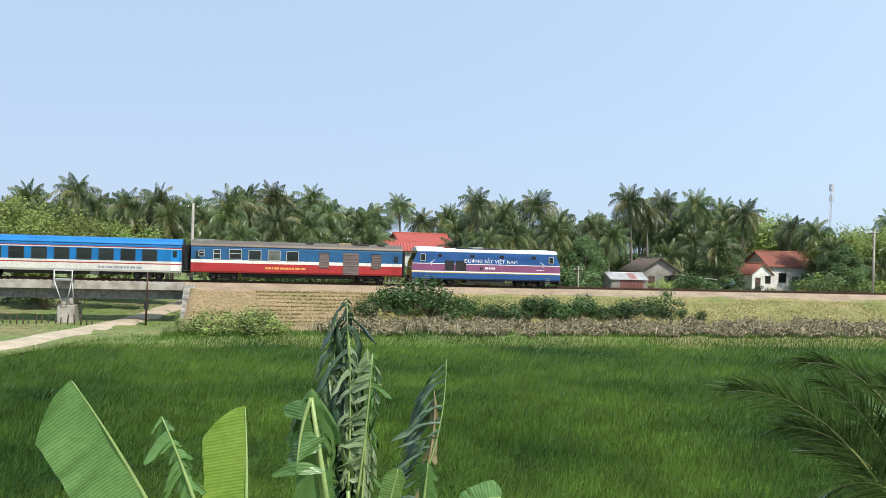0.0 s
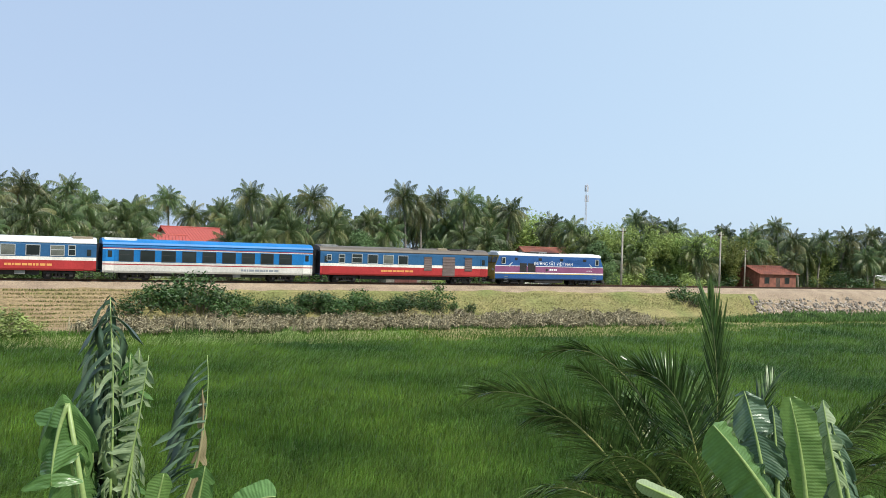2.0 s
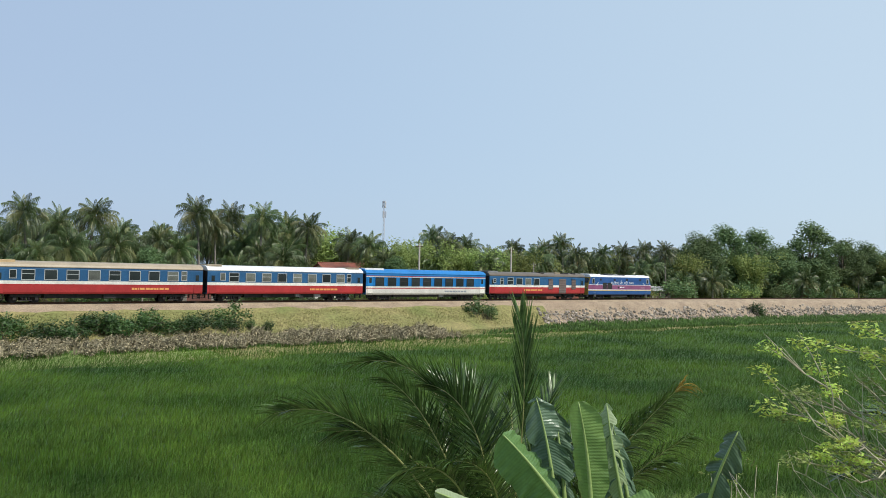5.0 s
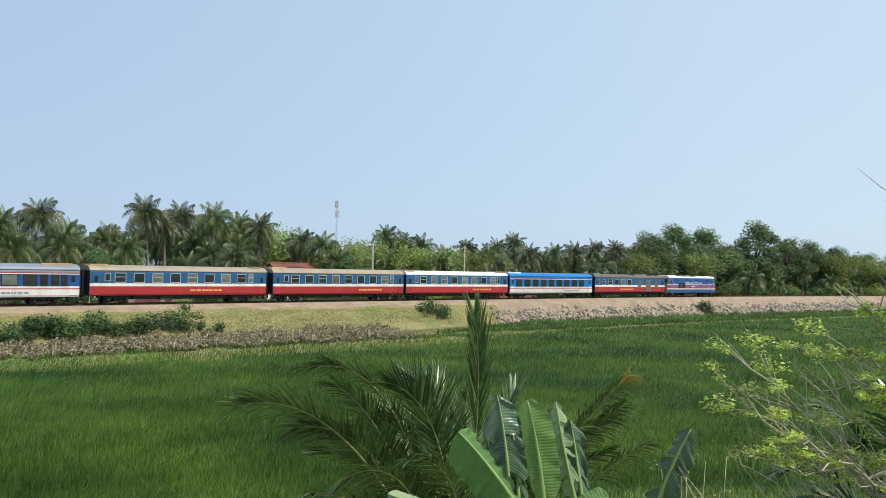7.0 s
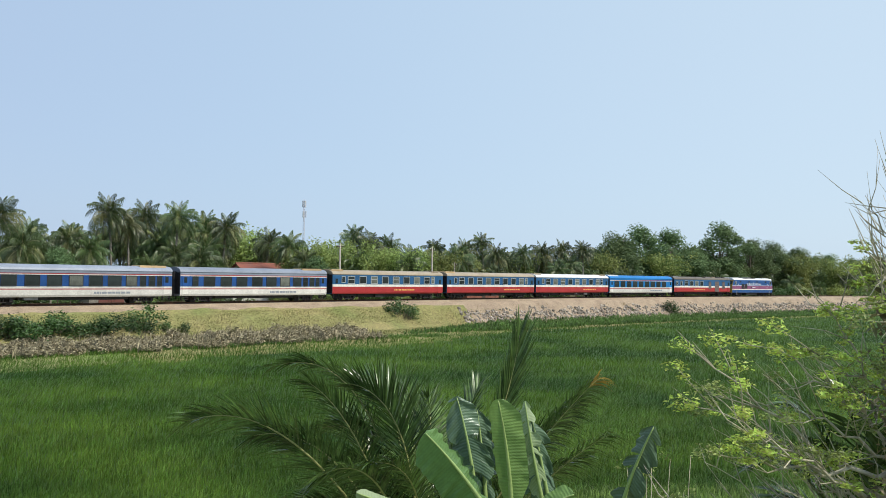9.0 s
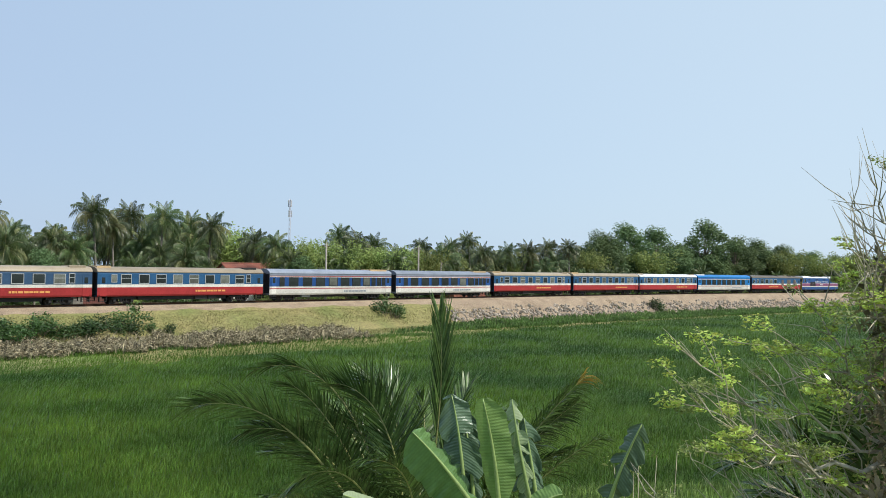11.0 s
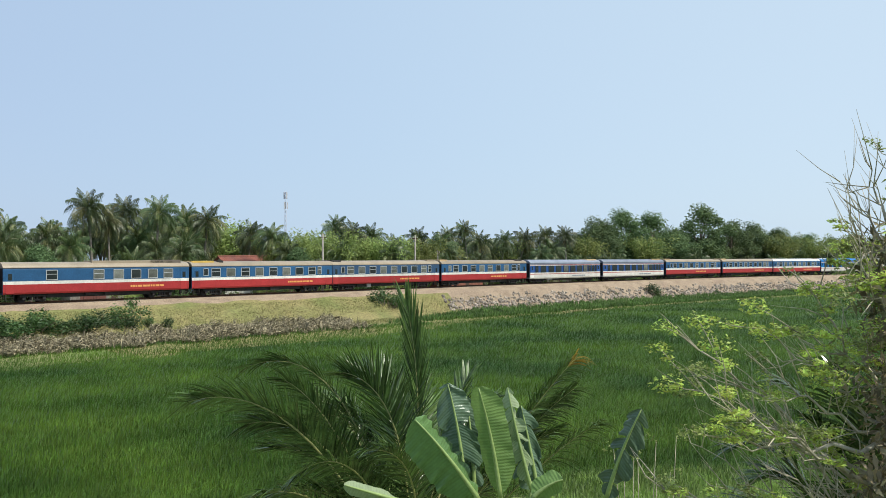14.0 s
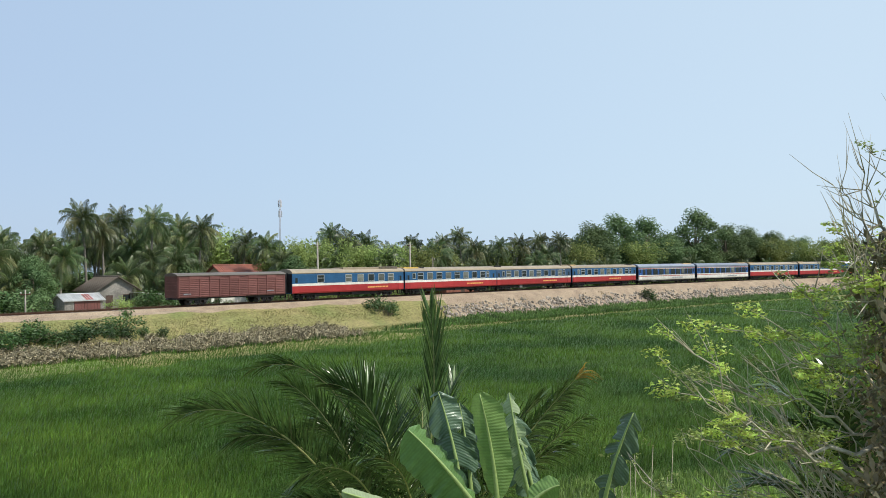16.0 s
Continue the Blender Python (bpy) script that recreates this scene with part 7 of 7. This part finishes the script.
def build_near_ground():
    """The grassy garden edge on this side of the paddy."""
    vs, fs = [], []
    azs = list(range(-180, 181, 4))
    ds = [0.02, 6, 12, 18, 24, 27, 29, 31, 33, 35.5]
    for a in azs:
        lim = float(np.interp(a, (-180, -31, 25, 34, 44, 62, 120, 180), (17, 17, 19, 27.5, 31, 35, 37, 17)))
        for d in ds:
            dd = d * lim / 33.0
            x, y = polar(a, dd)
            z = float(np.interp(d, (0, 27, 33, 35.5), (GZ, GZ * 0.75, 0.12, -0.1))) + 0.07 * noise.noise(Vector((x * 0.4, y * 0.4, 2)))
            vs.append((x, y, z))
    n = len(ds)
    for i in range(len(azs) - 1):
        for j in range(n - 1):
            fs.append((i * n + j, i * n + j + 1, (i + 1) * n + j + 1, (i + 1) * n + j))
    tagged(mesh_ob("garden_ground", vs, fs, M["verge"], smooth=True), "grassy garden edge before the paddy", "ground", kind="structure")
    rng = np.random.default_rng(41)
    az = rng.uniform(40, 66, 26000)
    d = np.interp(az, (34, 44, 62, 120), (27.5, 31, 35, 37)) * rng.uniform(0.72, 1.02, len(az))
    x, y = d * np.sin(np.radians(az)), d * np.cos(np.radians(az))
    P = np.stack([x, y, 0 * x + 0.25], 1)
    blades("garden_grass", P, rng.uniform(0.15, 0.5, len(P)), rng.uniform(0.015, 0.035, len(P)), (0.3, 0.5), M["lushgrass"], "bright green grass on the garden edge", "grass", 42)


M["lushgrass"] = mat("lush_grass", (0.21, 0.33, 0.06), 0.55, vary=0.3, scale=0.5, fine=3.0, per="island", trans=0.35)
build_near_ground()


# ---- motion ----
def motions():
    s0 = 0.0
    for car, ln in TRAIN:
        rows = []
        for k in range(33):
            t = k * 0.5
            s = nose_at(t) - s0 - ln / 2
            ax, ay, _ = rail_at(s - 6.5)
            bx, by, _ = rail_at(s + 6.5)
            rows.append((t, pose((ax + bx) / 2, (ay + by) / 2, RZ, 0, 0, math.degrees(math.atan2(by - ay, bx - ax)))))
        walk(car, rows)
        s0 += ln

    # leaves stirred by the wind: each swings about its foot in the plane across the line of sight
    for ob, piv, seed, base in LEAVES:
        rng = random.Random(seed * 7 + 1)
        ph, amp = rng.uniform(0, 6.28), rng.uniform(1.5, 3.2)
        axis = Vector((piv.x, piv.y, 0)).normalized()
        rows = []
        for k in range(33):
            t = k * 0.5
            a = amp * (math.sin(1.7 * t + ph) + 0.5 * math.sin(3.1 * t + 2 * ph)) * 0.7
            if ob is SPEAR:
                a = float(np.interp(t, SWAY_T, SWAY_A))
            rows.append((t, base @ Matrix.Rotation(radians(a), 4, axis)))
        walk(ob, rows)


SWAY_T, SWAY_A = (0, 1.5, 2.5, 3.5, 4.2, 6.5, 7.5, 8.0, 8.5, 9.0, 9.5, 11.5, 12.5, 13.5, 14.5, 15.5, 16.0), (-3, -4, -3, 0, 0, 1, 0, 3, 6, 16, 10, 0, 6, 0, -7, 2, 2)
motions()
